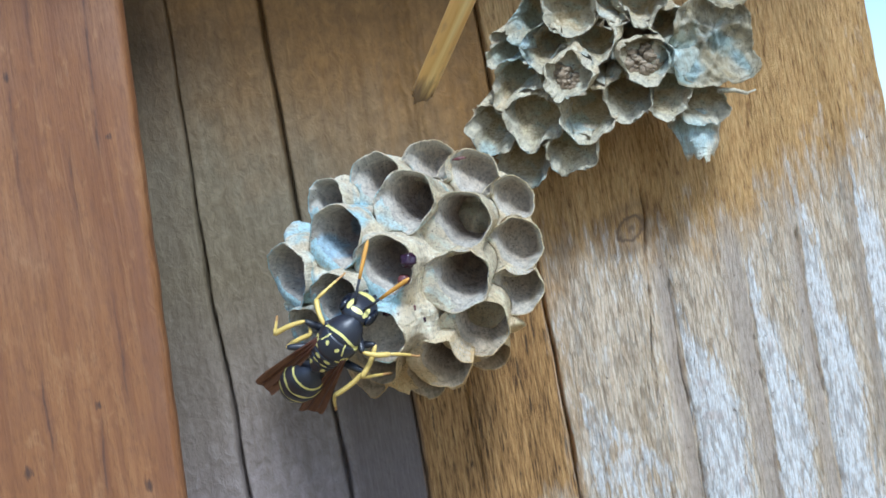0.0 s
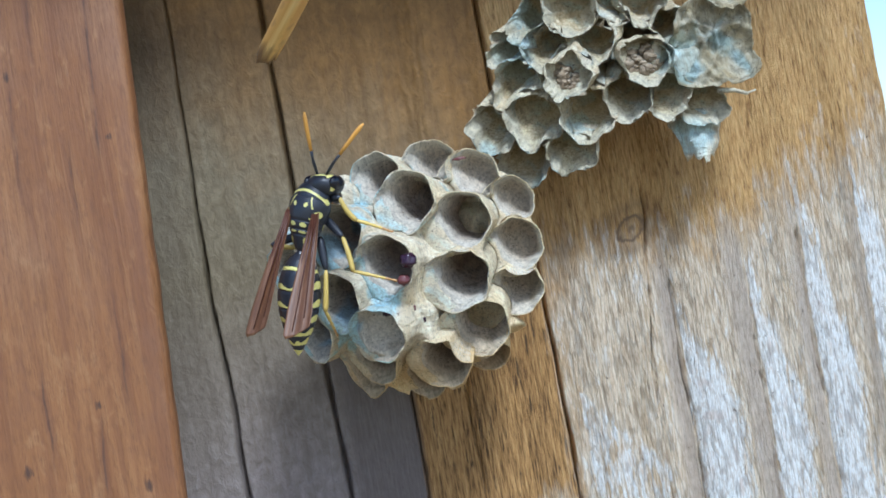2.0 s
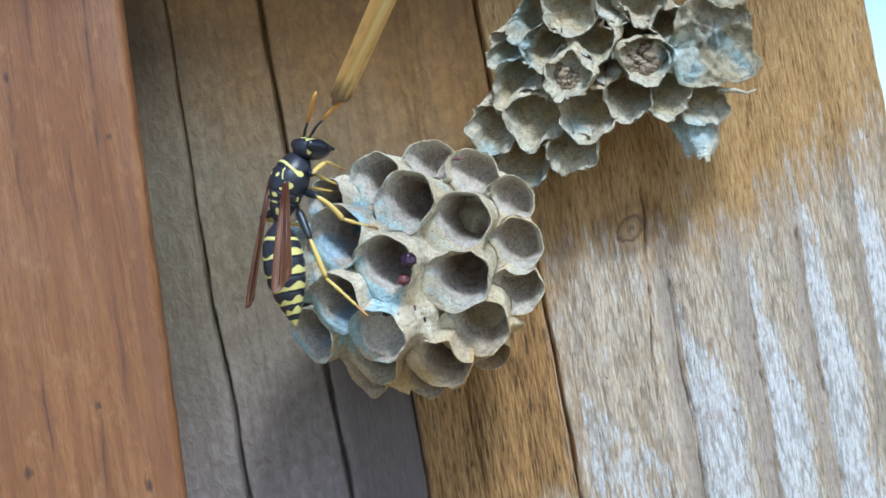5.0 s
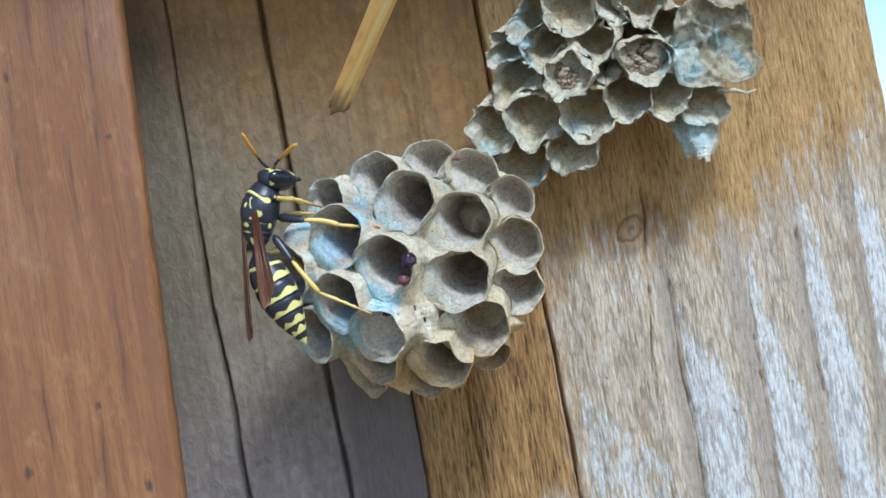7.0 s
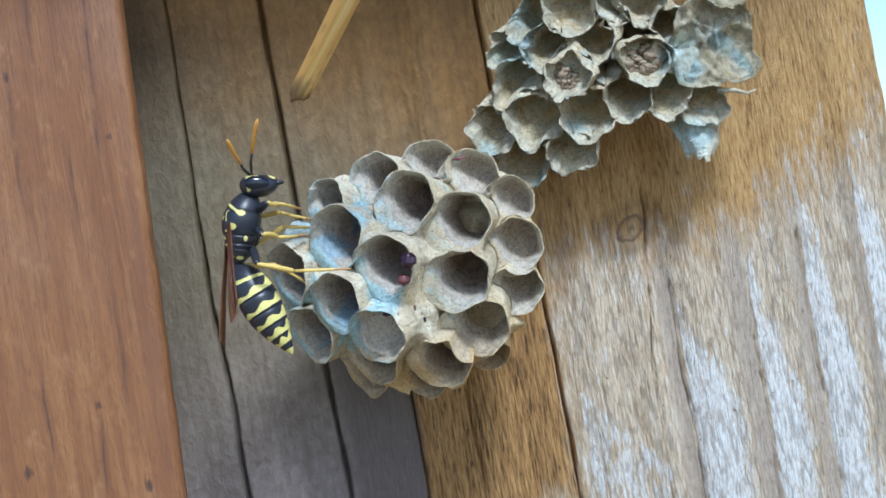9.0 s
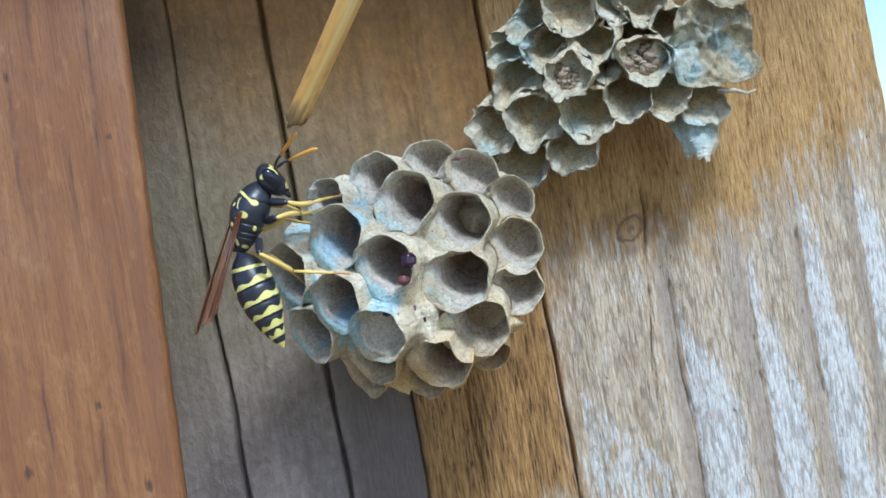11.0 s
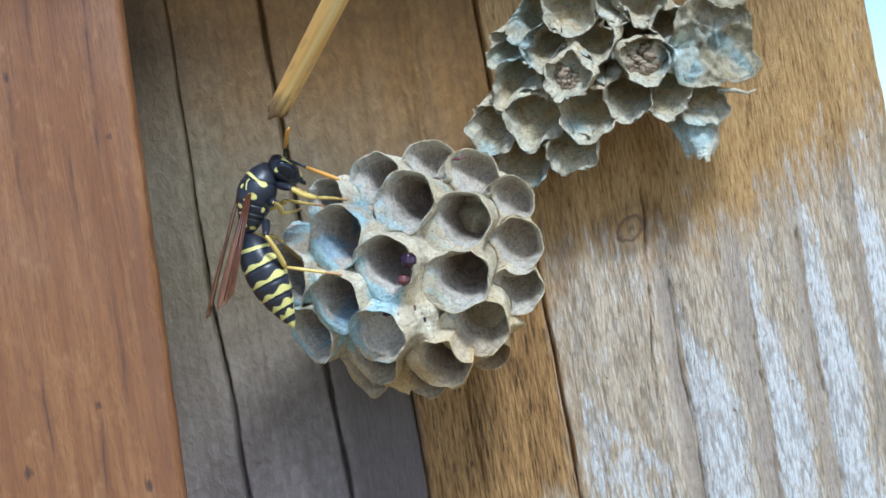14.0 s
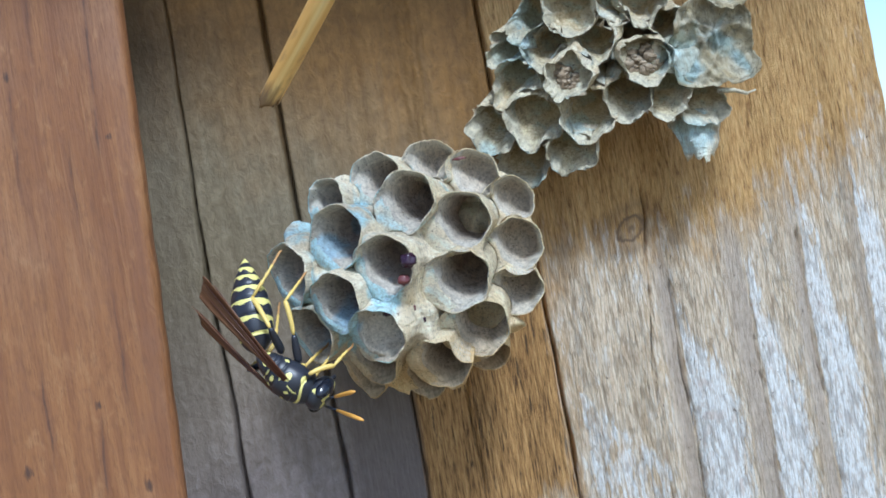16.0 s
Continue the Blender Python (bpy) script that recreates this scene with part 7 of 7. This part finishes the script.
    walk(wasp["mid_right_tibia"], [
        (0, mm(2.500, -0.000, 0.000, 180.0, 67.3, 180.0)), (0.5, mm(2.500, 0.000, 0.000, 101.1, 80.8, 97.4)),
        (0.8, mm(2.500, 0.000, -0.000, 78.0, 45.0, 68.1)), (1, mm(2.500, -0.000, -0.000, 83.5, 24.7, 79.6)),
        (1.5, mm(2.500, -0.000, 0.000, 65.9, 11.4, 28.0)), (2, mm(2.500, 0.000, -0.000, 67.6, 25.2, 30.8)),
        (2.5, mm(2.500, -0.000, 0.000, 65.6, 1.3, 79.6)), (3, mm(2.500, 0.000, 0.000, 60.2, 4.8, 50.0)),
        (3.5, mm(2.500, 0.000, 0.000, 29.5, -10.7, 118.4)), (4, mm(2.500, -0.000, 0.000, 24.5, 2.8, 60.3)),
        (4.2, mm(2.500, 0.000, 0.000, 24.2, 3.3, 81.2)), (6.3, mm(2.500, 0.000, 0.000, 27.3, -25.8, 75.5)),
        (6.5, mm(2.500, 0.000, 0.000, 29.1, -25.2, 71.0)), (7, mm(2.500, -0.000, 0.000, 38.7, -11.5, 25.4)),
        (7.5, mm(2.500, -0.000, -0.000, 39.9, -9.9, 17.4)), (8, mm(2.500, 0.000, -0.000, 8.4, -12.7, 84.4)),
        (8.25, mm(2.500, 0.000, 0.000, 9.7, -40.6, 119.4)), (8.5, mm(2.500, 0.000, 0.000, -21.8, -60.9, 180.0)),
        (9, mm(2.500, -0.000, -0.000, 14.7, -7.3, 145.9)), (9.2, mm(2.500, 0.000, 0.000, 14.0, 1.3, 152.6)),
        (11.3, mm(2.500, -0.000, 0.000, 19.4, -48.4, 118.0)), (11.5, mm(2.500, 0.000, 0.000, 46.6, 2.2, 87.3)),
        (12, mm(2.500, 0.000, -0.000, 28.1, -3.2, 147.3)), (12.5, mm(2.500, 0.000, -0.000, 19.0, -22.5, 79.5)),
        (13, mm(2.500, 0.000, 0.000, 17.4, -16.0, 83.8)), (13.5, mm(2.500, 0.000, -0.000, 18.0, -14.3, 81.7)),
        (13.75, mm(2.500, -0.000, -0.000, 0.4, -9.0, 121.4)), (14, mm(2.500, -0.000, -0.000, -9.9, 5.8, 157.9)),
        (14.5, mm(2.500, 0.000, 0.000, -11.6, 9.5, 131.1)), (15, mm(2.500, 0.000, 0.000, -15.6, 16.4, 91.3)),
        (15.15, mm(2.500, 0.000, 0.000, -23.3, -1.1, 48.6)), (15.3, mm(2.500, 0.000, 0.000, -17.0, -19.1, 5.8)),
        (15.5, mm(2.500, -0.000, 0.000, 13.1, -75.0, -57.0)), (15.7, mm(2.500, 0.000, 0.000, 178.9, -44.2, 137.1)),
        (16, mm(2.500, 0.000, -0.000, 178.9, -44.2, 137.1)),
    ])
    walk(wasp["mid_right_tarsus"], [
        (0, mm(1.379, 0.000, -2.675, 64.7, -10.6, 69.1)), (0.5, mm(2.440, 0.460, -2.863, 57.8, -11.8, 93.1)),
        (0.8, mm(3.266, 1.902, -2.051, 62.1, -20.0, 76.9)), (1, mm(2.976, 2.592, -1.211, 72.6, -41.3, 61.8)),
        (1.5, mm(5.009, 1.337, -0.574, 93.6, -41.3, 29.5)), (2, mm(4.754, 1.346, -1.233, 90.3, -34.9, 35.3)),
        (2.5, mm(3.024, 2.852, -0.064, 111.9, -66.9, 12.0)), (3, mm(4.356, 2.215, -0.244, 104.4, -54.2, 20.5)),
        (3.5, mm(1.144, 2.506, 0.538, -9.9, -36.4, 127.0)), (4, mm(3.937, 2.515, -0.144, -2.4, -37.7, 114.6)),
        (4.2, mm(2.945, 2.861, -0.168, -3.1, -30.6, 115.7)), (6.3, mm(3.156, 2.527, 1.262, 16.9, -33.3, 75.3)),
        (6.5, mm(3.354, 2.482, 1.233, 18.9, -33.2, 71.7)), (7, mm(5.067, 1.220, 0.577, 27.2, -26.6, 55.3)),
        (7.5, mm(5.226, 0.853, 0.500, 37.5, -6.2, 13.6)), (7.75, mm(4.002, 1.834, 0.569, 15.6, -29.5, 65.8)),
        (8, mm(2.778, 2.815, 0.639, -19.0, -24.4, 127.1)), (8.5, mm(1.088, 0.001, 2.533, -19.4, -40.8, 126.4)),
        (9, mm(0.118, 1.613, 0.366, -28.0, -21.5, 138.8)), (9.2, mm(-0.074, 1.334, -0.065, -30.6, -9.9, 145.8)),
        (11.3, mm(1.594, 1.701, 2.167, -29.6, -52.0, 126.8)), (11.5, mm(2.639, 2.895, -0.109, 5.7, -36.3, 84.7)),
        (12, mm(0.063, 1.563, 0.164, -18.0, -43.7, 124.8)), (12.5, mm(2.989, 2.633, 1.112, -16.3, -15.8, 119.6)),
        (13, mm(2.802, 2.771, 0.799, 10.3, -24.8, 45.0)), (13.5, mm(2.907, 2.781, 0.715, 10.6, -27.2, 44.2)),
        (13.75, mm(1.367, 1.934, 0.212, -13.3, -33.7, 107.1)), (14, mm(-0.173, 1.087, -0.291, -30.8, -18.8, 165.6)),
        (14.5, mm(0.619, 2.155, -0.480, -30.7, -17.2, 165.1)), (15, mm(2.436, 2.782, -0.817, -14.3, -71.7, 121.6)),
        (15.3, mm(5.226, 0.279, 0.948, 60.2, -67.2, 41.9)), (15.5, mm(2.908, -0.629, 2.801, -5.1, -50.6, 108.6)),
        (15.7, mm(0.978, 1.415, 2.022, 18.8, -38.0, 77.9)), (16, mm(0.978, 1.415, 2.022, 18.8, -38.0, 77.9)),
    ])
    walk(wasp["hind_right"], [
        (0, mm(-1.700, -0.800, -1.150, -107.8, -12.3, -64.1)), (0.5, mm(-1.700, -0.800, -1.150, -102.9, -22.5, -77.5)),
        (0.8, mm(-1.700, -0.800, -1.150, -93.3, -15.5, -118.1)), (1, mm(-1.700, -0.800, -1.150, -91.9, -5.0, -135.0)),
        (1.5, mm(-1.700, -0.800, -1.150, -92.2, 4.2, -139.0)), (2, mm(-1.700, -0.800, -1.150, -92.2, -0.2, -153.8)),
        (2.5, mm(-1.700, -0.800, -1.150, -91.1, 2.6, -123.7)), (3, mm(-1.700, -0.800, -1.150, -91.5, 1.6, -137.4)),
        (3.5, mm(-1.700, -0.800, -1.150, -94.8, -8.9, -117.1)), (4, mm(-1.700, -0.800, -1.150, -96.4, 3.2, -139.8)),
        (4.2, mm(-1.700, -0.800, -1.150, -96.4, 6.5, -140.0)), (6.3, mm(-1.700, -0.800, -1.150, -95.1, 27.2, -138.0)),
        (6.5, mm(-1.700, -0.800, -1.150, -94.3, 28.9, -136.3)), (7, mm(-1.700, -0.800, -1.150, -94.4, 22.6, -136.6)),
        (7.5, mm(-1.700, -0.800, -1.150, -93.2, 3.2, -115.7)), (8, mm(-1.700, -0.800, -1.150, -95.3, -16.0, -107.5)),
        (8.5, mm(-1.700, -0.800, -1.150, -96.2, -7.1, -100.1)), (9, mm(-1.700, -0.800, -1.150, -97.8, 6.5, -114.0)),
        (9.2, mm(-1.700, -0.800, -1.150, -97.8, -1.7, -113.1)), (11.3, mm(-1.700, -0.800, -1.150, -97.9, -6.4, -111.7)),
        (11.5, mm(-1.700, -0.800, -1.150, -98.3, 2.7, -120.7)), (12, mm(-1.700, -0.800, -1.150, -98.4, 3.4, -122.3)),
        (12.5, mm(-1.700, -0.800, -1.150, -98.9, 2.7, -130.6)), (13, mm(-1.700, -0.800, -1.150, -99.6, 6.5, -136.9)),
        (13.5, mm(-1.700, -0.800, -1.150, -99.8, 5.3, -138.9)), (14, mm(-1.700, -0.800, -1.150, -105.9, -13.3, -114.1)),
        (14.5, mm(-1.700, -0.800, -1.150, -110.6, 14.5, -137.8)), (15, mm(-1.700, -0.800, -1.150, -111.5, -3.9, -116.9)),
        (15.3, mm(-1.700, -0.800, -1.150, -113.8, -29.0, -107.8)), (15.5, mm(-1.700, -0.800, -1.150, -107.2, -22.3, -125.9)),
        (15.7, mm(-1.700, -0.800, -1.150, -107.2, -22.3, -125.9)), (16, mm(-1.700, -0.800, -1.150, -107.2, -22.3, -125.9)),
    ])
    walk(wasp["hind_right_tibia"], [
        (0, mm(2.800, 0.000, -0.000, 180.0, 57.5, 180.0)), (0.5, mm(2.800, 0.000, -0.000, 161.5, 63.3, 158.2)),
        (0.8, mm(2.800, 0.000, 0.000, 95.5, 57.5, 77.8)), (1, mm(2.800, 0.000, 0.000, 65.8, 39.7, 35.1)),
        (1.5, mm(2.800, 0.000, 0.000, 59.1, 14.7, 13.6)), (2, mm(2.800, 0.000, 0.000, 58.1, 17.3, 10.2)),
        (2.5, mm(2.800, 0.000, -0.000, 59.5, 10.8, 16.9)), (3, mm(2.800, 0.000, 0.000, 59.8, 19.2, 17.0)),
        (3.5, mm(2.800, 0.000, -0.000, 70.5, 26.3, 47.8)), (4, mm(2.800, 0.000, -0.000, 57.7, 14.1, 14.3)),
        (4.2, mm(2.800, -0.000, 0.000, 57.8, 13.4, 15.0)), (6.3, mm(2.800, -0.000, -0.000, 58.3, 9.9, 17.4)),
        (6.5, mm(2.800, 0.000, 0.000, 58.3, 9.5, 17.7)), (7, mm(2.800, -0.000, 0.000, 58.3, 10.3, 17.2)),
        (7.5, mm(2.800, -0.000, 0.000, 61.2, 15.0, 65.1)), (8, mm(2.800, -0.000, 0.000, 60.3, 3.2, 102.4)),
        (8.5, mm(2.800, 0.000, -0.000, 54.3, -25.5, 125.4)), (9, mm(2.800, -0.000, -0.000, 57.8, 6.6, 102.4)),
        (9.2, mm(2.800, 0.000, 0.000, 58.2, 9.4, 105.1)), (11.3, mm(2.800, -0.000, -0.000, 57.4, 9.9, 101.0)),
        (11.5, mm(2.800, -0.000, 0.000, 49.2, 20.8, 78.5)), (12, mm(2.800, 0.000, -0.000, 52.2, 23.1, 87.0)),
        (12.5, mm(2.800, 0.000, 0.000, 49.1, 34.4, 80.1)), (13, mm(2.800, 0.000, 0.000, 42.4, 35.0, 68.9)),
        (13.5, mm(2.800, 0.000, 0.000, 39.6, 36.6, 64.3)), (14, mm(2.800, 0.000, -0.000, 52.9, 25.6, 94.5)),
        (14.25, mm(2.800, 0.000, -0.000, 19.6, 25.6, 52.8)), (14.5, mm(2.800, 0.000, -0.000, -5.0, 7.0, 18.8)),
        (15, mm(2.800, 0.000, -0.000, -2.4, 4.8, 37.7)), (15.3, mm(2.800, -0.000, 0.000, -0.2, -28.3, 62.3)),
        (15.5, mm(2.800, -0.000, 0.000, -25.2, -11.5, 125.9)), (15.7, mm(2.800, 0.000, 0.000, -25.2, -11.5, 125.9)),
        (16, mm(2.800, 0.000, -0.000, -25.2, -11.5, 125.9)),
    ])
    walk(wasp["hind_right_tarsus"], [
        (0, mm(0.973, 0.000, -2.868, 80.1, 28.0, 106.3)), (0.5, mm(1.380, 0.569, -3.036, 82.8, 27.2, 112.4)),
        (0.8, mm(3.186, 1.785, -2.868, 82.0, 17.1, 109.3)), (1, mm(4.941, 1.505, -2.170, 76.9, 28.1, 98.5)),
        (1.5, mm(5.996, 0.775, -0.865, 69.9, 10.4, 70.5)), (2, mm(5.996, 0.575, -1.009, 69.2, 17.0, 67.6)),
        (2.5, mm(5.996, 0.969, -0.640, 70.1, 1.9, 86.9)), (3, mm(5.872, 0.936, -1.116, 70.8, 7.0, 93.5)),
        (3.5, mm(4.848, 2.257, -1.507, 67.9, -7.0, 43.4)), (4, mm(5.996, 0.815, -0.827, 73.0, -21.7, 29.2)),
        (4.2, mm(5.996, 0.854, -0.787, 74.0, -11.8, 25.5)), (6.3, mm(5.996, 1.003, -0.585, 73.7, -12.2, 26.8)),
        (6.5, mm(5.996, 1.017, -0.560, 73.9, -12.8, 26.1)), (7, mm(5.996, 0.989, -0.609, 73.1, -15.0, 29.1)),
        (7.5, mm(4.182, 2.978, -0.882, 74.2, 4.4, 44.9)), (7.75, mm(3.126, 3.147, -0.536, 66.6, 2.7, 81.4)),
        (8, mm(2.070, 3.315, -0.189, 59.5, 5.8, 117.8)), (8.5, mm(1.022, 2.501, 1.463, 60.9, -14.6, 74.6)),
        (9, mm(2.073, 3.298, -0.389, 62.1, -21.6, 71.7)), (9.2, mm(1.928, 3.239, -0.557, 60.0, -24.4, 76.7)),
        (11.3, mm(2.158, 3.288, -0.583, 60.4, -29.2, 75.9)), (11.5, mm(3.436, 3.114, -1.206, 62.3, -36.8, 73.0)),
        (12, mm(2.963, 3.123, -1.334, 62.6, -24.1, 73.6)), (12.5, mm(3.283, 2.763, -1.922, 62.6, -14.9, 74.7)),
        (13, mm(3.803, 2.599, -1.949, 63.7, -10.5, 69.1)), (13.5, mm(3.985, 2.459, -2.027, 63.6, -10.3, 69.4)),
        (14, mm(2.560, 3.057, -1.468, 62.6, -33.7, 75.3)), (14.5, mm(5.996, 1.085, -0.414, 63.6, -9.0, 79.7)),
        (15, mm(5.479, 2.074, -0.286, 52.7, -26.9, 105.2)), (15.3, mm(4.191, 2.652, 1.610, 38.8, -40.8, 128.1)),
        (15.5, mm(0.847, 2.699, 0.679, 53.9, -2.6, 87.9)), (15.7, mm(0.847, 2.699, 0.679, 53.9, -2.6, 87.9)),
        (16, mm(0.847, 2.699, 0.679, 53.9, -2.6, 87.9)),
    ])


motions()
